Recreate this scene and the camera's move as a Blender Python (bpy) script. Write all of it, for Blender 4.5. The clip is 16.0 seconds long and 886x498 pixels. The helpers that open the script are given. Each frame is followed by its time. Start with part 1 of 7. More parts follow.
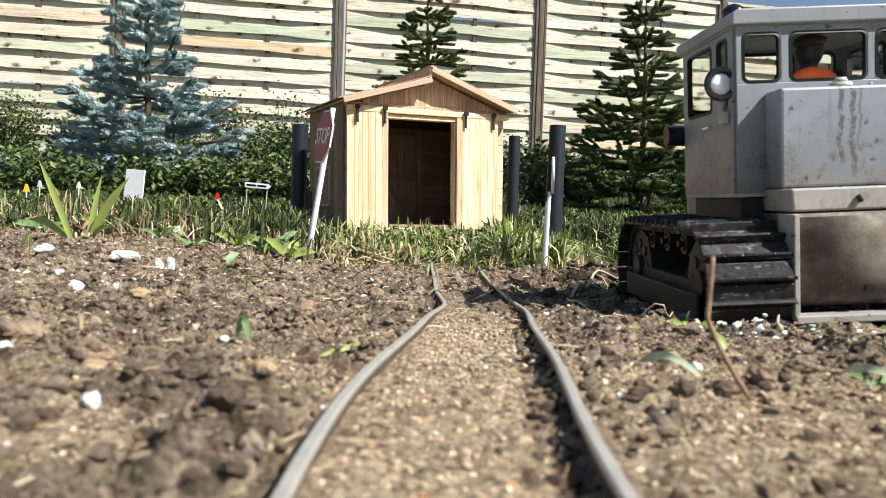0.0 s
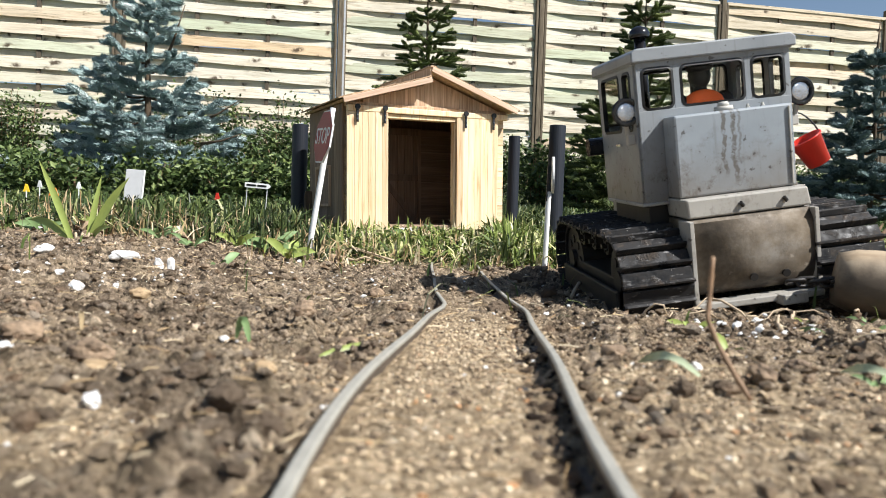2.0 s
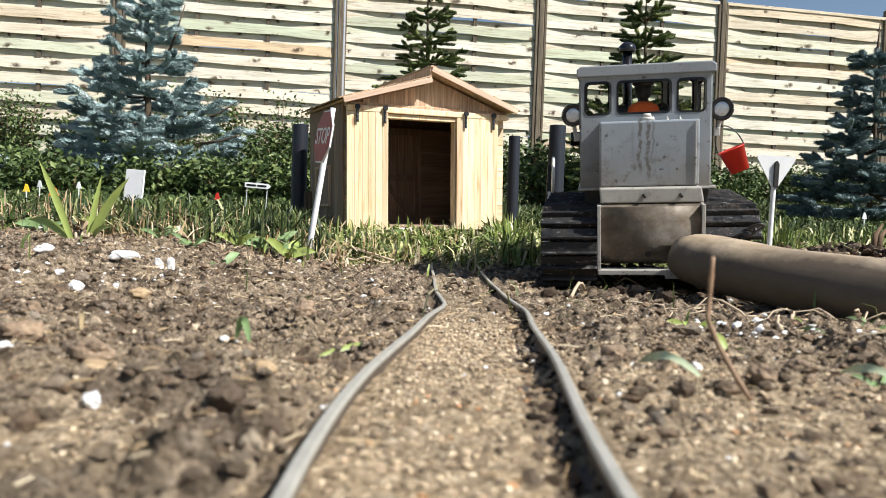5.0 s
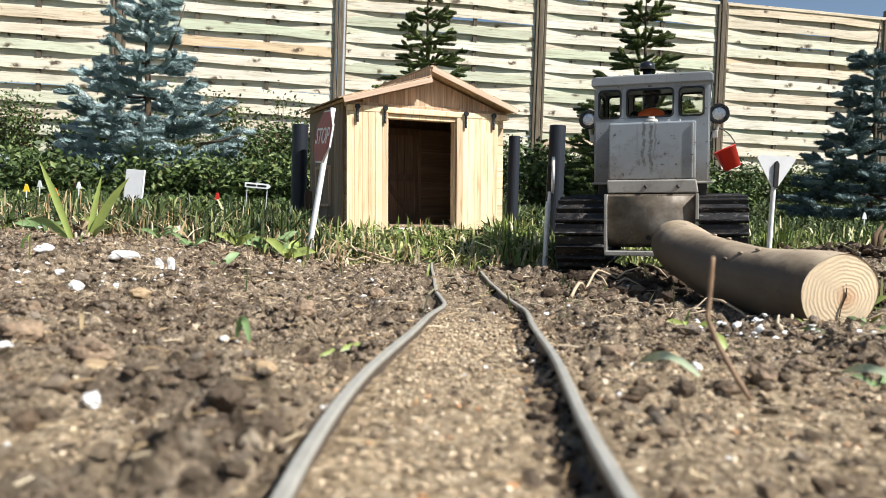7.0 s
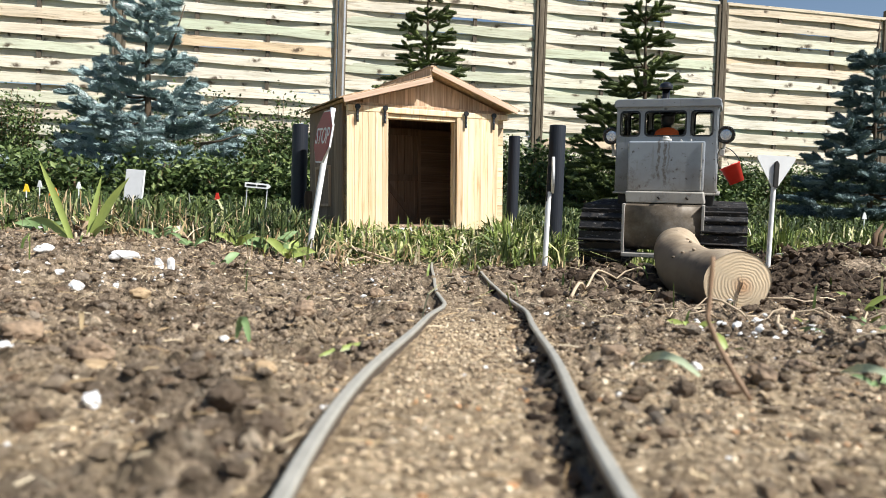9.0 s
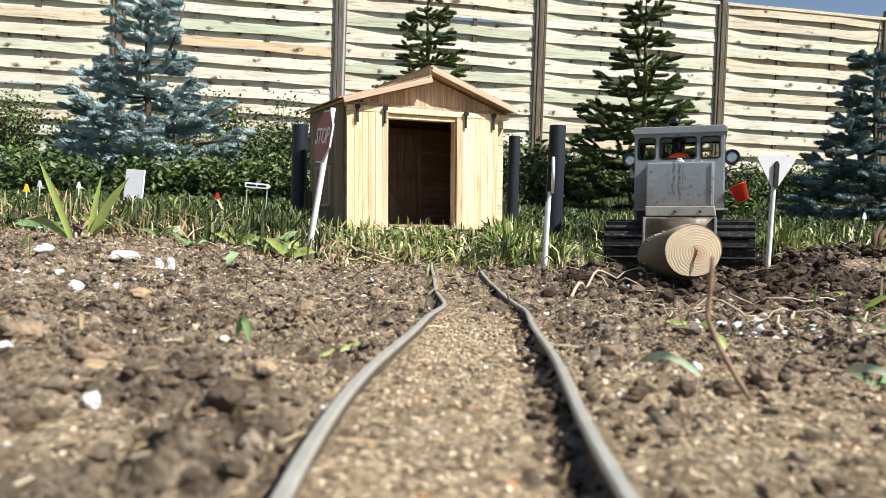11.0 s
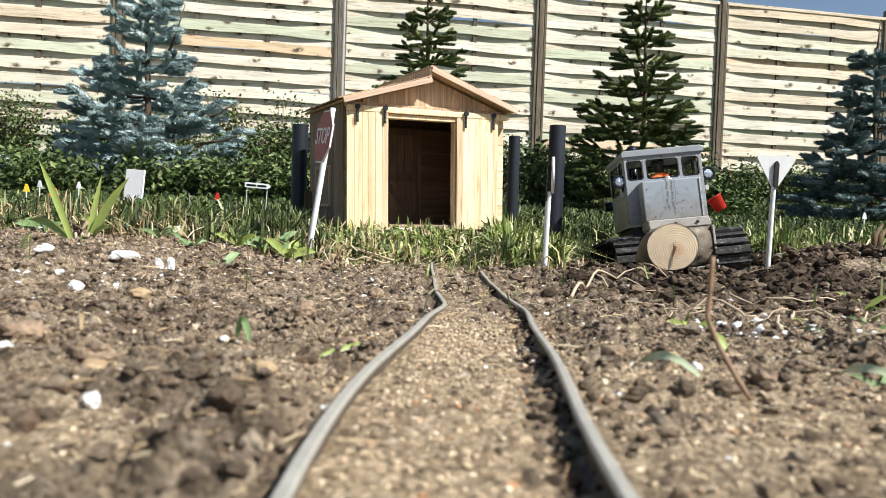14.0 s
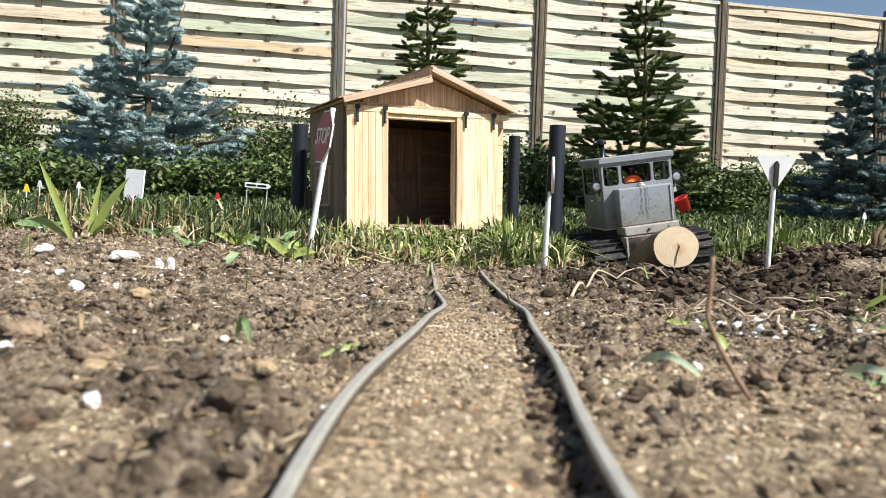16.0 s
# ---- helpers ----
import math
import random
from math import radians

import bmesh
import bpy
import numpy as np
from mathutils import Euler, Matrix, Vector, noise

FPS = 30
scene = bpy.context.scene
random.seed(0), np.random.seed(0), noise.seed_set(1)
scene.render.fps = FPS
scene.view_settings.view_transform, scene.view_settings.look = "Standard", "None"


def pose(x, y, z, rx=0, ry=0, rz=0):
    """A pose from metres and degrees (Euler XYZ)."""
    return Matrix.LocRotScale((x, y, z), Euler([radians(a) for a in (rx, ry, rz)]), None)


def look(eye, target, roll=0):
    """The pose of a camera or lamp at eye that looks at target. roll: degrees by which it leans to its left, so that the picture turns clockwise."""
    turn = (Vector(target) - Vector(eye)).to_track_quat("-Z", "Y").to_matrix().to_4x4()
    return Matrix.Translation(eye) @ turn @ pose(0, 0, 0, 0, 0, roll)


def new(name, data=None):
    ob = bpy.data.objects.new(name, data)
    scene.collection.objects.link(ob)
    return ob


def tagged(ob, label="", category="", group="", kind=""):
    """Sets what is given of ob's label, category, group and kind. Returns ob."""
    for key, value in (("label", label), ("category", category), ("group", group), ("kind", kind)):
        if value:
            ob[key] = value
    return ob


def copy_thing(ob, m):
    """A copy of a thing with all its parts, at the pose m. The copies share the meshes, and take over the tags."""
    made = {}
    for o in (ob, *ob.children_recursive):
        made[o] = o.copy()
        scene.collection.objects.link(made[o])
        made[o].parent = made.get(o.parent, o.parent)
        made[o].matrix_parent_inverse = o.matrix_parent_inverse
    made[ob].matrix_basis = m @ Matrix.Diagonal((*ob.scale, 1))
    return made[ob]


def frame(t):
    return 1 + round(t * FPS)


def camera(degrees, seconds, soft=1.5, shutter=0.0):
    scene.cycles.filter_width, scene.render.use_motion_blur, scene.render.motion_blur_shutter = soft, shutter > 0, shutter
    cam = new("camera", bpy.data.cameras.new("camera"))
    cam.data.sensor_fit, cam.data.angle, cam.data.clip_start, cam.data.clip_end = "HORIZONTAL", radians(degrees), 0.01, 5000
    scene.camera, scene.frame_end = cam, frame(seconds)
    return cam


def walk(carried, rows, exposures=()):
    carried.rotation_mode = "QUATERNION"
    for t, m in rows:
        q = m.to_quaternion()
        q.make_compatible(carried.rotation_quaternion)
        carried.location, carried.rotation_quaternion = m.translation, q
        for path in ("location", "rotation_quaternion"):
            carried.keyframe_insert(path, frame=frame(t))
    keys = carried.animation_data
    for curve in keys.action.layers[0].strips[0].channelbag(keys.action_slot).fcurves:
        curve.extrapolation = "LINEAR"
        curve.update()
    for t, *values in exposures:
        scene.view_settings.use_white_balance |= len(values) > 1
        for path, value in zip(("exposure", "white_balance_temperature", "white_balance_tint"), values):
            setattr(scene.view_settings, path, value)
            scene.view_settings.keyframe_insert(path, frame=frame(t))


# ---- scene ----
# ---- camera: stands still, low between the rails ----
EYE = (0.0, 0.0, 0.06)
cam = camera(60.0, 16.0, soft=0.55)
CAM = look(EYE, (0.0, 1.0, 0.06 - math.tan(radians(2.15))), 2.0)
cam.data.dof.use_dof, cam.data.dof.focus_distance, cam.data.dof.aperture_fstop = True, 1.5, 21.0
walk(cam, [(0.0, CAM), (16.0, CAM)], exposures=[(0.0, 0.60), (16.0, 0.60)])

# ---- daylight: high sun from behind the camera, to its right ----
SUN_TO = Vector((0.84, -0.50, 1.06)).normalized()
world = bpy.data.worlds.new("sky")
scene.world = world
world.use_nodes = True
_n = world.node_tree.nodes
_sky = _n.new("ShaderNodeTexSky")
_sky.sky_type = "NISHITA"
_sky.sun_disc = False
_sky.sun_elevation = math.asin(SUN_TO.z)
_sky.sun_rotation = math.atan2(SUN_TO.x, SUN_TO.y)
_sky.air_density, _sky.dust_density = 1.0, 0.6
_n["Background"].inputs["Strength"].default_value = 0.068
world.node_tree.links.new(_sky.outputs["Color"], _n["Background"].inputs["Color"])
sun = new("sun", bpy.data.lights.new("sun", "SUN"))
sun.data.energy, sun.data.angle, sun.data.color = 5.0, radians(0.6), (1.0, 0.985, 0.96)
sun.matrix_world = look(SUN_TO * 30, (0, 0, 0))


# ---- materials ----
class Mat:
    """A node material, built step by step."""

    def __init__(self, name, rough=0.7, metal=0.0, spec=0.5):
        self.m = bpy.data.materials.new(name)
        self.m.use_nodes = True
        self.t = self.m.node_tree
        self.b = self.t.nodes["Principled BSDF"]
        self.b.inputs["Roughness"].default_value = rough
        self.b.inputs["Metallic"].default_value = metal
        self.b.inputs["Specular IOR Level"].default_value = spec
        self.co = self.t.nodes.new("ShaderNodeTexCoord").outputs["Object"]

    def node(self, kind, **inputs):
        n = self.t.nodes.new(kind)
        for k, v in inputs.items():
            self.put(n.inputs[k.replace("_", " ")], v)
        return n

    def put(self, socket, v):
        if isinstance(v, bpy.types.NodeSocket):
            self.t.links.new(v, socket)
        elif isinstance(v, tuple) and len(v) == 3 and socket.type == "RGBA":
            socket.default_value = (*v, 1)
        else:
            socket.default_value = v

    def scaled(self, s, co=None):
        n = self.node("ShaderNodeMapping", Scale=s)
        self.t.links.new(co or self.co, n.inputs["Vector"])
        return n.outputs["Vector"]

    def noise(self, scale, detail=4, co=None, rough=0.55, dist=0.0):
        return self.node("ShaderNodeTexNoise", Vector=co or self.co, Scale=scale, Detail=detail, Roughness=rough, Distortion=dist).outputs["Fac"]

    def vor(self, scale, co=None, out="Distance"):
        return self.node("ShaderNodeTexVoronoi", Vector=co or self.co, Scale=scale).outputs[out]

    def ramp(self, fac, stops):
        n = self.node("ShaderNodeValToRGB", Fac=fac)
        e = n.color_ramp.elements
        while len(e) < len(stops):
            e.new(0.5)
        for el, (p, c) in zip(e, stops):
            el.position, el.color = p, (*c, 1) if len(c) == 3 else c
        return n.outputs["Color"]

    def step(self, fac, lo, hi):
        n = self.node("ShaderNodeMapRange", Value=fac)
        n.inputs["From Min"].default_value, n.inputs["From Max"].default_value = lo, hi
        return n.outputs["Result"]

    def mix(self, fac, a, b, mode="MIX"):
        n = self.t.nodes.new("ShaderNodeMix")
        n.data_type, n.blend_type = "RGBA", mode
        for i, v in ((0, fac), (6, a), (7, b)):
            self.put(n.inputs[i], v)
        return n.outputs[2]

    def math(self, op, a, b=0.0):
        n = self.t.nodes.new("ShaderNodeMath")
        n.operation = op
        self.put(n.inputs[0], a)
        self.put(n.inputs[1], b)
        return n.outputs[0]

    def sep(self, co=None):
        n = self.node("ShaderNodeSeparateXYZ", Vector=co or self.co)
        return n.outputs

    def rnd(self, island=False):
        if island:
            return self.t.nodes.new("ShaderNodeNewGeometry").outputs["Random Per Island"]
        return self.t.nodes.new("ShaderNodeObjectInfo").outputs["Random"]

    def attr(self, name):
        n = self.t.nodes.new("ShaderNodeAttribute")
        n.attribute_name = name
        return n.outputs["Fac"]

    def color(self, c):
        self.put(self.b.inputs["Base Color"], c)
        return self

    def rough(self, r):
        self.put(self.b.inputs["Roughness"], r)
        return self

    def bump(self, h, strength=0.5, distance=0.001):
        n = self.node("ShaderNodeBump", Height=h, Strength=strength, Distance=distance)
        self.t.links.new(n.outputs["Normal"], self.b.inputs["Normal"])
        return self


def vary(m, c, amount, fac):
    """Multiplies a colour by 1 - amount .. 1 + amount."""
    v = m.math("MULTIPLY_ADD", fac, 2 * amount)
    v.node.inputs[2].default_value = 1 - amount
    g = m.node("ShaderNodeCombineColor", Red=v, Green=v, Blue=v).outputs[0]
    return m.mix(1.0, c, g, "MULTIPLY")


def soil_material():
    m = Mat("soil_sand_and_turf", 0.95, spec=0.2)
    clod = m.noise(70, 7, rough=0.70)
    grain = m.noise(600, 3)
    cell = m.sep(m.vor(210, out="Color"))[0]
    fine = m.sep(m.vor(520, out="Color"))[0]
    soil = m.ramp(clod, [(0.28, (0.020, 0.014, 0.009)), (0.41, (0.115, 0.083, 0.054)), (0.55, (0.305, 0.232, 0.160)), (0.70, (0.72, 0.59, 0.43))])
    soil = vary(m, soil, 0.5, grain)
    soil = vary(m, soil, 0.55, cell)
    soil = vary(m, soil, 0.35, fine)
    # dark colour of dug damp soil, and of the shadows painted along the rails
    damp_shade = m.ramp(m.noise(150, 5), [(0.3, (0.024, 0.016, 0.011)), (0.6, (0.095, 0.068, 0.046)), (0.78, (0.21, 0.158, 0.11))])
    damp_shade = vary(m, damp_shade, 0.45, cell)
    soil = m.mix(m.math("MULTIPLY", m.step(m.noise(24, 5, rough=0.6), 0.50, 0.66), 0.55), soil, vary(m, m.mix(0.0, (0.52, 0.40, 0.26), (0, 0, 0)), 0.5, fine))
    soil = m.mix(m.math("MULTIPLY", m.step(m.noise(33, 5, rough=0.65), 0.54, 0.66), 0.6), soil, (0.07, 0.045, 0.027))
    soil = m.mix(m.attr("dug_shade"), soil, damp_shade)
    sand = m.ramp(m.noise(330, 4, rough=0.7), [(0.30, (0.085, 0.056, 0.032)), (0.43, (0.36, 0.26, 0.155)), (0.57, (0.64, 0.49, 0.315)), (0.70, (0.88, 0.73, 0.53))])
    sand = vary(m, sand, 0.3, m.noise(40, 3))
    sand = vary(m, sand, 0.35, fine)
    sand = m.mix(m.math("MULTIPLY", m.step(m.noise(95, 5, rough=0.65), 0.53, 0.64), 0.6), sand, (0.13, 0.085, 0.05))
    base = m.mix(m.attr("sand"), soil, sand)
    turf = m.ramp(m.noise(30, 6), [(0.3, (0.022, 0.024, 0.010)), (0.7, (0.065, 0.080, 0.026))])
    base = m.mix(m.attr("turf"), base, turf)
    m.color(base)
    m.bump(m.math("ADD", m.noise(420, 6, rough=0.75), m.math("ADD", clod, m.math("MULTIPLY", cell, 0.4))), 1.0, 0.0035)
    return m.m


def crumb_material():
    m = Mat("earth_crumbs", 0.95, spec=0.2)
    r = m.rnd(True)
    c = m.ramp(r, [(0.0, (0.040, 0.028, 0.019)), (0.25, (0.12, 0.086, 0.060)), (0.55, (0.25, 0.19, 0.137)), (0.75, (0.43, 0.345, 0.255)), (0.86, (0.33, 0.185, 0.095)), (0.93, (0.19, 0.11, 0.065)), (1.0, (0.74, 0.66, 0.55))])
    c = m.mix(0.72, c, m.ramp(m.noise(190, 7, rough=0.72), [(0.28, (0.022, 0.016, 0.010)), (0.41, (0.125, 0.090, 0.060)), (0.55, (0.315, 0.238, 0.163)), (0.70, (0.72, 0.59, 0.43))]))
    c = m.mix(m.math("MULTIPLY", m.step(m.noise(24, 5, rough=0.6), 0.50, 0.66), 0.4), c, (0.52, 0.40, 0.26))
    c = m.mix(m.math("MULTIPLY", m.step(m.noise(33, 5, rough=0.65), 0.54, 0.66), 0.45), c, (0.07, 0.045, 0.027))
    m.color(vary(m, c, 0.5, m.noise(420, 6, rough=0.7)))
    m.bump(m.noise(650, 6, rough=0.75), 1.0, 0.0026)
    return m.m


def dark_crumb_material():
    m = Mat("damp_shade_crumbs", 0.95, spec=0.2)
    c = m.ramp(m.rnd(True), [(0.0, (0.030, 0.020, 0.014)), (0.6, (0.10, 0.070, 0.047)), (1.0, (0.22, 0.162, 0.112))])
    m.color(vary(m, c, 0.4, m.noise(300, 5)))
    m.bump(m.noise(600, 6, rough=0.75), 1.0, 0.0022)
    return m.m


def grain_material():
    m = Mat("sand_grains", 0.9, spec=0.3)
    c = m.ramp(m.rnd(True), [(0.0, (0.07, 0.05, 0.035)), (0.3, (0.30, 0.22, 0.14)), (0.7, (0.56, 0.43, 0.275)), (0.92, (0.74, 0.61, 0.43)), (1.0, (0.42, 0.22, 0.10))])
    m.color(vary(m, c, 0.25, m.noise(900, 3)))
    return m.m


def stone_material(name, lo, hi):
    m = Mat(name, 0.8)
    m.color(m.ramp(m.noise(220, 5), [(0.3, lo), (0.65, hi)]))
    m.bump(m.noise(300, 5), 0.6, 0.001)
    return m.m


def fence_material():
    m = Mat("pressure_treated_boards", 0.8, spec=0.25)
    off = m.math("MULTIPLY", m.rnd(), 37.0)
    co = m.node("ShaderNodeCombineXYZ", X=off, Y=off, Z=off).outputs[0]
    add = m.t.nodes.new("ShaderNodeVectorMath")
    m.put(add.inputs[0], m.co)
    m.put(add.inputs[1], co)
    p = add.outputs[0]
    g = m.noise(9, 7, m.scaled((0.35, 3, 7), p), dist=0.8, rough=0.65)
    c = m.ramp(g, [(0.25, (0.20, 0.16, 0.11)), (0.38, (0.62, 0.56, 0.45)), (0.55, (0.84, 0.79, 0.69)), (0.8, (0.58, 0.56, 0.47))])
    tone = m.ramp(m.rnd(), [(0.0, (0.66, 0.72, 0.60)), (0.2, (1.0, 0.99, 0.95)), (0.4, (0.84, 0.77, 0.66)), (0.6, (1.0, 0.96, 0.88)), (0.75, (0.74, 0.84, 0.70)), (0.88, (0.95, 0.90, 0.82)), (1.0, (0.84, 0.65, 0.45))])
    c = m.mix(1.0, c, tone, "MULTIPLY")
    stain = m.step(m.noise(2.6, 5, m.scaled((1, 1, 5), p), rough=0.65), 0.50, 0.72)
    c = m.mix(m.math("MULTIPLY", stain, 0.42), c, (0.36, 0.32, 0.24))
    warp = m.noise(14, 3, p)
    kx = m.t.nodes.new("ShaderNodeVectorMath")
    m.put(kx.inputs[0], m.scaled((5.0, 2, 9.0), p))
    m.put(kx.inputs[1], m.node("ShaderNodeCombineXYZ", X=warp, Y=warp, Z=m.math("MULTIPLY", warp, 0.7)).outputs[0])
    knot = m.vor(1.0, kx.outputs[0])
    c = m.mix(m.math("MULTIPLY", m.step(knot, 0.30, 0.10), 0.35), c, (0.28, 0.20, 0.12))
    c = m.mix(m.math("MULTIPLY", m.step(knot, 0.22, 0.10), 0.9), c, (0.06, 0.038, 0.022))
    split = m.step(m.noise(5, 5, m.scaled((0.5, 1, 22), p), rough=0.6), 0.63, 0.68)
    c = m.mix(m.math("MULTIPLY", split, 0.6), c, (0.13, 0.10, 0.07))
    m.color(c)
    m.bump(g, 0.6, 0.004)
    return m.m


def wood_material(name, stops, scale=30, stretch=(6, 6, 0.5), rough=0.65, tone=0.2, knots=0.0, grime=0.0):
    m = Mat(name, rough, spec=0.3)
    off = m.math("MULTIPLY", m.rnd(), 19.0)
    add = m.t.nodes.new("ShaderNodeVectorMath")
    m.put(add.inputs[0], m.co)
    m.put(add.inputs[1], m.node("ShaderNodeCombineXYZ", X=off, Y=off, Z=off).outputs[0])
    p = add.outputs[0]
    g = m.noise(scale, 6, m.scaled(stretch, p), dist=1.0)
    c = m.ramp(g, stops)
    c = vary(m, c, tone, m.rnd())
    c = vary(m, c, 0.14, m.noise(scale * 0.3, 3, m.scaled((1, 1, 0.6), p)))
    if knots:
        k = m.step(m.vor(1.0, m.scaled((knots, knots, knots * 0.35), p)), 0.12, 0.04)
        c = m.mix(m.math("MULTIPLY", k, 0.7), c, (0.22, 0.09, 0.03))
    if grime:
        c = m.mix(m.math("MULTIPLY", m.step(m.noise(25, 5, p), 0.45, 0.75), grime), c, (0.05, 0.04, 0.03))
    m.color(c)
    m.bump(g, 0.35, 0.0008)
    return m.m


def paint_material(name, c0, c1, rough=0.42, mud=0.5, drip=False, metal=0.0):
    """Dull paint with mud splashes low down and rust specks."""
    m = Mat(name, rough, metal)
    n = m.noise(18, 5)
    c = m.ramp(n, [(0.3, c0), (0.7, c1)])
    x, y, z = m.sep()
    # dust film and splashes rising from the lower edge
    film = m.math("MULTIPLY", m.step(m.math("ADD", z, m.math("MULTIPLY", m.noise(22, 5, rough=0.65), -0.075)), 0.128, 0.082), mud)
    c = m.mix(m.math("MULTIPLY", film, 0.75), c, (0.15, 0.112, 0.072))
    sp = m.step(m.noise(75, 7, rough=0.75), 0.52, 0.64)
    low = m.step(z, 0.190, 0.120)
    c = m.mix(m.math("MULTIPLY", m.math("MULTIPLY", sp, low), mud), c, (0.085, 0.058, 0.036))
    c = m.mix(m.math("MULTIPLY", m.step(m.noise(150, 3), 0.665, 0.70), 0.75), c, (0.05, 0.04, 0.034))
    streak = m.step(m.noise(60, 5, m.scaled((3, 3, 0.25)), rough=0.65), 0.58, 0.74)
    c = m.mix(m.math("MULTIPLY", streak, 0.28), c, (0.10, 0.085, 0.065))
    if drip:
        wob = m.math("MULTIPLY", m.noise(55, 3, m.scaled((0.0, 0.0, 1.0))), 0.016)
        for x0, w, zlow, amt in ((-0.0085, 0.0024, 0.136, 0.72), (0.0005, 0.0027, 0.129, 0.72), (0.0060, 0.0014, 0.150, 0.45)):
            dx = m.math("ABSOLUTE", m.math("SUBTRACT", m.math("ADD", x, wob), x0 + 0.008))
            tail = m.step(m.math("ADD", z, m.math("MULTIPLY", m.noise(120, 2), 0.008)), zlow, zlow + 0.010)
            rim = m.math("MULTIPLY", m.step(dx, w, w * 0.55), m.step(m.noise(170, 5, rough=0.7), 0.36, 0.50))
            c = m.mix(m.math("MULTIPLY", m.math("MULTIPLY", rim, tail), amt), c, (0.075, 0.055, 0.036))
    m.color(c)
    m.rough(m.math("MULTIPLY_ADD", m.noise(50, 4), 0.3)).b.inputs["Roughness"].links[0].from_node.inputs[2].default_value = rough - 0.12
    m.bump(m.noise(90, 4), 0.2, 0.0006)
    return m.m


def plain_material(name, c, rough=0.5, metal=0.0, wear=0.2, scale=60, bump=0.2):
    m = Mat(name, rough, metal)
    n = m.noise(scale, 5)
    m.color(vary(m, m.mix(0.0, c, c), wear, n))
    m.bump(m.noise(scale * 4, 4), bump, 0.0006)
    return m.m


def track_material():
    m = Mat("black_track_steel", 0.33, 0.2, 0.45)
    off = m.math("MULTIPLY", m.rnd(), 7.0)
    add = m.t.nodes.new("ShaderNodeVectorMath")
    m.put(add.inputs[0], m.co)
    m.put(add.inputs[1], m.node("ShaderNodeCombineXYZ", X=off, Y=off, Z=off).outputs[0])
    p = add.outputs[0]
    n = m.noise(90, 6, p, rough=0.65)
    c = m.ramp(n, [(0.35, (0.008, 0.008, 0.009)), (0.58, (0.022, 0.020, 0.019)), (0.74, (0.085, 0.065, 0.048))])
    clot = m.step(m.noise(42, 6, p, rough=0.7), 0.56, 0.68)
    c = m.mix(m.math("MULTIPLY", clot, 0.75), c, (0.070, 0.050, 0.034))
    # scratches, and pale specks that paint wet highlights into the colour
    sc = m.step(m.noise(240, 4, m.scaled((0.35, 1, 1), p)), 0.60, 0.70)
    c = m.mix(m.math("MULTIPLY", sc, 0.5), c, (0.32, 0.31, 0.30))
    spot = m.step(m.noise(300, 2, p), 0.72, 0.75)
    c = m.mix(m.math("MULTIPLY", spot, 0.8), c, (0.55, 0.50, 0.45))
    m.color(c)
    m.rough(m.ramp(n, [(0.3, (0.22, 0.22, 0.22)), (0.62, (0.85, 0.85, 0.85))]))
    m.bump(m.math("ADD", n, clot), 0.6, 0.0016)
    return m.m


def housing_material():
    m = Mat("rusty_housing", 0.42, 0.15)
    n = m.noise(26, 7, rough=0.68)
    c = m.ramp(n, [(0.3, (0.055, 0.040, 0.026)), (0.5, (0.135, 0.104, 0.070)), (0.7, (0.25, 0.21, 0.16))])
    x, y, z = m.sep()
    # rubbed pale patch; patchy darker belly towards the bottom
    dx, dz = m.math("MULTIPLY", m.math("SUBTRACT", x, 0.022), 1.0), m.math("MULTIPLY", m.math("SUBTRACT", z, 0.066), 1.6)
    d = m.math("SQRT", m.math("ADD", m.math("MULTIPLY", dx, dx), m.math("MULTIPLY", dz, dz)))
    rub = m.step(m.math("ADD", d, m.math("MULTIPLY", m.noise(38, 6, rough=0.7), 0.05)), 0.060, 0.030)
    c = m.mix(m.math("MULTIPLY", m.math("MULTIPLY", rub, m.step(m.noise(90, 6, rough=0.75), 0.35, 0.60)), 0.6), c, (0.27, 0.25, 0.22))
    c = m.mix(m.math("MULTIPLY", m.step(m.noise(45, 5), 0.36, 0.55), m.step(z, 0.062, 0.035)), c, (0.035, 0.027, 0.020))
    sp = m.step(m.noise(130, 4), 0.66, 0.72)
    c = m.mix(m.math("MULTIPLY", sp, 0.6), c, (0.30, 0.26, 0.21))
    m.color(c)
    m.rough(m.ramp(m.noise(60, 6, rough=0.7), [(0.35, (0.42, 0.42, 0.42)), (0.65, (0.75, 0.75, 0.75))]))
    m.bump(m.noise(70, 7, rough=0.7), 0.5, 0.0012)
    return m.m


def glass_material():
    m = Mat("dusty_glass", 0.03)
    m.color(m.mix(m.step(m.noise(40, 6, rough=0.7), 0.35, 0.75), (0.95, 0.96, 0.96), (0.82, 0.81, 0.77)))
    m.b.inputs["Transmission Weight"].default_value = 1.0
    m.b.inputs["IOR"].default_value = 1.08
    return m.m


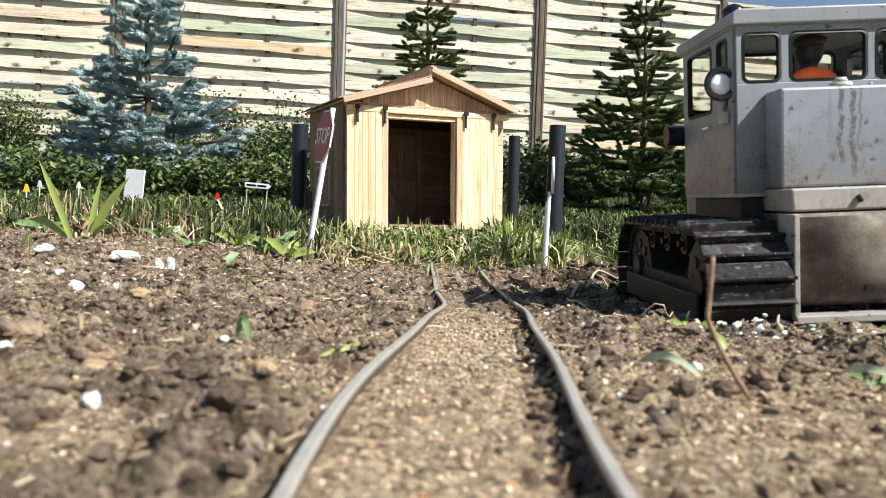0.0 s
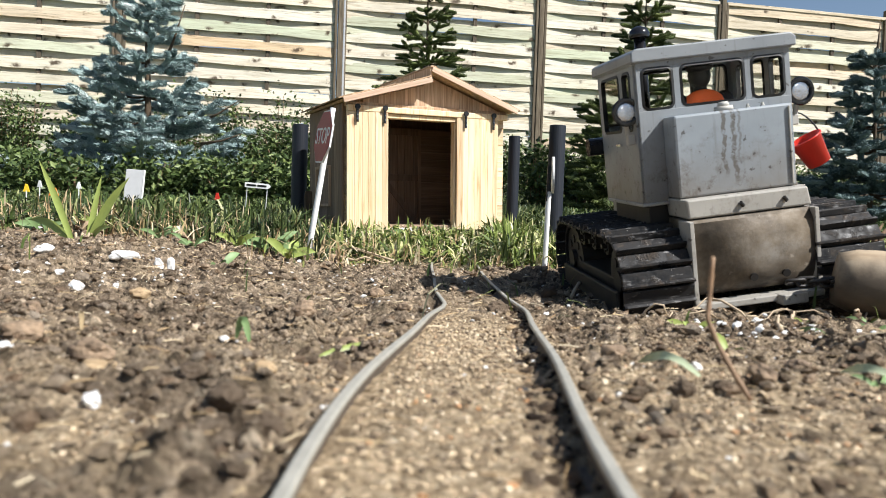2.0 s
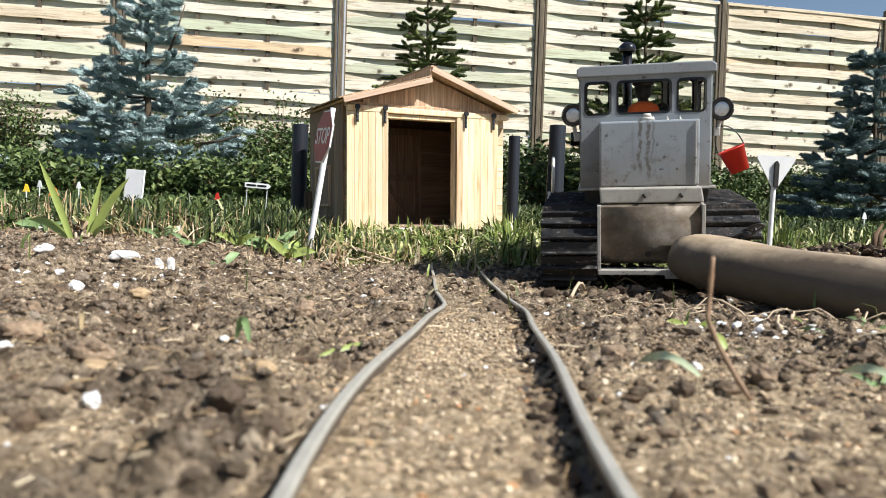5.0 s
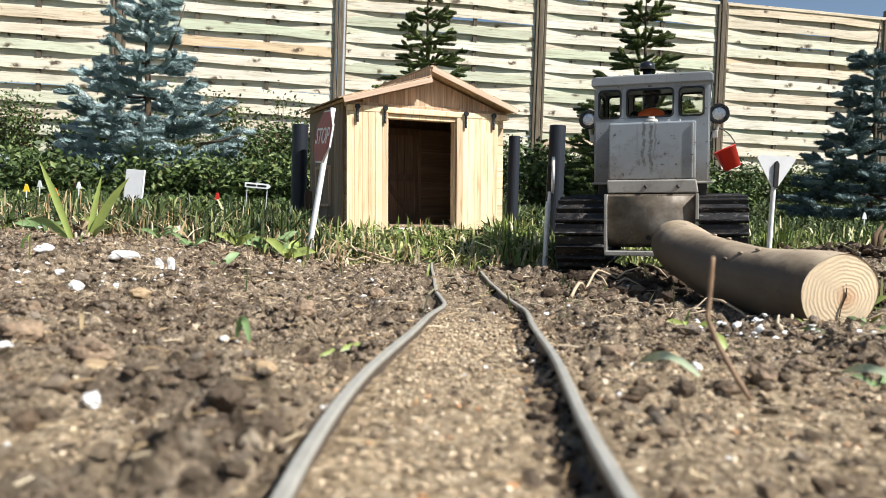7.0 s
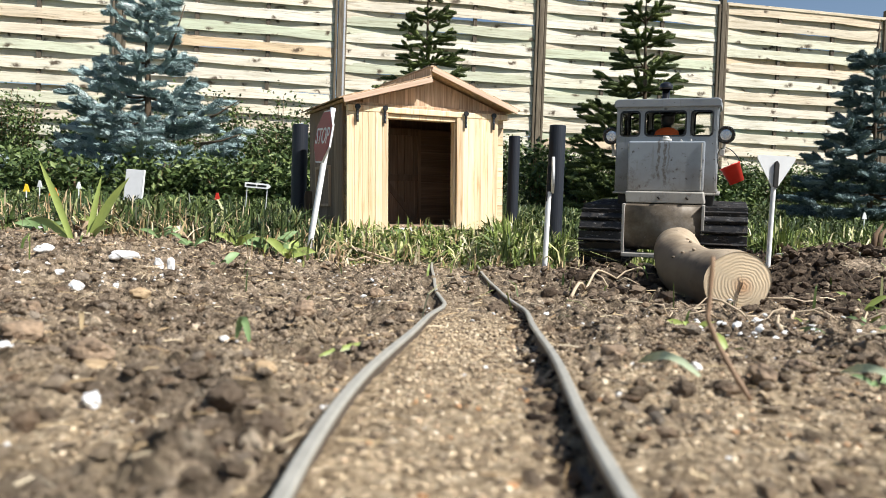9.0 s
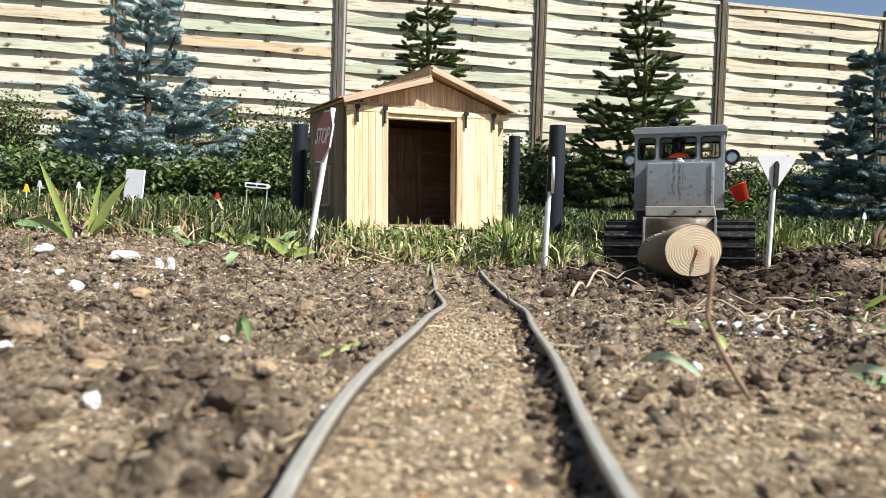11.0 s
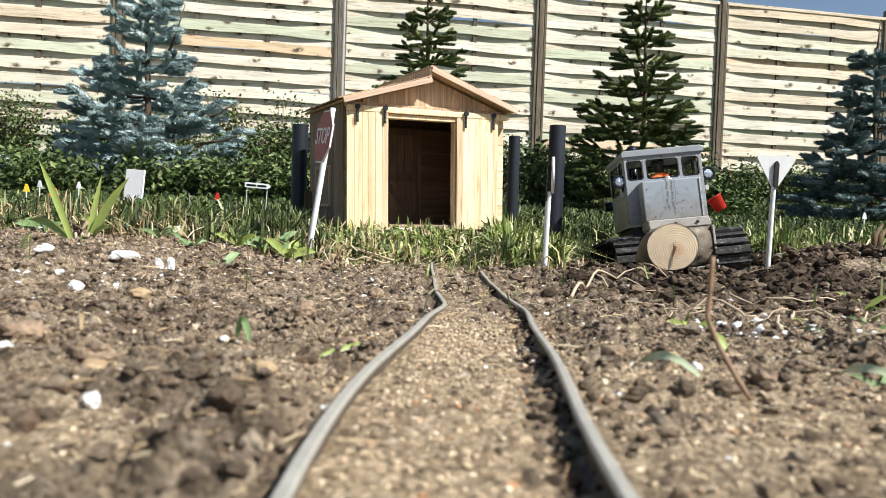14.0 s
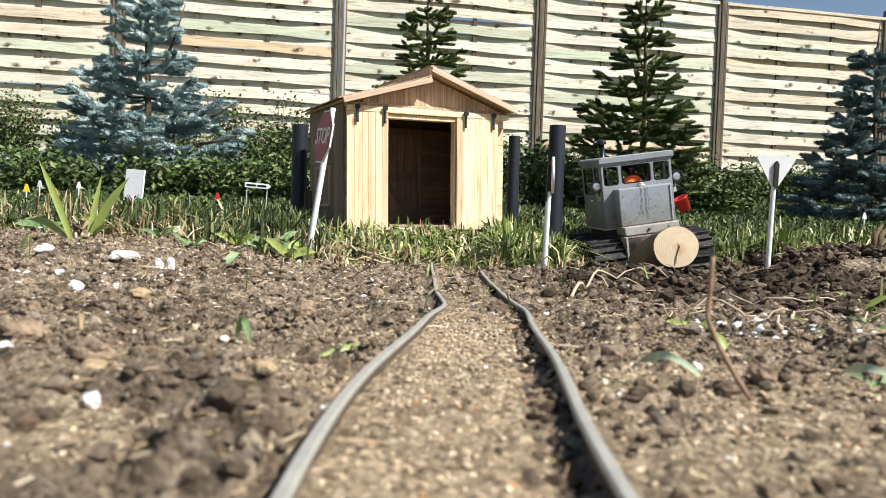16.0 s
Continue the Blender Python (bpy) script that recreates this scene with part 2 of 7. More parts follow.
def log_material():
    m = Mat("peeled_log", 0.6, spec=0.35)
    n = m.noise(28, 6, m.scaled((2.0, 0.7, 2.0)), dist=0.4)
    c = m.ramp(n, [(0.25, (0.30, 0.22, 0.14)), (0.45, (0.43, 0.33, 0.22)), (0.65, (0.54, 0.43, 0.30))])
    c = m.mix(m.math("MULTIPLY", m.step(m.noise(75, 6, m.scaled((2, 0.5, 2)), rough=0.7), 0.60, 0.68), 0.6), c, (0.14, 0.098, 0.062))
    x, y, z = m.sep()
    # darker brown towards the underside and the -x side, edge broken by noise
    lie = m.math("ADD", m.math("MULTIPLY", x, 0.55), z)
    low_side = m.math("ADD", lie, m.math("MULTIPLY", m.math("SUBTRACT", m.noise(26, 6, rough=0.65), 0.5), 0.05))
    c = m.mix(m.math("MULTIPLY", m.step(low_side, 0.024, -0.008), 0.9), c, vary(m, m.mix(0.0, (0.060, 0.045, 0.032), (0, 0, 0)), 0.45, m.noise(70, 6, rough=0.7)))
    m.color(c)
    m.bump(n, 0.4, 0.0012)
    return m.m


def ring_material():
    """Sawn end: rings round the pith, a crack and saw marks."""
    m = Mat("sawn_end", 0.75, spec=0.25)
    x, y, z = m.sep()
    x = m.math("SUBTRACT", x, 0.005)
    z = m.math("ADD", z, 0.004)
    wob = m.math("MULTIPLY", m.noise(45, 5), 0.011)
    r = m.math("ADD", m.math("SQRT", m.math("ADD", m.math("MULTIPLY", x, x), m.math("MULTIPLY", z, z))), wob)
    s = m.math("SINE", m.math("MULTIPLY", r, 2 * math.pi / 0.0031))
    c = m.mix(m.math("MULTIPLY", m.step(s, -0.7, 1.2), m.math("MULTIPLY", m.step(m.noise(60, 4), 0.25, 0.7), 0.6)), (0.80, 0.63, 0.42), (0.66, 0.47, 0.28))
    c = m.mix(m.step(r, 0.018, 0.004), c, (0.62, 0.33, 0.17))
    c = vary(m, c, 0.22, m.noise(70, 4))
    m.color(c)
    m.bump(s, 0.2, 0.0005)
    return m.m


def needle_material(name, stops):
    m = Mat(name, 0.6, spec=0.3)
    c = m.ramp(m.rnd(True), stops)
    c = vary(m, c, 0.45, m.noise(190, 5, rough=0.7))
    m.color(vary(m, c, 0.35, m.noise(6, 3)))
    m.bump(m.noise(260, 4, rough=0.7), 1.0, 0.006)
    return m.m


def leaf_material(name, stops, rough=0.5):
    m = Mat(name, rough, spec=0.35)
    c = m.ramp(m.rnd(True), stops)
    m.color(vary(m, c, 0.25, m.noise(90, 4)))
    m.b.inputs["Subsurface Weight"].default_value = 0.0
    return m.m


M = dict(
    soil=soil_material(), crumb=crumb_material(), dark_crumb=dark_crumb_material(), grain=grain_material(),
    white_stone=stone_material("white_stone", (0.62, 0.60, 0.56), (0.88, 0.87, 0.84)),
    tan_stone=stone_material("tan_stone", (0.28, 0.19, 0.10), (0.46, 0.33, 0.19)),
    grey_stone=stone_material("grey_stone", (0.03, 0.028, 0.026), (0.20, 0.18, 0.16)),
    brown_clod=stone_material("rusty_earth", (0.11, 0.074, 0.046), (0.35, 0.245, 0.155)),
    fence=fence_material(),
    post=wood_material("fence_post_wood", [(0.3, (0.09, 0.068, 0.045)), (0.6, (0.18, 0.145, 0.10)), (0.8, (0.27, 0.22, 0.15))], 14, (4, 4, 0.4), 0.85, 0.2),
    batten=wood_material("batten_wood", [(0.3, (0.07, 0.055, 0.04)), (0.7, (0.15, 0.12, 0.085))], 14, (4, 4, 0.4), 0.85, 0.2),
    pine=wood_material("pine_boards", [(0.3, (0.62, 0.36, 0.17)), (0.46, (0.80, 0.58, 0.35)), (0.7, (0.86, 0.70, 0.48))], 26, (7, 7, 0.35), 0.6, 0.24, knots=26),
    # gable pine, redder and darker with the roof's shadow in its colour
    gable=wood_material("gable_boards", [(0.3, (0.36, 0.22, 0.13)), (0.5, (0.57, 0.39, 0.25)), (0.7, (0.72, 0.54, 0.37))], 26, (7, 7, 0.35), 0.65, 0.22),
    barge=wood_material("barge_board_wood", [(0.3, (0.50, 0.33, 0.22)), (0.6, (0.64, 0.46, 0.33)), (0.8, (0.72, 0.56, 0.42))], 26, (0.35, 7, 7), 0.65, 0.12),
    # side wall pine, darkened because the left wall stands in shade
    shed_side=wood_material("shaded_side_boards", [(0.3, (0.18, 0.12, 0.075)), (0.6, (0.30, 0.21, 0.14)), (0.8, (0.38, 0.29, 0.2))], 26, (7, 7, 0.35), 0.75, 0.25),
    shed_dark=wood_material("dark_inner_boards", [(0.3, (0.10, 0.060, 0.037)), (0.6, (0.17, 0.105, 0.066)), (0.8, (0.24, 0.155, 0.10))], 26, (7, 7, 0.35), 0.6, 0.2),
    shingle=wood_material("wooden_shingles", [(0.3, (0.30, 0.19, 0.11)), (0.6, (0.46, 0.32, 0.20)), (0.8, (0.58, 0.43, 0.29))], 26, (7, 0.5, 7), 0.8, 0.25),
    iron=plain_material("black_iron", (0.012, 0.012, 0.013), 0.5, 0.3),
    rail_web=plain_material("rusty_rail_web", (0.10, 0.075, 0.055), 0.7, 0.2, 0.5, 120, 0.5),
    rail=plain_material("bare_rail_steel", (0.40, 0.38, 0.325), 0.5, 0.2, 0.3, 120, 0.4),
    sleeper=plain_material("dark_sleeper", (0.05, 0.045, 0.04), 0.8),
    grey_paint=paint_material("grey_cab_paint", (0.225, 0.243, 0.256), (0.285, 0.303, 0.316), 0.42, 0.75),
    tank_paint=paint_material("grey_tank_paint", (0.24, 0.272, 0.298), (0.30, 0.332, 0.358), 0.34, 0.75, True),
    light_paint=paint_material("worn_light_paint", (0.38, 0.365, 0.33), (0.52, 0.50, 0.45), 0.5, 0.35),
    housing=housing_material(), track=track_material(),
    wheel=plain_material("muddy_black_steel", (0.028, 0.025, 0.022), 0.5, 0.2, 0.5),
    frame_steel=plain_material("muddy_frame_steel", (0.022, 0.019, 0.016), 0.6, 0.2, 0.5),
    rubber=plain_material("black_rubber", (0.012, 0.012, 0.012), 0.5),
    glass=glass_material(),
    chrome=plain_material("chrome", (0.75, 0.76, 0.78), 0.16, 1.0, 0.1),
    lens=plain_material("headlight_glass", (0.66, 0.68, 0.71), 0.18, 0.85, 0.3, 300, 0.9),
    black_gloss=plain_material("gloss_black", (0.012, 0.012, 0.014), 0.18),
    red_plastic=plain_material("red_plastic", (0.62, 0.035, 0.02), 0.35, 0, 0.12),
    orange=plain_material("orange_cloth", (0.90, 0.15, 0.03), 0.8, 0, 0.12, 120),
    pipe=plain_material("dark_blue_plastic", (0.012, 0.015, 0.023), 0.5, 0, 0.2),
    white=plain_material("white_plastic", (0.78, 0.78, 0.76), 0.45, 0, 0.08),
    grey_board=plain_material("grey_board", (0.50, 0.50, 0.50), 0.6, 0, 0.1),
    sign_red=plain_material("sign_red", (0.33, 0.055, 0.045), 0.5, 0, 0.15),
    yellow=plain_material("yellow_plastic", (0.80, 0.55, 0.03), 0.5, 0, 0.1),
    sign_orange=plain_material("orange_plastic", (0.80, 0.24, 0.03), 0.5, 0, 0.1),
    log=log_material(), ring=ring_material(),
    bark=wood_material("spruce_bark", [(0.3, (0.05, 0.035, 0.022)), (0.7, (0.14, 0.10, 0.065))], 30, (3, 3, 0.8), 0.9),
    blue_needle=needle_material("blue_spruce_needles", [(0.0, (0.085, 0.130, 0.125)), (0.35, (0.28, 0.385, 0.375)), (0.8, (0.50, 0.61, 0.595)), (1.0, (0.70, 0.78, 0.76))]),
    teal_needle=needle_material("teal_spruce_needles", [(0.0, (0.045, 0.080, 0.080)), (0.5, (0.14, 0.20, 0.195)), (0.85, (0.26, 0.34, 0.33)), (1.0, (0.44, 0.52, 0.50))]),
    green_needle=needle_material("green_spruce_needles", [(0.0, (0.026, 0.042, 0.012)), (0.5, (0.090, 0.120, 0.034)), (0.85, (0.18, 0.22, 0.066)), (1.0, (0.32, 0.37, 0.13))]),
    grass=leaf_material("grass_blades", [(0.0, (0.045, 0.07, 0.018)), (0.4, (0.15, 0.205, 0.045)), (0.68, (0.28, 0.33, 0.09)), (0.84, (0.47, 0.45, 0.20)), (1.0, (0.70, 0.63, 0.42))]),
    # grass darkened so that the lawn's shade lies in its colour
    lawn=leaf_material("shaded_lawn_blades", [(0.0, (0.020, 0.033, 0.009)), (0.5, (0.055, 0.082, 0.022)), (0.85, (0.125, 0.16, 0.046)), (1.0, (0.36, 0.35, 0.16))]),
    strap=leaf_material("strap_leaf", [(0.0, (0.20, 0.26, 0.06)), (1.0, (0.34, 0.40, 0.11))], 0.45),
    broad=leaf_material("broad_leaf", [(0.0, (0.09, 0.17, 0.05)), (1.0, (0.26, 0.36, 0.16))], 0.5),
    pale_leaf=leaf_material("pale_leaf", [(0.0, (0.40, 0.46, 0.27)), (1.0, (0.52, 0.57, 0.38))], 0.7),
    shrub=leaf_material("shrub_leaf", [(0.0, (0.030, 0.052, 0.015)), (0.6, (0.075, 0.115, 0.032)), (1.0, (0.20, 0.25, 0.08))], 0.5),
    straw=leaf_material("dry_straw", [(0.0, (0.30, 0.19, 0.09)), (0.6, (0.52, 0.39, 0.22)), (1.0, (0.70, 0.60, 0.42))], 0.7),
    dead_leaf=leaf_material("dead_leaf", [(0.0, (0.07, 0.045, 0.026)), (0.45, (0.20, 0.13, 0.075)), (0.8, (0.42, 0.31, 0.19)), (1.0, (0.66, 0.57, 0.42))], 0.75),
    root=leaf_material("dry_root", [(0.0, (0.40, 0.28, 0.17)), (1.0, (0.62, 0.50, 0.35))], 0.7),
    twig=plain_material("dry_twig", (0.26, 0.16, 0.09), 0.7, 0, 0.35, 100, 0.6),
    stump=wood_material("old_stump", [(0.3, (0.07, 0.045, 0.025)), (0.7, (0.20, 0.13, 0.08))], 30, (4, 4, 0.6), 0.9),
)


# ---- mesh helpers ----
def mesh_of(name, verts, faces, material, smooth=False):
    me = bpy.data.meshes.new(name)
    me.from_pydata([tuple(v) for v in verts] if not isinstance(verts, np.ndarray) else verts.tolist(), [], faces if not isinstance(faces, np.ndarray) else faces.tolist())
    for mm in material if isinstance(material, (list, tuple)) else [material]:
        me.materials.append(mm)
    if smooth:
        me.polygons.foreach_set("use_smooth", [True] * len(me.polygons))
    return me


def mesh_from(bm, name, material, smooth=False):
    me = bpy.data.meshes.new(name)
    bm.normal_update()
    bm.to_mesh(me)
    bm.free()
    for mm in material if isinstance(material, (list, tuple)) else [material]:
        me.materials.append(mm)
    if smooth:
        me.polygons.foreach_set("use_smooth", [True] * len(me.polygons))
    return me


def part(name, bm, material, parent=None, label="", smooth=False):
    """One bmesh or mesh as one object under a thing or part."""
    me = bm if isinstance(bm, bpy.types.Mesh) else mesh_from(bm, name, material, smooth)
    ob = new(name, me)
    ob.parent = parent
    if label:
        ob["label"] = label
    return ob


def thing(name, m, label, category, group="", kind=""):
    ob = new(name)
    ob.matrix_basis = m
    return tagged(ob, label, category, group, kind)


def box(bm, c, s, bev=0.0, rot=None):
    """A box with centre c and size s, its edges rounded by bev."""
    mat = Matrix.Translation(c) @ (rot or Matrix()) @ Matrix.Diagonal((*s, 1))
    geo = bmesh.ops.create_cube(bm, size=1.0, matrix=mat)
    if bev:
        es = list({e for v in geo["verts"] for e in v.link_edges})
        bmesh.ops.bevel(bm, geom=es, offset=bev, segments=2, affect="EDGES", profile=0.5)
    return bm


def rod(bm, a, b, r0, r1=None, n=12, caps=True):
    """A round bar from a to b."""
    a, b = Vector(a), Vector(b)
    d = b - a
    q = d.to_track_quat("Z", "Y").to_matrix().to_4x4()
    bmesh.ops.create_cone(bm, cap_ends=caps, segments=n, radius1=r0, radius2=r0 if r1 is None else r1, depth=d.length,
                          matrix=Matrix.Translation((a + b) / 2) @ q)
    return bm


def sweep(points, radii, n=8, squash=1.0):
    """Vertices and faces of a tube along points."""
    vs, fs = [], []
    for i, p in enumerate(points):
        p = Vector(p)
        d = Vector(points[min(i + 1, len(points) - 1)]) - Vector(points[max(i - 1, 0)])
        q = d.to_track_quat("Z", "Y")
        for k in range(n):
            a = 2 * math.pi * k / n
            vs.append(p + q @ Vector((math.cos(a) * radii[i], math.sin(a) * radii[i] * squash, 0)))
    for i in range(len(points) - 1):
        for k in range(n):
            k2 = (k + 1) % n
            fs.append((i * n + k, i * n + k2, (i + 1) * n + k2, (i + 1) * n + k))
    fs.append(tuple(range(n))[::-1])
    fs.append(tuple(range((len(points) - 1) * n, len(points) * n)))
    return vs, fs


def prism(bm, outline, y0, y1, bev=0.0):
    """An outline of (x, z) pushed from y0 to y1."""
    a = [bm.verts.new((x, y0, z)) for x, z in outline]
    b = [bm.verts.new((x, y1, z)) for x, z in outline]
    n = len(outline)
    fs = [bm.faces.new(a[::-1]), bm.faces.new(b)]
    for i in range(n):
        fs.append(bm.faces.new((a[i], a[(i + 1) % n], b[(i + 1) % n], b[i])))
    bmesh.ops.recalc_face_normals(bm, faces=fs)
    if bev:
        es = list({e for f in fs for e in f.edges})
        bmesh.ops.bevel(bm, geom=es, offset=bev, segments=2, affect="EDGES", profile=0.5)
    return bm


# ---- noise and the lie of the land ----
def hash2(i, j, s):
    h = (i.astype(np.int64) * 374761393 + j.astype(np.int64) * 668265263 + s * 974711) & 0xFFFFFFFF
    h = ((h ^ (h >> 13)) * 1274126177) & 0xFFFFFFFF
    return ((h ^ (h >> 16)) & 0xFFFF) / 65535.0


def vnoise(x, y, s=0):
    i, j = np.floor(x), np.floor(y)
    u, v = x - i, y - j
    u, v = u * u * (3 - 2 * u), v * v * (3 - 2 * v)
    a = hash2(i, j, s) * (1 - u) + hash2(i + 1, j, s) * u
    b = hash2(i, j + 1, s) * (1 - u) + hash2(i + 1, j + 1, s) * u
    return a * (1 - v) + b * v


def fbm(x, y, f, octaves, s=0):
    out, a = 0, 0.5
    for o in range(octaves):
        out = out + a * (vnoise(x * f, y * f, s + o) - 0.5)
        f, a = f * 2.1, a * 0.5
    return out


def smooth(a, lo, hi):
    t = np.clip((a - lo) / (hi - lo), 0, 1)
    return t * t * (3 - 2 * t)


LAND_Y = [-40, -5, 0, 0.1418, 0.155, 0.1707, 0.1966, 0.2252, 0.2613, 0.3, 0.3369, 0.41, 0.4898, 0.58, 0.62, 0.6689, 0.7661, 0.8787, 1.0, 1.1065, 1.35, 2, 4, 6.5, 9, 40]
LAND_Z = [-0.1, -0.02, 0.0045, 0.0045, 0.0049, 0.0051, 0.0049, 0.0047, 0.004, 0.0028, 0.0014, -0.002, -0.0062, -0.0116, -0.014, -0.0164, -0.0166, -0.0155, -0.012, -0.009, 0.033, 0.06, 0.13, 0.3, 0.35, 0.5]
TRACK_Y = [-0.3, 0.1418, 0.155, 0.1707, 0.1966, 0.2252, 0.2613, 0.3, 0.3369, 0.41, 0.4898, 0.58, 0.62, 0.6689, 0.7661, 0.8787, 1.0, 1.1065, 1.2]
TRACK_X = [0.004, 0.0045, 0.0045, 0.005, 0.0058, 0.0073, 0.0096, 0.0123, 0.0147, 0.0196, 0.025, 0.0316, 0.0343, 0.0354, 0.0292, 0.0242, 0.0205, 0.0182, 0.0165]


def land(x, y):
    """Height of the ground without clods."""
    x, y = np.asarray(x, float), np.asarray(y, float)
    z = np.interp(y, LAND_Y, LAND_Z)
    z = z + 0.036 * smooth(-x, 0.06, 0.45) * smooth(y, 0.3, 0.95) * (1 - smooth(y, 1.1, 1.6))
    z = z - 0.095 * np.exp(-((x - 0.42) ** 2 + (y - 1.52) ** 2) / 0.22 ** 2)
    z = z + 0.013 * np.exp(-((x - 0.25) ** 2 / 0.10 ** 2 + (y - 0.99) ** 2 / 0.10 ** 2))
    z = z + 0.030 * np.exp(-((x - 0.47) ** 2 / 0.07 ** 2 + (y - 0.99) ** 2 / 0.05 ** 2))
    z = z - 0.026 * smooth(x, 0.22, 0.6) * smooth(y, 1.12, 1.4) * (1 - smooth(y, 2.0, 3.5))
    z = z - 0.040 * np.exp(-((x - 0.30) ** 2 / 0.15 ** 2 + (y - 1.33) ** 2 / 0.13 ** 2))
    return z


def turf_line(x):
    return 1.10 + 0.02 * np.sin(9 * x) + 0.52 * smooth(x, 0.165, 0.29) - 0.02 * smooth(-x, 0.1, 0.4)


def masks(x, y):
    """Sand between the rails, dug damp soil with the rails' painted shadows, turf."""
    cx = np.interp(y, TRACK_Y, TRACK_X)
    d = np.abs(x - cx) + 0.012 * fbm(x, y, 60, 3, 40)
    sand = (1 - smooth(d, 0.031, 0.05)) * smooth(y, -0.35, -0.2) * (1 - 0.75 * smooth(y, 0.45, 0.75))
    sand = np.maximum(sand, 0.6 * (1 - smooth(np.abs(x - cx - 0.05) + 0.05 * fbm(x, y, 25, 3, 44), 0.01, 0.05)) * (1 - smooth(y, 0.25, 0.5)))
    sand = np.maximum(sand, smooth(0.5 + 1.6 * fbm(x, y, 22, 4, 47) + 0.25 * smooth(x, 0, 0.15), 0.35, 0.75) * 0.8 * (1 - smooth(y, 0.22, 0.60)) * smooth(y, -0.25, -0.05) * (1 - smooth(np.abs(x), 0.4, 0.7)))
    sand = np.maximum(sand, smooth(0.62 + 1.5 * fbm(x, y, 30, 4, 48), 0.25, 0.65) * 0.92 * smooth(x - cx, 0.036, 0.05) * (1 - smooth(x - cx, 0.08, 0.17)) * (1 - smooth(y, 0.26, 0.46)) * smooth(y, -0.2, 0.0))
    w = 0.06 * fbm(x, y, 14, 3, 50)
    turf = np.maximum(smooth(y + w - turf_line(x), -0.02, 0.05), smooth(np.hypot(x, y), 1.9, 2.6))
    dug_shade = np.exp(-(((x + w - 0.41) / 0.29) ** 2 + ((y + w - 1.03) / 0.30) ** 2) ** 2)
    # the rails' shadows, painted as dark strips through the same mask
    dug_shade = np.maximum(dug_shade, 0.5 * np.exp(-((x - cx - 0.0265) / 0.0065) ** 2) * smooth(y, 0.03, 0.1) * (1 - smooth(y, 0.5, 0.75)))
    dug_shade = np.maximum(dug_shade, 0.8 * np.exp(-((x - cx + 0.040) / 0.006) ** 2) * smooth(y, 0.45, 0.6) * (1 - smooth(y, 1.0, 1.1)))
    sand = sand * (1 - dug_shade)
    return sand, dug_shade, turf


def ground_z(x, y):
    """Height with clods."""
    sand, dug_shade, turf = masks(x, y)
    far = (1 - smooth(np.hypot(x, y), 1.7, 3.0)) * smooth(y, -0.05, 0.1)
    rough = (1 - sand) * (1 - 0.7 * turf) * far
    clod = fbm(x, y, 38, 4, 3)
    z = land(x, y) + rough * (0.028 * clod + 0.027 * np.abs(fbm(x, y, 95, 4, 9)) - 0.0034)
    z = z + dug_shade * smooth(y, 0.55, 0.8) * 0.034 * fbm(x, y, 22, 5, 77)
    z = z + sand * 0.0022 * fbm(x, y, 260, 3, 21)
    # a trough along the inner side of the rails
    cx = np.interp(y, TRACK_Y, TRACK_X)
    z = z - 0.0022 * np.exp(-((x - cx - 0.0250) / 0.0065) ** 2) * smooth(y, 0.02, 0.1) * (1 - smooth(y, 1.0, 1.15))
    z = z - 0.003 * np.exp(-((x - cx + 0.042) / 0.007) ** 2) * smooth(y, 0.02, 0.1) * (1 - smooth(y, 1.0, 1.15))
    return z


def gz(x, y):
    return float(ground_z(np.array([x]), np.array([y]))[0])


# ---- ground: one sheet, finest where the clods lie close ----
def build_ground():
    fine = np.radians(np.linspace(-42, 42, 540))
    ang = np.concatenate([fine, np.radians(np.linspace(46, 314, 68))])
    rad = np.concatenate([np.geomspace(0.012, 0.085, 10), np.geomspace(0.09, 1.75, 400), np.geomspace(1.8, 9, 46), np.geomspace(10, 2600, 24)])
    A, R = np.meshgrid(ang, rad)
    X, Y = (R * np.sin(A)).ravel(), (R * np.cos(A)).ravel()
    Z = ground_z(X, Y)
    V = np.c_[X, Y, Z]
    na, nr = len(ang), len(rad)
    i, j = np.meshgrid(np.arange(nr - 1), np.arange(na), indexing="ij")
    j2 = (j + 1) % na
    F = np.stack([i * na + j, (i + 1) * na + j, (i + 1) * na + j2, i * na + j2], -1).reshape(-1, 4)[:, ::-1]
    V = np.vstack([V, [[0, 0, gz(0, 0)]]])
    fs = F.tolist() + [(len(V) - 1, (k + 1) % na, k) for k in range(na)]
    me = mesh_of("ground", V, fs, M["soil"], True)
    sand, dug_shade, turf = masks(V[:, 0], V[:, 1])
    for nm, v in (("sand", sand), ("dug_shade", dug_shade), ("turf", turf)):
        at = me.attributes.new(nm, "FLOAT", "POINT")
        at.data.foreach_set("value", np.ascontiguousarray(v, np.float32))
    return tagged(new("ground", me), "loose brown garden soil with sand and turf", "ground", kind="structure")


build_ground()

# ---- the little railway ----
RAIL_Y = TRACK_Y
RAIL_Z = [0.009, 0.0095, 0.0099, 0.0101, 0.0099, 0.0097, 0.009, 0.0078, 0.0064, 0.003, -0.0012, -0.0066, -0.009, -0.0114, -0.0116, -0.0105, -0.007, -0.004, 0.0008]


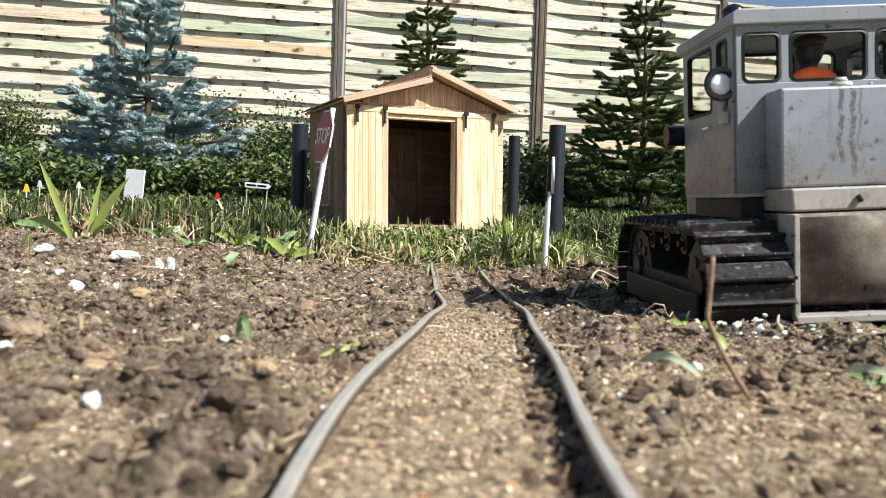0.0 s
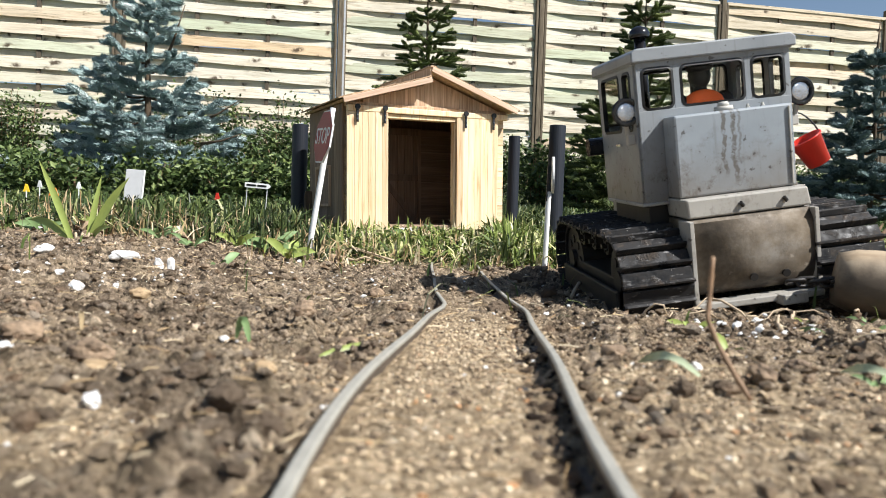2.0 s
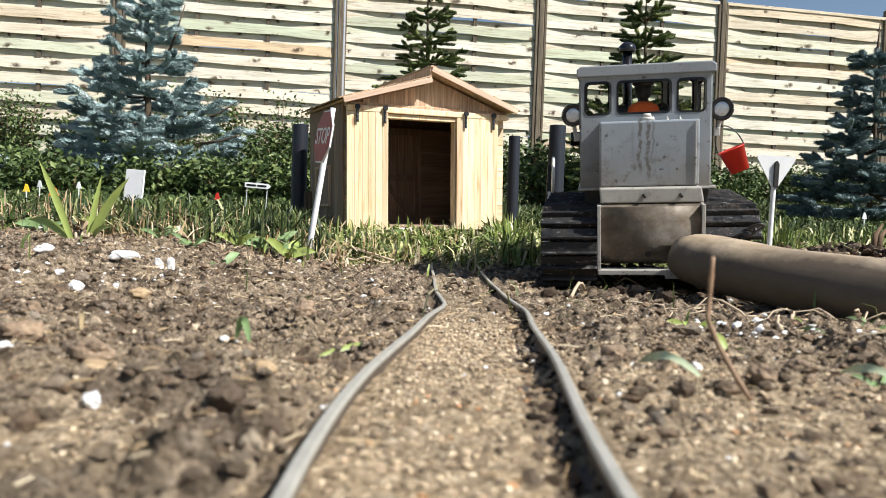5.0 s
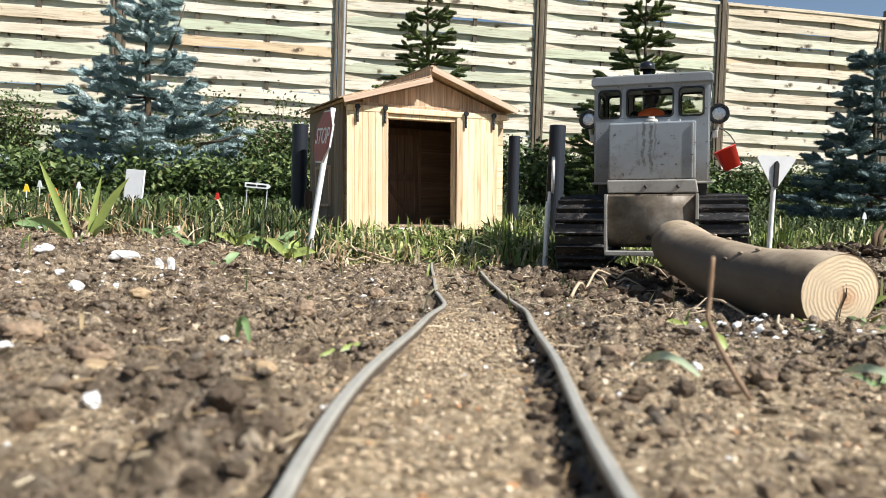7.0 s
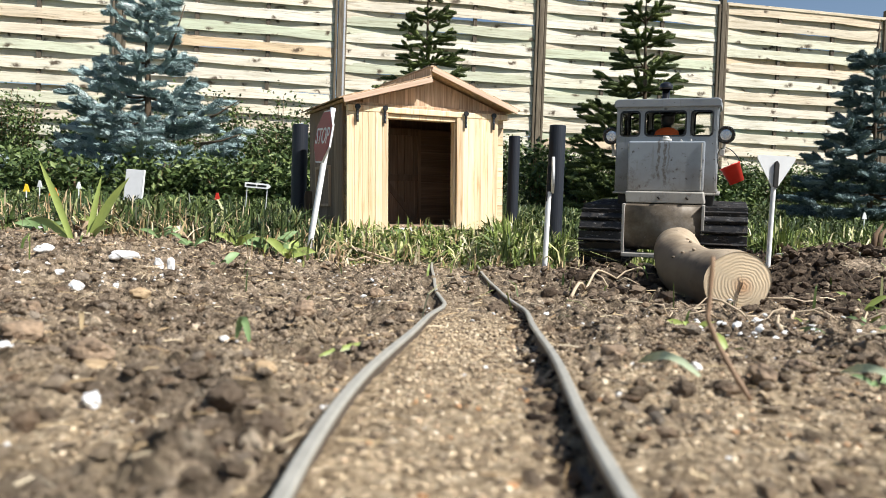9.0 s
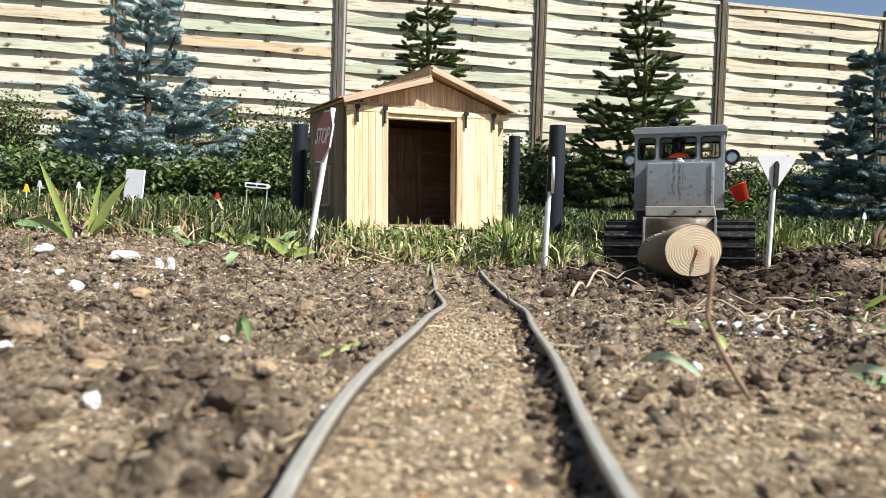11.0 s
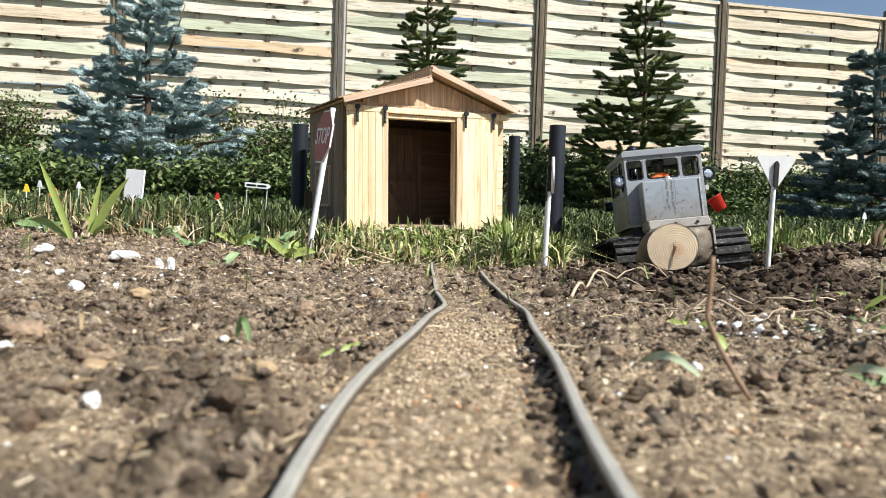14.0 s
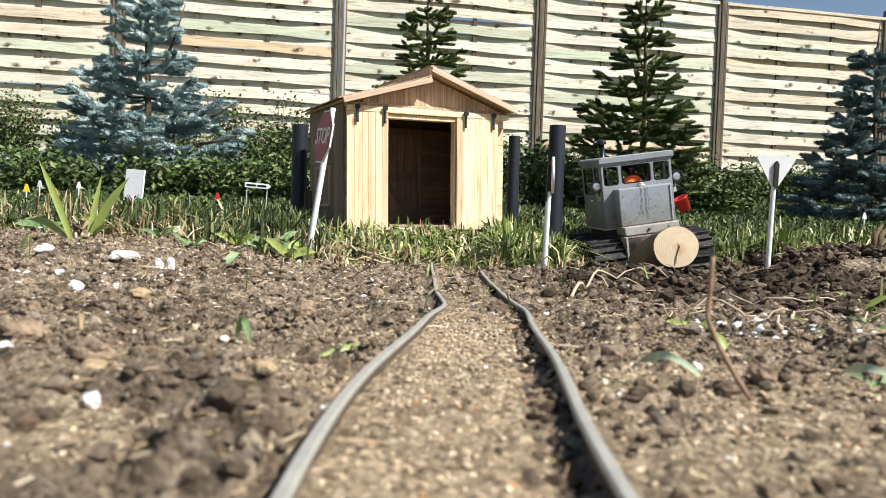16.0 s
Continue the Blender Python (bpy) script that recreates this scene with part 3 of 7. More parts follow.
def build_rail(side, label):
    th = thing("rail", Matrix(), label, "rail", "rails of the garden railway")
    for ys in (np.concatenate([np.linspace(-0.3, 0.1, 8), np.linspace(0.12, 0.6685, 60)]), np.linspace(0.6695, 1.13, 40)):
        rail_bar(side, ys, th)
    x = float(np.interp(0.669, TRACK_Y, TRACK_X)) + side * 0.033
    z = float(np.interp(0.669, RAIL_Y, RAIL_Z))
    part("joint_plate", box(bmesh.new(), (x + 0.0016, 0.669, z - 0.0046), (0.0012, 0.022, 0.0036), 0.0003), M["frame_steel"], th, "rusty joint plate")


def rail_bar(side, ys, th):
    cx = np.interp(ys, TRACK_Y, TRACK_X)
    k = np.array([0, 1, 2, 1, 0]) / 4.0
    sm = np.convolve(np.pad(cx, 2, "edge"), k, "valid")
    xs = sm + side * 0.033 + 0.0008 * np.sin(ys * 23 + side)
    zs = np.interp(ys, RAIL_Y, RAIL_Z)
    # head, web and foot of the rail
    prof = [(-0.0008, -0.0075), (-0.0008, -0.0026), (-0.0017, -0.0018), (-0.0018, -0.0006), (-0.0012, 0), (0.0012, 0), (0.0018, -0.0006), (0.0017, -0.0018),
            (0.0008, -0.0026), (0.0008, -0.0075), (0.0035, -0.0082), (0.0035, -0.0092), (-0.0035, -0.0092), (-0.0035, -0.0082)]
    vs, fs, n = [], [], len(prof)
    for i in range(len(ys)):
        d = Vector((xs[min(i + 1, len(xs) - 1)] - xs[max(i - 1, 0)], ys[min(i + 1, len(xs) - 1)] - ys[max(i - 1, 0)], 0)).normalized()
        r = Vector((d.y, -d.x, 0))
        vs += [Vector((xs[i], ys[i], zs[i])) + r * a + Vector((0, 0, b)) for a, b in prof]
    for i in range(len(ys) - 1):
        fs += [(i * n + q, i * n + (q + 1) % n, (i + 1) * n + (q + 1) % n, (i + 1) * n + q) for q in range(n)]
    fs += [tuple(range(n))[::-1], tuple(range((len(ys) - 1) * n, len(ys) * n))]
    me = mesh_of("bar", vs, fs, [M["rail"], M["rail_web"]])
    for i, poly in enumerate(me.polygons):
        poly.material_index = 0 if 2 <= i % n <= 6 or i >= len(me.polygons) - 2 else 1
    part("bar", me, None, th)


build_rail(-1, "bent bare steel rail bedded in sand")
build_rail(1, "wavy bare steel rail bedded in sand")


def build_sleepers():
    first = None
    for y in np.arange(0.09, 1.1, 0.058):
        cx, z = float(np.interp(y, TRACK_Y, TRACK_X)), float(np.interp(y, RAIL_Y, RAIL_Z)) - 0.0090
        m = pose(cx, float(y), z, 0, 0, 3 * math.sin(40 * y))
        if first is None:
            first = new("sleeper", mesh_from(box(bmesh.new(), (0, 0, 0), (0.044, 0.009, 0.0052), 0.0008), "sleeper", M["sleeper"]))
            first.matrix_basis = m
            tagged(first, "dark railway sleeper almost buried in sand", "railway sleeper", "sleepers of the garden railway")
        else:
            copy_thing(first, m)


build_sleepers()

# ---- woven fence ----
FENCE_A, FENCE_STEP = Vector((-2.72, 6.365)), 1.8
FENCE_DIR = Vector((0.982, 0.190)).normalized()
FENCE_TOP = 2.22


def build_fence():
    ang = math.atan2(FENCE_DIR.y, FENCE_DIR.x)
    meshes = []
    for variant in range(8):
        sgn = 1 if variant % 2 else -1
        vs, fs, n = [], [], 19
        rng = random.Random(variant)
        ph = rng.random() * 6
        for i in range(n):
            s = 0.012 + 1.736 * i / (n - 1)
            off = sgn * 0.0145 * min(1.0, 1.5 * math.sin(math.pi * s / 1.76))
            dz = 0.004 * math.sin(3.1 * s + ph) + 0.002 * math.sin(9 * s + 2 * ph)
            h = 0.0415 + 0.003 * math.sin(5 * s + ph) + 0.0015 * math.sin(17 * s + 3 * ph)
            # a thin board with a sharp lower and a worn upper edge, leaning a little
            for a, b in ((-0.0085, -h), (-0.0005, h - 0.002), (0.0015, h), (0.0045, h - 0.001), (-0.0025, -h)):
                vs.append((s, off + a, dz + b))
        for i in range(n - 1):
            fs += [(i * 5 + q, i * 5 + (q + 1) % 5, (i + 1) * 5 + (q + 1) % 5, (i + 1) * 5 + q) for q in range(5)]
        fs += [(4, 3, 2, 1, 0), tuple(range(5 * n - 5, 5 * n))]
        meshes.append(mesh_of("fence_slat", vs, fs, M["fence"]))
    post = mesh_from(box(bmesh.new(), (0, 0, 1.12), (0.046, 0.075, 2.36), 0.005), "fence_post", M["post"])
    strip = mesh_from(box(bmesh.new(), (0.032, -0.0335, 1.12), (0.014, 0.004, 2.2), 0.001), "metal_strip", M["grey_board"])
    stile = mesh_from(box(bmesh.new(), (0, 0, 0.0), (0.022, 0.060, 1.96), 0.003), "stile", M["post"])
    bat = mesh_from(box(bmesh.new(), (0, 0, 0.0), (0.034, 0.026, 1.94), 0.002), "batten", M["batten"])
    rail = mesh_from(box(bmesh.new(), (0.88, 0, 0.0), (1.72, 0.050, 0.030), 0.003), "top_rail", M["fence"])
    rng = random.Random(5)
    for p in range(-2, 7):
        at = FENCE_A + FENCE_DIR * (FENCE_STEP * p)
        th = thing("fence_panel", pose(at.x, at.y, 0.0, 0, 0, math.degrees(ang)), "pale woven board fence panel with weathered knotty slats", "fence panel", "panels of the garden fence")
        part("fence_post", post, None, th, "brown square timber post")
        if p == 1:
            part("metal_strip", strip, None, th, "grey slotted metal strip")
        for x in (0.040, 1.760):
            part("stile", stile, None, th).location = (x, 0, FENCE_TOP - 1.0)
        for x in (0.61, 1.19):
            part("batten", bat, None, th, "dark upright batten").location = (x, 0, FENCE_TOP - 1.0)
        part("top_rail", rail, None, th).location = (0.02, 0, FENCE_TOP - 0.012)
        for k in range(28):
            ob = part("fence_slat", meshes[(k % 2) + 2 * rng.randint(0, 3)], None, th)
            ob.location = (0.02, 0, FENCE_TOP - 0.060 - 0.0675 * k + rng.uniform(-0.005, 0.005))
            ob.rotation_euler = (rng.uniform(-0.05, 0.05), rng.uniform(-0.005, 0.005), 0)


build_fence()

# ---- shed ----
SHED = pose(-0.1759, 1.35, 0.0328, 0, -1.8, 26.3)


def build_shed():
    W, D, H, RISE_R, RISE_L = 0.326, 0.195, 0.230, 0.0625, 0.0435
    RX, OV, EAVE_R, EAVE_L = 0.475 * 0.326, 0.032, 0.0075, 0.0105
    DL, DR, DH = 0.0775, 0.2153, 0.2033
    th = thing("shed", SHED, "small new pine shed with gable roof and open sliding doors", "shed")
    rng = random.Random(3)

    def wall_boards(mat, x0, x1, z0, ztop, y, along_y=False, step=0.013, thick=0.006, parent=None, gap=0.0003):
        x = x0
        while x < x1 - 0.002:
            w = min(step * rng.uniform(0.85, 1.2), x1 - x)
            if x1 - x - w < 0.004:
                w = x1 - x
            h = ztop - z0
            bm = bmesh.new()
            box(bm, (0, 0, h / 2), ((thick, w - gap, h) if along_y else (w - gap, thick, h)), 0.0005)
            ob = part("plank", bm, mat, parent)
            dy = rng.uniform(-0.0003, 0.0003)
            ob.location = (y + dy, x + w / 2, z0) if along_y else (x + w / 2, y + dy, z0)
            x += w

    part("body", box(bmesh.new(), (W / 2, D / 2, 0.002), (W, D, 0.020), 0.001), M["shed_side"], th)
    # front wall of lying boards round the door opening
    front = part("front_wall", box(bmesh.new(), ((DL + DR) / 2, 0.008, (DH + H) / 2), (DR - DL + 0.01, 0.008, H - DH), 0.0006), M["pine"], th)
    for x0, x1 in ((0.0, DL), (DR, W)):
        z = 0.0
        while z < H - 0.002:
            h = min(0.0165, H - z)
            ob = part("plank", box(bmesh.new(), (0, 0, 0), (h - 0.0004, 0.007, x1 - x0), 0.0005), M["pine"], front)
            ob.location, ob.rotation_euler = ((x0 + x1) / 2, 0.008 + rng.uniform(-0.0003, 0.0003), z + h / 2), (0, math.pi / 2, 0)
            z += h
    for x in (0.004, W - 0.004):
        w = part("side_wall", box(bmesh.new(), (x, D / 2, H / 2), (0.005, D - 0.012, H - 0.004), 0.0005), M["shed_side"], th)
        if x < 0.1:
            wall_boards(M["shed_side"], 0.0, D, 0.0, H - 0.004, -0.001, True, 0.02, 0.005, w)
            fr = bmesh.new()
            for cy, cz, sy, sz in ((0.105, 0.118, 0.085, 0.005), (0.105, 0.048, 0.085, 0.005), (0.065, 0.083, 0.005, 0.066), (0.145, 0.083, 0.005, 0.066)):
                box(fr, (-0.005, cy, cz), (0.005, sy, sz), 0.0004)
            part("hatch_frame", fr, M["gable"], w)
    part("back_wall", box(bmesh.new(), (W / 2, D - 0.004, H / 2), (W - 0.012, 0.006, H - 0.004), 0.0005), M["shed_dark"], th)

    def roof_z(x):
        return H + (RISE_L * x / RX if x < RX else RISE_R * (W - x) / (W - RX))

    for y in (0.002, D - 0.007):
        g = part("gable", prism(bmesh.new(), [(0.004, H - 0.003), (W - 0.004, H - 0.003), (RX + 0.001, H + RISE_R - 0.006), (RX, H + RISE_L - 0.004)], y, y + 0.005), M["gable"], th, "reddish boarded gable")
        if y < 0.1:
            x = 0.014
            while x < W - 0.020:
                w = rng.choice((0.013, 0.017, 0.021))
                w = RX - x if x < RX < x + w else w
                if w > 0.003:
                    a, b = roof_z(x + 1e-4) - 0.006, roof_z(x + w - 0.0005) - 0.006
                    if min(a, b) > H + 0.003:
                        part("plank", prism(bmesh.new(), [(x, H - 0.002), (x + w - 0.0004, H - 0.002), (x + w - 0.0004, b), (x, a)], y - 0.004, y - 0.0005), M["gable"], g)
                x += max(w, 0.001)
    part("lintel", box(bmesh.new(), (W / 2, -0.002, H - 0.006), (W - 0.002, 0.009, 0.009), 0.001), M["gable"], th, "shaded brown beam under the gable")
    # sliding doors, pushed apart
    for x0, x1, hangers in ((0.001, DL, (0.019, 0.0705)), (DR, 0.303, (0.232, 0.291))):
        d = part("sliding_door", box(bmesh.new(), ((x0 + x1) / 2, -0.008, 0.104), (x1 - x0 - 0.002, 0.004, 0.196), 0.0006), M["pine"], th, "pale pine board sliding door")
        wall_boards(M["pine"], x0, x1, 0.004, 0.211, -0.0125, False, 0.0125, 0.005, d, 0.00015)
        for hx in hangers:
            bm = bmesh.new()
            box(bm, (hx, -0.0190, 0.205), (0.0046, 0.002, 0.026), 0.0008)
            bmesh.ops.create_cone(bm, cap_ends=True, segments=14, radius1=0.0048, radius2=0.0048, depth=0.003, matrix=Matrix.Translation((hx, -0.0200, 0.2185)) @ Matrix.Rotation(math.pi / 2, 4, "X"))
            hg = part("hanger", bm, M["iron"], d, "black iron roller hanger")
            for z in (0.198, 0.205):
                part("bolt", rod(bmesh.new(), (hx, -0.0196, z), (hx, -0.0208, z), 0.0009, n=8), M["chrome"], hg)
    part("door_rail", box(bmesh.new(), (W / 2, -0.0115, 0.2165), (W - 0.004, 0.009, 0.0105), 0.0014), M["pine"], th, "pale pine slide rail")
    for x in (DL + 0.0015, DR - 0.0015):
        part("door_trim", box(bmesh.new(), (x, -0.004, 0.101), (0.0035, 0.010, 0.202), 0.0008), M["pine"], th)
    part("door_header", box(bmesh.new(), ((DL + DR) / 2, -0.006, 0.2065), (DR - DL, 0.010, 0.0075), 0.0008), M["pine"], th)
    part("threshold", box(bmesh.new(), (0.112, -0.006, 0.004), (0.062, 0.014, 0.007), 0.001), M["white"], th, "pale threshold board")
    # inner dark doors: ledges and a brace on one, lying boards on the other
    mid, DL, DR, DY = 0.212, 0.128, 0.298, 0.150
    d = part("inner_door", box(bmesh.new(), ((DL + mid) / 2, DY + 0.0025, 0.104), (mid - DL - 0.001, 0.003, 0.200), 0.0005), M["shed_dark"], th, "dark brown ledged inner door")
    wall_boards(M["shed_dark"], DL, mid, 0.004, 0.204, DY, False, 0.0165, 0.003, d)
    for z in (0.197, 0.105, 0.010):
        part("ledge", box(bmesh.new(), ((DL + mid) / 2, DY - 0.0025, z), (mid - DL - 0.004, 0.003, 0.013), 0.0006), M["shed_dark"], d)
    a, b = Vector((DL + 0.008, DY - 0.0025, 0.099)), Vector((mid - 0.008, DY - 0.0025, 0.018))
    part("brace", box(bmesh.new(), (a + b) / 2, ((b - a).length, 0.003, 0.011), 0.0006, Matrix.Rotation(-math.atan2(b.z - a.z, b.x - a.x), 4, "Y")), M["shed_dark"], d)
    d = part("inner_door", box(bmesh.new(), ((mid + DR) / 2, DY + 0.0025, 0.104), (DR - mid - 0.001, 0.003, 0.200), 0.0005), M["shed_dark"], th, "dark brown inner door of lying boards")
    z = 0.004
    while z < 0.202:
        ob = part("plank", box(bmesh.new(), (0, 0, 0), (0.0150, 0.003, DR - mid - 0.002), 0.0005), M["shed_dark"], d)
        ob.location, ob.rotation_euler = ((mid + DR) / 2, DY, z + 0.0077), (0, math.pi / 2, 0)
        z += 0.0154
    part("door_stile", box(bmesh.new(), (mid, DY - 0.0035, 0.104), (0.006, 0.004, 0.198), 0.0006), M["shed_dark"], d)
    # roof: the slopes meet at a raised ridge; shingles on them
    ly = D + OV + 0.010
    for side, run, rise, eave, top in ((-1, RX, RISE_L, EAVE_L, H + RISE_L), (1, W - RX, RISE_R, EAVE_R, H + RISE_R)):
        slope = math.atan2(rise, run)
        length = math.hypot(run, rise) + eave
        rf = part("roof", box(bmesh.new(), (0, 0, 0), (length, ly, 0.004), 0.0005), M["gable"], th)
        rf.location = Vector((RX, (D - OV + 0.010) / 2, top)) + Vector((side * math.cos(slope), 0, -math.sin(slope))) * (length / 2)
        rf.rotation_euler = (0, side * slope, 0)
        rows = 7
        for r in range(rows):
            y = -ly / 2 - 0.001
            while y < ly / 2 - 0.004:
                w = rng.uniform(0.014, 0.028)
                sh = part("shingle", box(bmesh.new(), (0, 0, 0), (length / rows + 0.010, w - 0.0012, 0.0024), 0.0003), M["shingle"], rf)
                sh.location = (side * (length * ((r + 0.5) / rows - 0.5) + 0.003 + rng.uniform(-0.0015, 0.0015)), y + w / 2, 0.0050 + 0.0010 * rng.random())
                sh.rotation_euler = (0, side * 0.05, rng.uniform(-0.03, 0.03))
                y += w
        part("barge_board", box(bmesh.new(), (side * 0.001, -ly / 2 - 0.002, -0.0005), (length + 0.002, 0.004, 0.0095), 0.0008), M["barge"], rf, "pale pinkish barge board")
    part("ridge_board", box(bmesh.new(), (RX - 0.001, (D - OV + 0.010) / 2, H + (RISE_L + RISE_R) / 2 + 0.002), (0.004, ly, RISE_R - RISE_L + 0.006), 0.0008), M["gable"], th, "upright board closing the step at the ridge")
    part("ridge_cap", box(bmesh.new(), (RX + 0.002, (D - OV + 0.010) / 2 - 0.001, H + RISE_R + 0.0040), (0.012, ly + 0.004, 0.003), 0.0008), M["shingle"], th)


build_shed()

# ---- crawler tractor ----
TRACTOR_ROWS = [
    (0.0, 0.3128, 0.6090, -0.0214, 1.4, -4.2, 1.0),
    (0.5, 0.3035, 0.6451, -0.0233, 3.5, -4.2, 0.7),
    (1.0, 0.2965, 0.6781, -0.0218, 3.5, -4.9, 1.2),
    (1.5, 0.2886, 0.7078, -0.0222, 4.4, -6.3, 2.3),
    (2.0, 0.2801, 0.7372, -0.0203, 4.4, -9.0, 3.9),
    (2.5, 0.2711, 0.7690, -0.0143, 2.7, -8.8, 3.6),
    (3.0, 0.2603, 0.8032, -0.0090, 1.4, -2.6, 1.2),
    (3.5, 0.2514, 0.8352, -0.0174, 6.0, -3.3, 0.1),
    (4.0, 0.2438, 0.8697, -0.0124, 7.4, -2.9, -4.0),
    (6.5, 0.2641, 1.0040, -0.0007, 6.2, -2.7, -17.1),
    (7.0, 0.2828, 1.0417, 0.0058, 3.4, -1.8, -18.2),
    (7.5, 0.2993, 1.0764, 0.0041, 2.9, -1.6, -18.4),
    (8.0, 0.3133, 1.1098, -0.0025, 2.8, -1.3, -18.0),
    (8.5, 0.3261, 1.1472, -0.0048, 4.0, -1.3, -18.5),
    (9.0, 0.3409, 1.1927, -0.0011, 4.6, 0.1, -20.3),
    (11.5, 0.4222, 1.3473, -0.0298, -1.9, -2.1, -17.9),
    (12.0, 0.4328, 1.3680, -0.0346, -1.0, -1.9, -12.3),
    (12.5, 0.4370, 1.3830, -0.0345, 0.9, -3.1, -7.3),
    (13.0, 0.4380, 1.3969, -0.0333, -6.0, -5.6, -3.7),
    (13.5, 0.4381, 1.4103, -0.0396, -6.0, -5.8, -1.5),
    (14.0, 0.4387, 1.4247, -0.0440, -7.3, -7.2, 1.0),
    (14.5, 0.4395, 1.4434, -0.0473, -4.4, -7.9, 4.4),
    (15.0, 0.4347, 1.4727, -0.0497, -3.9, -8.4, 5.8),
    (15.5, 0.4269, 1.5115, -0.0517, -2.0, -8.7, 6.6),
    (16.0, 0.4171, 1.5566, -0.0490, 2.5, -9.2, 7.3),
]


def tractor_pose(t):
    """The tractor's place and turn at t seconds, between the rows."""
    ts = [r[0] for r in TRACTOR_ROWS]
    v = [float(np.interp(t, ts, [r[k] for r in TRACTOR_ROWS])) for k in range(1, 7)]
    return pose(*v)


LINKS, PITCH = 40, 0.0152
R_SPROCKET = 0.041
RUN = (LINKS * PITCH - 2 * math.pi * R_SPROCKET) / 2
TRACK_BACK = -0.012


def link_pose(s, side):
    """A link's place on the loop, s metres along it: backwards on top, forwards below."""
    total = LINKS * PITCH
    s = s % total
    arc = math.pi * R_SPROCKET
    x, zc = side * 0.0885, 0.047
    if s < RUN:
        y, z, a = TRACK_BACK + RUN - s, zc + R_SPROCKET, 0.0
    elif s < RUN + arc:
        q = (s - RUN) / R_SPROCKET
        y, z, a = TRACK_BACK - R_SPROCKET * math.sin(q), zc + R_SPROCKET * math.cos(q), q
    elif s < 2 * RUN + arc:
        y, z, a = TRACK_BACK + (s - RUN - arc), zc - R_SPROCKET, math.pi
    else:
        q = (s - 2 * RUN - arc) / R_SPROCKET
        y, z, a = TRACK_BACK + RUN + R_SPROCKET * math.sin(q), zc - R_SPROCKET * math.cos(q), math.pi + q
    return pose(x, y, z, math.degrees(a))


def build_tractor():
    th = thing("crawler_tractor", Matrix(), "dull grey tracked tractor with boxy cab and muddy black tracks", "tractor")
    G = M["grey_paint"]
    cab = part("cab", box(bmesh.new(), (0, 0.060, 0.1175), (0.150, 0.116, 0.004), 0.001), G, th, "grey sheet-metal cab with dark window seals")
    X0, X1, Z0, Z1, Y1 = -0.0750, 0.0720, 0.114, 0.247, 0.120

    def wall(name, spans, zs, to3, parent):
        """A sheet wall with window openings: spans of (u0, u1), heights zs."""
        us = [spans[0]] + [u for s in spans[2] for u in s] + [spans[1]]
        bm = bmesh.new()
        box(bm, *to3((us[0] + us[-1]) / 2, (Z0 + zs[0]) / 2, us[-1] - us[0], zs[0] - Z0), 0.0008)
        wl = part(name, bm, G, parent)
        part("header", box(bmesh.new(), *to3((us[0] + us[-1]) / 2, (zs[1] + Z1) / 2, us[-1] - us[0], Z1 - zs[1]), 0.0008), G, parent)
        for i in range(0, len(us), 2):
            part("pillar", box(bmesh.new(), *to3((us[i] + us[i + 1]) / 2, (zs[0] + zs[1]) / 2, us[i + 1] - us[i], zs[1] - zs[0] + 0.001), 0.0006), G, parent)
        return wl

    rear = lambda y: (lambda u, z, w, h: ((u, y, z), (w, 0.003, h)))
    flank = lambda x: (lambda u, z, w, h: ((x, u, z), (0.003, w, h)))
    openings = [(-0.0705, -0.0400), (-0.0335, 0.0280), (0.0340, 0.0665)]
    side_op = [(0.012, 0.036), (0.046, 0.106)]

    def rounded(u0, u1, z0, z1, r, n=5):
        """Outline of a rectangle with round corners, corner by corner."""
        out = []
        for cu, cz, a0 in ((u1 - r, z1 - r, 0), (u0 + r, z1 - r, 1), (u0 + r, z0 + r, 2), (u1 - r, z0 + r, 3)):
            out.append([(cu + r * math.cos(math.pi / 2 * (a0 + k / n)), cz + r * math.sin(math.pi / 2 * (a0 + k / n))) for k in range(n + 1)])
        return out

    def glaze(u0, u1, z0, z1, to3, parent, axis):
        place = lambda u, z, o: Vector(to3(u, z, 0, 0)[0]) + Vector((o, 0, 0) if axis == "X" else (0, o, 0))
        t = 0.0020
        rings = [[p for c in rounded(u0 + e, u1 - e, z0 + e, z1 - e, r) for p in c] for e, r in ((-0.0004, 0.0064), (t, 0.0042))]
        bm = bmesh.new()
        grid = [[bm.verts.new(place(u, z, o)) for u, z in rings[k]] for k, o in ((0, -0.0016), (0, 0.0016), (1, 0.0024), (1, -0.0024))]
        n = len(rings[0])
        fs = [bm.faces.new((grid[q][k], grid[(q + 1) % 4][k], grid[(q + 1) % 4][(k + 1) % n], grid[q][(k + 1) % n])) for q in range(4) for k in range(n)]
        bmesh.ops.recalc_face_normals(bm, faces=fs)
        w = part("window", bm, M["rubber"], parent, "black rubber window seal")
        # sheet metal that rounds the corners of the opening
        for corner, (cu, cz) in zip(rounded(u0, u1, z0, z1, 0.0062), ((u1, z1), (u0, z1), (u0, z0), (u1, z0))):
            bm = bmesh.new()
            loop = corner + [(cu, cz)]
            a, b = [bm.verts.new(place(u, z, -0.0014)) for u, z in loop], [bm.verts.new(place(u, z, 0.0014)) for u, z in loop]
            fs = [bm.faces.new(a), bm.faces.new(b[::-1])] + [bm.faces.new((a[k], b[k], b[(k + 1) % len(a)], a[(k + 1) % len(a)])) for k in range(len(a))]
            bmesh.ops.recalc_face_normals(bm, faces=fs)
            part("corner_plate", bm, G, parent)
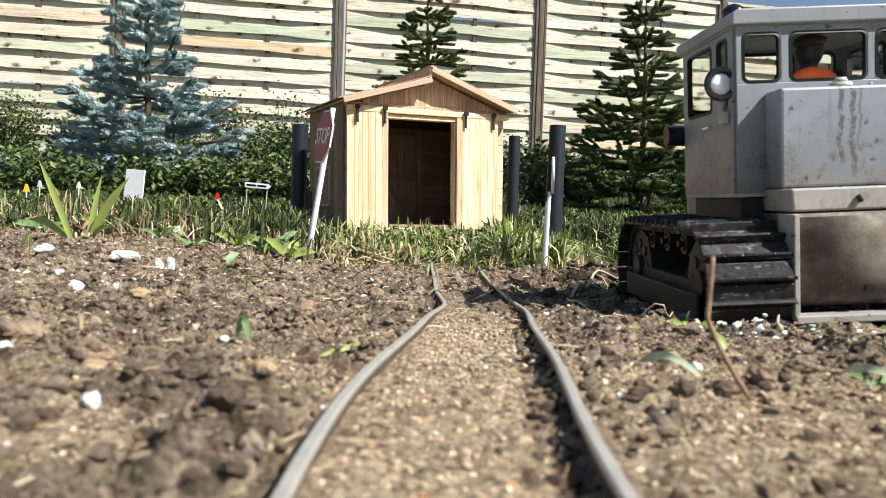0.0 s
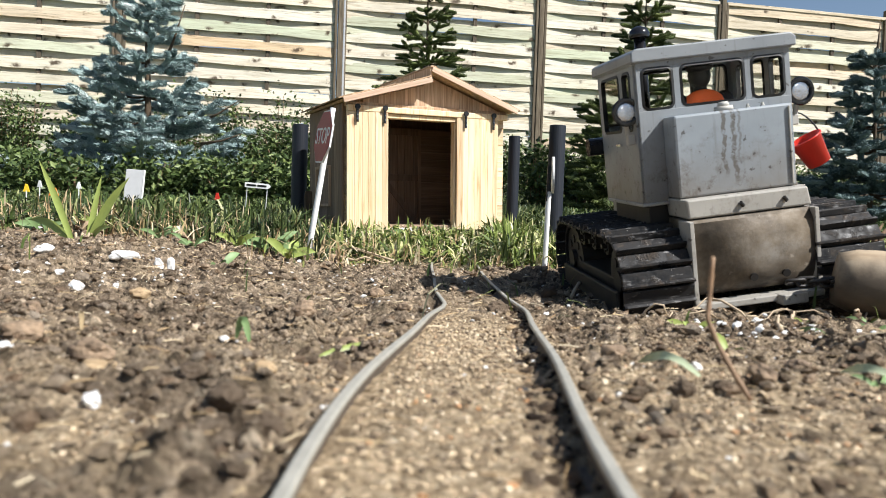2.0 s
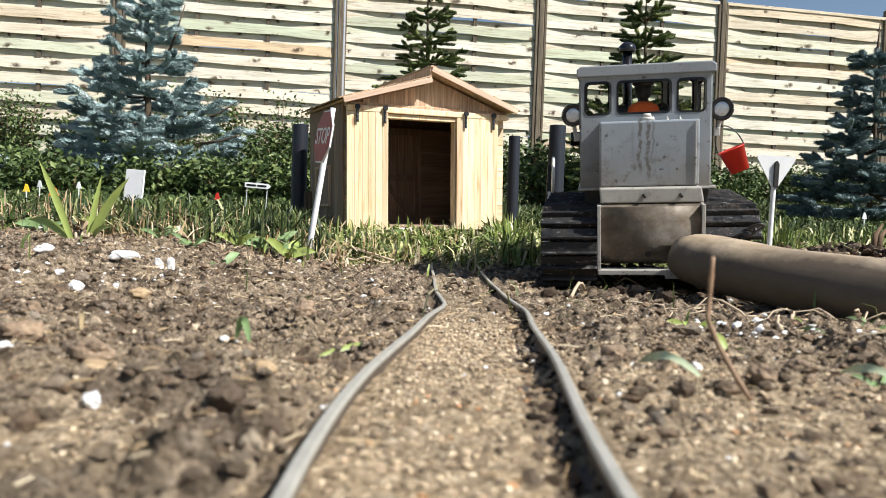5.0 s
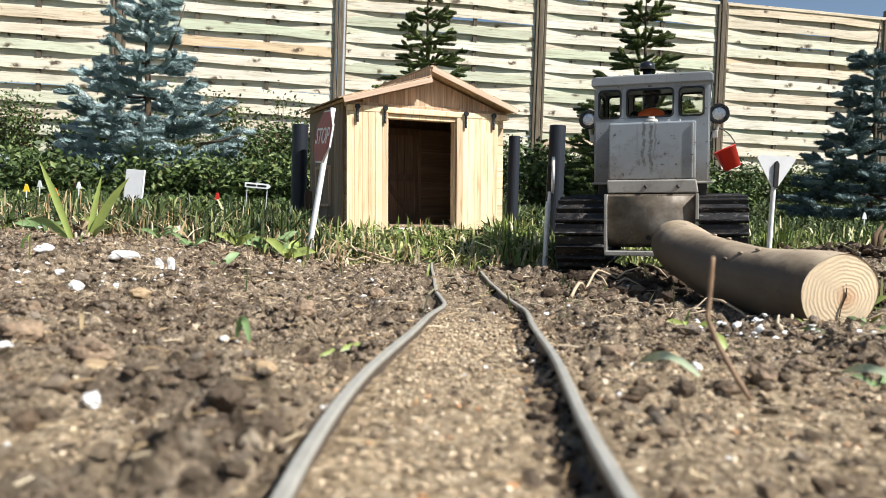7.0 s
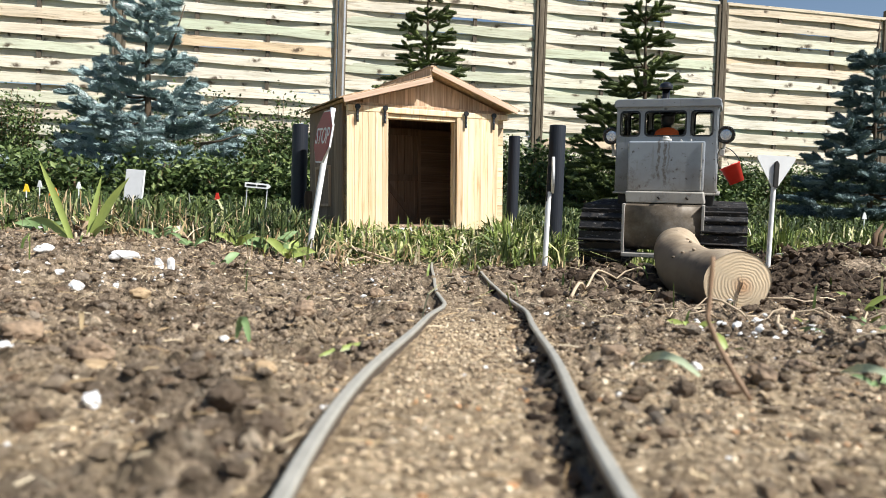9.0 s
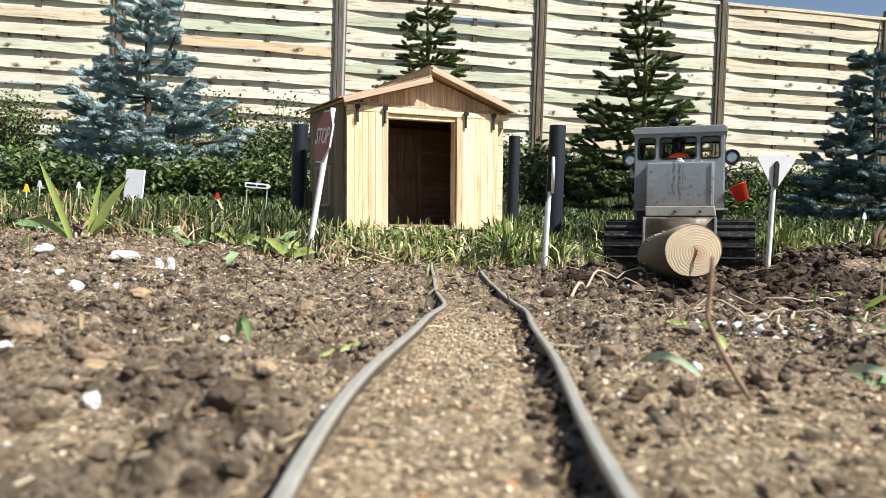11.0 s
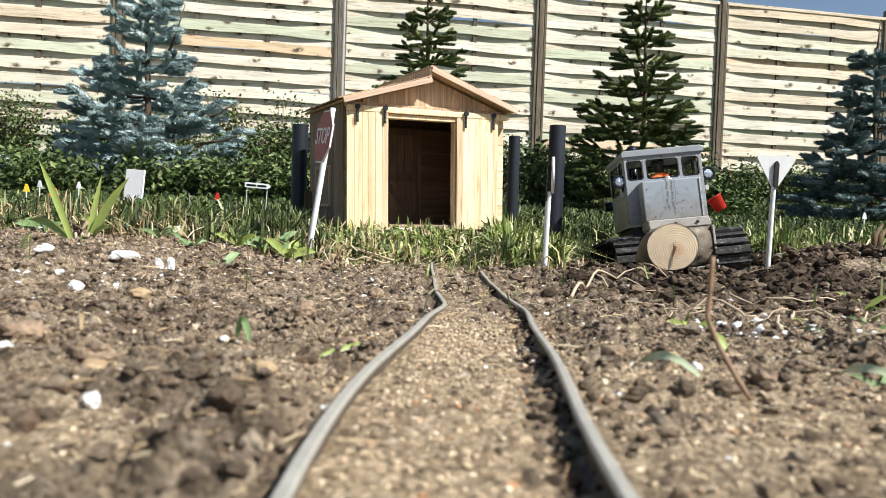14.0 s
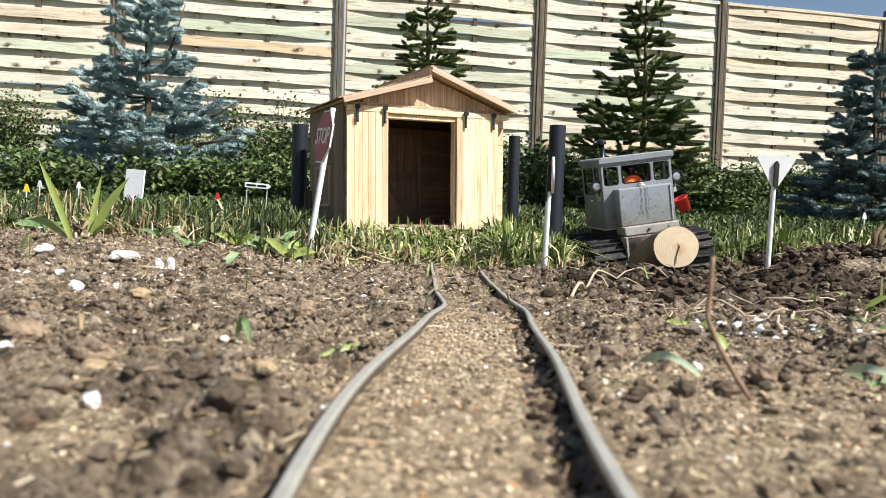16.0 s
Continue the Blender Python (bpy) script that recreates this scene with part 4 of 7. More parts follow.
        c3, s3 = to3((u0 + u1) / 2, (z0 + z1) / 2, u1 - u0 - 0.003, z1 - z0 - 0.003)
        pane = part("pane", box(bmesh.new(), c3, tuple(0.0006 if q == 0.003 else q for q in s3)), M["glass"], w, "dusty clear pane")
        pane.visible_shadow = False

    rw = wall("rear_wall", (X0, X1, openings), (0.2015, 0.2400), rear(0.0), cab)
    fw = wall("front_wall", (X0, X1, openings), (0.192, 0.2445), rear(Y1), cab)
    for u0, u1 in openings:
        glaze(u0, u1, 0.2015, 0.2400, rear(0.0), cab, "Y")
        glaze(u0, u1, 0.192, 0.2445, rear(Y1), cab, "Y")
    for x in (X0, X1):
        wall("side_wall", (0.002, Y1 - 0.002, side_op), (0.184, 0.2400), flank(x), cab)
        for u0, u1 in side_op:
            glaze(u0, u1, 0.184, 0.2400, flank(x), cab, "X")
    # door seam and handle on the sides
    for sx in (-1, 1):
        bm = bmesh.new()
        for c, s in (((sx * 0.0745 - 0.0015, 0.040, 0.178), (0.0008, 0.0012, 0.118)), ((sx * 0.0745 - 0.0015, 0.112, 0.178), (0.0008, 0.0012, 0.118)), ((sx * 0.0745 - 0.0015, 0.076, 0.120), (0.0008, 0.073, 0.0012))):
            box(bm, c, s)
        door = part("cab_door", bm, M["frame_steel"], th, "seams of the cab door")
        part("handle", rod(bmesh.new(), (sx * 0.0775 - 0.0015, 0.046, 0.172), (sx * 0.0775 - 0.0015, 0.060, 0.172), 0.0014, n=8), M["chrome"], door)
        part("rain_gutter", box(bmesh.new(), (sx * 0.0745 - 0.0015, 0.06, 0.2455), (0.004, 0.122, 0.003), 0.0008), G, th)
    # roof with dropped rim and sloping ends
    roof = prism(bmesh.new(), [(-0.0795, 0.2455), (0.0770, 0.2455), (0.0770, 0.2545), (0.072, 0.2580), (-0.0745, 0.2580), (-0.0795, 0.2545)], -0.006, 0.128, 0.0014)
    part("roof", roof, G, th, "plain grey sheet roof with shallow rim")
    # fuel tank on the back of the cab
    tank = part("fuel_tank", prism(bmesh.new(), [(-0.0535, 0.119), (0.0565, 0.119), (0.0565, 0.1935), (-0.0535, 0.1935)], -0.030, -0.001, 0.0022), M["tank_paint"], th, "grey fuel tank with dark spill runs")
    part("tank_strip", box(bmesh.new(), (0.0525, -0.0312, 0.156), (0.0016, 0.0016, 0.070), 0.0004), M["light_paint"], tank)
    bm = rod(bmesh.new(), (0, -0.014, 0.1935), (0, -0.014, 0.1975), 0.0088, 0.0080, 18)
    rod(bm, (0, -0.014, 0.1975), (0, -0.014, 0.2015), 0.0058, 0.0040, 16)
    part("filler_cap", bm, M["light_paint"], tank, "pale round filler cap", True)
    for x in (0.022, 0.036):
        bm = rod(bmesh.new(), (x, -0.016, 0.1935), (x, -0.016, 0.197), 0.0022, 0.0010, 8)
        part("bolt", bm, M["light_paint"], tank)
    # shelf, slit and axle housing under it
    part("rear_shelf", prism(bmesh.new(), [(-0.054, 0.1185), (0.0575, 0.1185), (0.0605, 0.1015), (-0.0525, 0.1015)], -0.046, 0.02, 0.0016), M["light_paint"], th, "pale chipped sheet-metal shelf")
    for x in (-0.006, 0.034):
        part("hinge_pin", rod(bmesh.new(), (x, -0.048, 0.1115), (x + 0.003, -0.047, 0.108), 0.0018, n=8), M["wheel"], th)
    part("slit", box(bmesh.new(), (0.002, -0.030, 0.0985), (0.108, 0.020, 0.006)), M["wheel"], th)
    prof = [(-0.048, 0.0975), (-0.0525, 0.090)] + [(-0.0535, 0.082), (-0.0537, 0.070)]
    prof += [(-0.0537 + 0.020 * (1 - math.cos(q)), 0.060 - 0.030 * math.sin(q)) for q in np.linspace(0, math.pi / 2, 9)]
    prof += [(0.10, 0.030), (0.10, 0.100), (-0.046, 0.100)]
    bm = bmesh.new()
    a = [bm.verts.new((-0.053, y, z)) for y, z in prof]
    b = [bm.verts.new((0.0575, y, z)) for y, z in prof]
    fs = [bm.faces.new(a), bm.faces.new(b[::-1])] + [bm.faces.new((a[i], b[i], b[(i + 1) % len(a)], a[(i + 1) % len(a)])) for i in range(len(a))]
    bmesh.ops.recalc_face_normals(bm, faces=fs)
    for f in fs[2:]:
        f.smooth = f.calc_center_median().y < -0.030 and f.calc_center_median().z < 0.094
    hs = part("axle_housing", bm, M["housing"], th, "rusty brown rear axle housing")
    for x in (-0.0545, 0.059):
        part("flange", prism(bmesh.new(), [(x - 0.002, 0.026), (x + 0.002, 0.026), (x + 0.002, 0.100), (x - 0.002, 0.100)], -0.056, -0.030, 0.0006), M["light_paint"], hs)
    for x in (0.0, 0.030):
        part("plug", rod(bmesh.new(), (x, -0.053, 0.044), (x, -0.040, 0.046), 0.0036, n=12), M["frame_steel"], hs)
    bm = box(bmesh.new(), (0.003, -0.048, 0.0235), (0.118, 0.018, 0.006), 0.001)
    box(bm, (0.030, -0.058, 0.0225), (0.024, 0.014, 0.009), 0.001)
    part("drawbar", bm, M["light_paint"], th, "worn flat drawbar")
    # fenders, deck and bonnet
    for sx in (-1, 1):
        part("fender", box(bmesh.new(), (sx * 0.066, 0.052, 0.1145), (0.026, 0.112, 0.003), 0.0008), M["light_paint"], th)
        part("sill", box(bmesh.new(), (sx * 0.060, 0.055, 0.104), (0.022, 0.105, 0.018), 0.001), M["frame_steel"], th)
    part("bonnet", prism(bmesh.new(), [(-0.040, 0.07), (0.040, 0.07), (0.040, 0.165), (0.030, 0.175), (-0.030, 0.175), (-0.040, 0.165)], 0.122, 0.225, 0.002), G, th)
    bm = rod(bmesh.new(), (-0.016, 0.150, 0.165), (-0.016, 0.150, 0.287), 0.0062, n=16)
    st = part("exhaust", bm, M["black_gloss"], th, "black stack with mushroom cap", True)
    bm = bmesh.new()
    bmesh.ops.create_uvsphere(bm, u_segments=20, v_segments=10, radius=0.0115, matrix=Matrix.Translation((-0.016, 0.150, 0.2885)) @ Matrix.Diagonal((1, 1, 0.85, 1)))
    bmesh.ops.delete(bm, geom=[v for v in bm.verts if v.co.z < 0.285], context="VERTS")
    part("cap", bm, M["black_gloss"], st, "", True)
    bm = rod(bmesh.new(), (-0.0905, 0.128, 0.172), (-0.074, 0.128, 0.172), 0.0095, n=18)
    part("side_filter", bm, M["black_gloss"], th, "round black filter housing")
    # headlights on stalks
    for sx, z in ((-1, 0.2025), (1, 0.2035)):
        bm = rod(bmesh.new(), (sx * 0.0845, 0.006, z), (sx * 0.0845, 0.017, z), 0.0118, 0.0075, 24)
        hl = part("headlight", bm, M["black_gloss"], th, "round work lamp with silver reflector")
        bm = bmesh.new()
        bmesh.ops.create_uvsphere(bm, u_segments=24, v_segments=10, radius=0.0088, matrix=Matrix.Translation((sx * 0.0845, 0.0055, z)) @ Matrix.Diagonal((1, 0.16, 1, 1)))
        part("lens", bm, M["lens"], hl, "silvery ribbed lamp glass", True)
        bm = bmesh.new()
        for k in range(28):
            q0, q1 = 2 * math.pi * k / 28, 2 * math.pi * (k + 1) / 28
            rod(bm, (sx * 0.0845 + 0.0114 * math.cos(q0), 0.005, z + 0.0114 * math.sin(q0)), (sx * 0.0845 + 0.0114 * math.cos(q1), 0.005, z + 0.0114 * math.sin(q1)), 0.0022, n=6)
        part("rim", bm, M["black_gloss"], hl)
        bm = rod(bmesh.new(), (sx * 0.0835, 0.012, z - 0.010), (sx * 0.081, 0.014, z - 0.030), 0.0026, 0.002, 10)
        box(bm, (sx * 0.080, 0.013, z - 0.026), (0.007, 0.008, 0.010), 0.001)
        part("bracket", bm, M["light_paint"], hl)
    # tracks
    for side in (-1, 1):
        tr = part("track", box(bmesh.new(), (side * 0.0885, TRACK_BACK + RUN / 2, 0.040), (0.040, RUN + 0.02, 0.016), 0.002), M["frame_steel"], th, "muddy track frame with wheels and black links")
        part("skirt", box(bmesh.new(), (side * 0.1165, TRACK_BACK + RUN / 2, 0.030), (0.004, RUN + 0.03, 0.022), 0.0015), M["frame_steel"], tr)
        for y, z, r in ((TRACK_BACK, 0.047, 0.036), (TRACK_BACK + RUN, 0.047, 0.036)) + tuple((TRACK_BACK + 0.035 + 0.028 * k, 0.022, 0.014) for k in range(5)) + tuple((TRACK_BACK + 0.045 + 0.045 * k, 0.076, 0.009) for k in range(3)):
            bm = rod(bmesh.new(), (side * 0.070, y, z), (side * 0.107, y, z), r, n=22)
            for k in range(8 if r > 0.03 else 5):
                q = 2 * math.pi * k / (8 if r > 0.03 else 5)
                rod(bm, (side * 0.1055, y + 0.62 * r * math.cos(q), z + 0.62 * r * math.sin(q)), (side * 0.1085, y + 0.62 * r * math.cos(q), z + 0.62 * r * math.sin(q)), 0.14 * r, n=8)
            rod(bm, (side * 0.105, y, z), (side * 0.112, y, z), r * 0.3, n=14)
            part("wheel", bm, M["wheel"], tr)
        bm = box(bmesh.new(), (0, 0.0004, 0.0022), (0.064, 0.0146, 0.0032), 0.0010)
        prism_y = [(-0.0072, 0.003), (-0.0066, 0.0082), (-0.0052, 0.0090), (-0.0036, 0.0070), (-0.0028, 0.003)]
        loops = [[bm.verts.new((x, y, z - (0.0008 if abs(x) > 0.031 else 0.0))) for y, z in prism_y] for x in (-0.032, -0.030, 0.030, 0.032)]
        fs = [bm.faces.new(loops[0]), bm.faces.new(loops[-1][::-1])]
        fs += [bm.faces.new((p[k], q[k], q[(k + 1) % 5], p[(k + 1) % 5])) for p, q in zip(loops, loops[1:]) for k in range(5)]
        bmesh.ops.recalc_face_normals(bm, faces=fs)
        for x in (-0.017, 0.017):
            box(bm, (x, 0, -0.0015), (0.008, 0.0146, 0.006), 0.0008)
        me = mesh_from(bm, "track_link", M["track"])
        for k in range(LINKS):
            LINK_OBJECTS.append((part("track_link", me, None, tr), k * PITCH, side))
    return th


LINK_OBJECTS = []
tractor = build_tractor()


def build_driver():
    """A plain doll on the seat, one mesh."""
    bm = bmesh.new()
    def ball(c, r, s, mi):
        g = bmesh.ops.create_uvsphere(bm, u_segments=20, v_segments=12, radius=r, matrix=Matrix.Translation(c) @ Matrix.Diagonal((*s, 1)))
        for f in {f for v in g["verts"] for f in v.link_faces}:
            f.material_index, f.smooth = mi, True
    ball((-0.002, 0.024, 0.2005), 0.0215, (1.0, 0.5, 0.74), 0)
    ball((-0.024, 0.027, 0.2025), 0.0105, (0.9, 0.8, 1.05), 1)
    ball((0.020, 0.027, 0.2025), 0.0105, (0.9, 0.8, 1.05), 1)
    ball((-0.002, 0.030, 0.2165), 0.0065, (1.0, 1.0, 1.3), 1)
    ball((-0.002, 0.030, 0.2300), 0.0120, (0.88, 1, 1.12), 1)
    ball((-0.002, 0.029, 0.2375), 0.0128, (1.0, 1.05, 0.45), 1)
    g = bmesh.ops.create_cube(bm, size=1.0, matrix=Matrix.Translation((-0.002, 0.040, 0.150)) @ Matrix.Diagonal((0.05, 0.03, 0.06, 1)))
    for f in {f for v in g["verts"] for f in v.link_faces}:
        f.material_index = 1
    return tagged(new("driver_doll", mesh_from(bm, "driver_doll", [M["orange"], M["rubber"]])), "plain doll with orange vest and black cap on the cab seat", "doll")


driver = build_driver()


def build_bucket():
    th = thing("bucket", Matrix(), "small red plastic bucket hanging askew from a wire", "bucket")
    vs, fs, n = [], [], 28
    prof = [(0.0, -0.027), (0.0108, -0.027), (0.0148, 0.0), (0.0158, 0.0), (0.0158, 0.0015), (0.0140, 0.0015), (0.0100, -0.0255), (0.0, -0.0255)]
    for r, z in prof:
        for k in range(n):
            a = 2 * math.pi * k / n
            vs.append((max(r, 1e-4) * math.cos(a), max(r, 1e-4) * math.sin(a), z))
    for i in range(len(prof) - 1):
        fs += [(i * n + k, i * n + (k + 1) % n, (i + 1) * n + (k + 1) % n, (i + 1) * n + k) for k in range(n)]
    part("pail", mesh_of("pail", vs, fs, M["red_plastic"], True), None, th)
    pts = [(0.0154 * math.cos(a), 0, 0.030 * math.sin(a)) for a in np.linspace(0, math.pi, 15)]
    v, f = sweep(pts, [0.0008] * len(pts), 6)
    part("bail", mesh_of("bail", v, f, M["iron"]), None, th, "black wire handle")
    return th


bucket = build_bucket()
BUCKET_AT = pose(0.0925, 0.016, 0.157, 0, -24, 0)


# ---- the towed log: end at the origin, the head along +y after a bend ----
def build_log():
    th = thing("log", Matrix(), "bent peeled log with sawn ringed end dragged on a chain", "log")
    pts, radii = [], []
    N = 26
    for i in range(N):
        s = i / (N - 1)
        pts.append((-0.019 * math.sin(math.pi * s ** 0.8), 0.34 * s, -0.007 * math.sin(math.pi * s ** 0.8) + 0.010 * s * s))
        radii.append((0.0340 - 0.0055 * s) * (1 + 0.02 * math.sin(17 * s)) * (0.93 if i == 0 else 1) * (0.80 if i == N - 1 else 0.96 if i == N - 2 else 1))
    vs, fs = [], []
    n = 36
    for i, p in enumerate(pts):
        d = (Vector(pts[min(i + 1, N - 1)]) - Vector(pts[max(i - 1, 0)])) if i > 1 else Vector((0, 1, 0))
        q = Vector(d).to_track_quat("Y", "Z")
        for k in range(n):
            a = 2 * math.pi * k / n
            r = radii[i] * (1 + 0.035 * math.sin(2 * a + 0.8) + 0.012 * math.sin(5 * a + 9 * i / N))
            vs.append(Vector(p) + q @ Vector((r * math.cos(a), 0, r * math.sin(a))))
    for i in range(N - 1):
        fs += [(i * n + k, (i + 1) * n + k, (i + 1) * n + (k + 1) % n, i * n + (k + 1) % n) for k in range(n)]
    fs.append(tuple(range((N - 1) * n, N * n))[::-1])
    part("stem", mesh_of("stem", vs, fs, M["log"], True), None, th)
    # sawn face with a drying crack cut into it
    rim = vs[:n]
    fv, ff = [Vector((0.004, -0.0008, -0.002))] + [v + Vector((0, 0.0005, 0)) for v in rim], []
    ff = [(0, 1 + k, 1 + (k + 1) % n) for k in range(n)]
    part("sawn_end", mesh_of("sawn_end", fv, ff, M["ring"]), None, th, "honey-coloured sawn end with growth rings")
    crack = [(0.003, -0.0016, 0.008), (0.0045, -0.0016, -0.001), (0.001, -0.0013, -0.012), (0.0, -0.0008, -0.026)]
    v, f = sweep(crack, [0.0003, 0.0009, 0.0008, 0.0005], 6, 0.5)
    part("crack", mesh_of("crack", v, f, M["bark"]), None, th, "dark drying crack")
    rng = random.Random(8)
    for k in range(7):
        s, a = rng.uniform(0.15, 0.9), rng.uniform(0.3, 2.6)
        i = int(s * (N - 1))
        c = Vector(pts[i]) + Vector((radii[i] * math.cos(a), 0, radii[i] * math.sin(a)))
        bm = bmesh.new()
        bmesh.ops.create_icosphere(bm, subdivisions=2, radius=0.0022, matrix=Matrix.Translation(c) @ Matrix.Diagonal((1, 1.6, 0.7, 1)))
        part("knot", bm, M["log"], th, "", True)
    return th


log = build_log()


def build_chain():
    th = thing("tow_chain", Matrix(), "muddy steel tow chain between tractor and log", "chain")
    pts = [(0.0042 * math.cos(a), 0.0032 * math.sin(a) * 0.7 + (0.0030 if math.sin(a) > 0 else -0.0030), 0) for a in np.linspace(0, 2 * math.pi, 13)]
    pts = [(x * 0.95, y * 1.45, z) for x, y, z in pts]
    v, f = sweep(pts, [0.0016] * len(pts), 6)
    me = mesh_of("chain_link", v, f, M["wheel"], True)
    for k in range(11):
        ob = part("chain_link", me, None, th)
        ob.location, ob.rotation_euler = (0, -0.006 - 0.0092 * k, -0.004 * math.sin(math.pi * k / 10)), (0, (k % 2) * math.pi / 2 + 0.4, 0)
    return th


chain = build_chain()


# ---- pipes and model road signs ----
def build_pipe(x, y, top, r, label):
    bm = bmesh.new()
    z0 = float(land(x, y)) - 0.03
    n, rings = 24, [(r, z0), (r, top), (r * 0.93, top + 0.001), (r * 0.86, top), (r * 0.86, top - 0.05), (0.0001, top - 0.05)]
    vs = [(x + q * math.cos(2 * math.pi * k / n), y + q * math.sin(2 * math.pi * k / n), z) for q, z in rings for k in range(n)]
    fs = [(i * n + k, i * n + (k + 1) % n, (i + 1) * n + (k + 1) % n, (i + 1) * n + k) for i in range(len(rings) - 1) for k in range(n)]
    bm.free()
    return tagged(new("pipe", mesh_of("pipe", vs, fs, M["pipe"], False)), label, "pipe", "upright dark pipes")


build_pipe(-0.308, 1.62, 0.249, 0.0165, "upright dark blue plastic pipe stub in the turf")
build_pipe(0.146, 1.66, 0.245, 0.0125, "thin upright dark blue plastic pipe beside the shed")
build_pipe(0.222, 1.55, 0.257, 0.0165, "upright dark blue plastic pipe stub in the grass")


def text_mesh(word, size, material, name):
    cu = bpy.data.curves.new(name, "FONT")
    cu.body, cu.size, cu.extrude, cu.align_x, cu.align_y = word, size, 0.0003, "CENTER", "CENTER"
    tmp = new("tmp", cu)
    me = bpy.data.meshes.new_from_object(tmp.evaluated_get(bpy.context.evaluated_depsgraph_get()))
    bpy.data.objects.remove(tmp)
    bpy.data.curves.remove(cu)
    me.materials.clear()
    me.materials.append(material)
    return me


def build_stop_sign():
    th = thing("stop_sign", pose(-0.1935, 1.10, gz(-0.1935, 1.10), 0, 8.0, 0), "red stop sign with white rim on a leaning white post", "road sign")
    part("post", rod(bmesh.new(), (0, 0, -0.02), (0, 0, 0.215), 0.0042, n=14), M["white"], th, "white painted post")
    R = 0.0405
    turn = Matrix.Rotation(radians(-64), 4, "Z")
    def octagon(r):
        return [(r * math.cos(math.pi / 8 + k * math.pi / 4), 0.172 + r * math.sin(math.pi / 8 + k * math.pi / 4)) for k in range(8)]
    bm = prism(bmesh.new(), octagon(R), -0.0075, -0.0050)
    bm.transform(turn)
    face = part("rim", bm, M["white"], th, "white rim")
    bm = prism(bmesh.new(), octagon(R - 0.0022), -0.0082, -0.0070)
    bm.transform(turn)
    plate = part("plate", bm, M["sign_red"], th, "faded red octagon")
    me = text_mesh("STOP", 0.0265, M["white"], "lettering")
    me.transform(turn @ Matrix.Translation((0, -0.0085, 0.172)) @ Matrix.Rotation(math.pi / 2, 4, "X") @ Matrix.Diagonal((1.0, 1.25, 1, 1)))
    part("lettering", me, None, plate, "white letters")


build_stop_sign()


def build_edge_sign():
    x, y = 0.1465, 1.10
    th = thing("round_sign", pose(x, y, gz(x, y), 0, 1.0, 0), "white model road sign seen edge on, slim post", "road sign")
    part("post", rod(bmesh.new(), (0, 0, -0.02), (0, 0, 0.118), 0.0037, n=14), M["white"], th)
    bm = bmesh.new()
    bmesh.ops.create_cone(bm, cap_ends=True, segments=32, radius1=0.026, radius2=0.026, depth=0.003, matrix=Matrix.Translation((0.0045, 0, 0.142)) @ Matrix.Rotation(radians(-5.5), 4, "Z") @ Matrix.Rotation(radians(88), 4, "Y") @ Matrix.Rotation(0.1, 4, "Z"))
    part("plate", bm, M["white"], th)
    part("clamp", box(bmesh.new(), (-0.001, 0, 0.130), (0.0055, 0.006, 0.052), 0.001), M["iron"], th, "black clamp")


build_edge_sign()


def build_yield_sign():
    x, y = 0.640, 1.505
    th = thing("yield_sign", pose(x, y, float(land(x, y)), 0, 1.2, 0), "white back of a triangular model road sign", "road sign")
    part("post", rod(bmesh.new(), (0, 0.004, -0.03), (0, 0.004, 0.225), 0.0047, n=14), M["white"], th)
    out = []
    for k in range(3):
        a = math.pi / 2 + math.pi + 2 * math.pi * k / 3
        c = (0.0375 * math.cos(a), 0.206 + 0.0375 * math.sin(a))
        out += [(c[0] + 0.005 * math.cos(a + d), c[1] + 0.005 * math.sin(a + d)) for d in (-0.9, -0.3, 0.3, 0.9)]
    part("plate", prism(bmesh.new(), out, -0.0015, 0.0015), M["white"], th)
    # bracket in dark grey: the shadow strip on the sign's back is its colour
    part("bracket", prism(bmesh.new(), [(-0.0045, 0.170), (0.0045, 0.166), (0.0045, 0.213), (0, 0.220), (-0.0045, 0.216)], -0.007, -0.0015, 0.0008), M["wheel"], th, "bracket, dark grey for the shadow on it")


build_yield_sign()


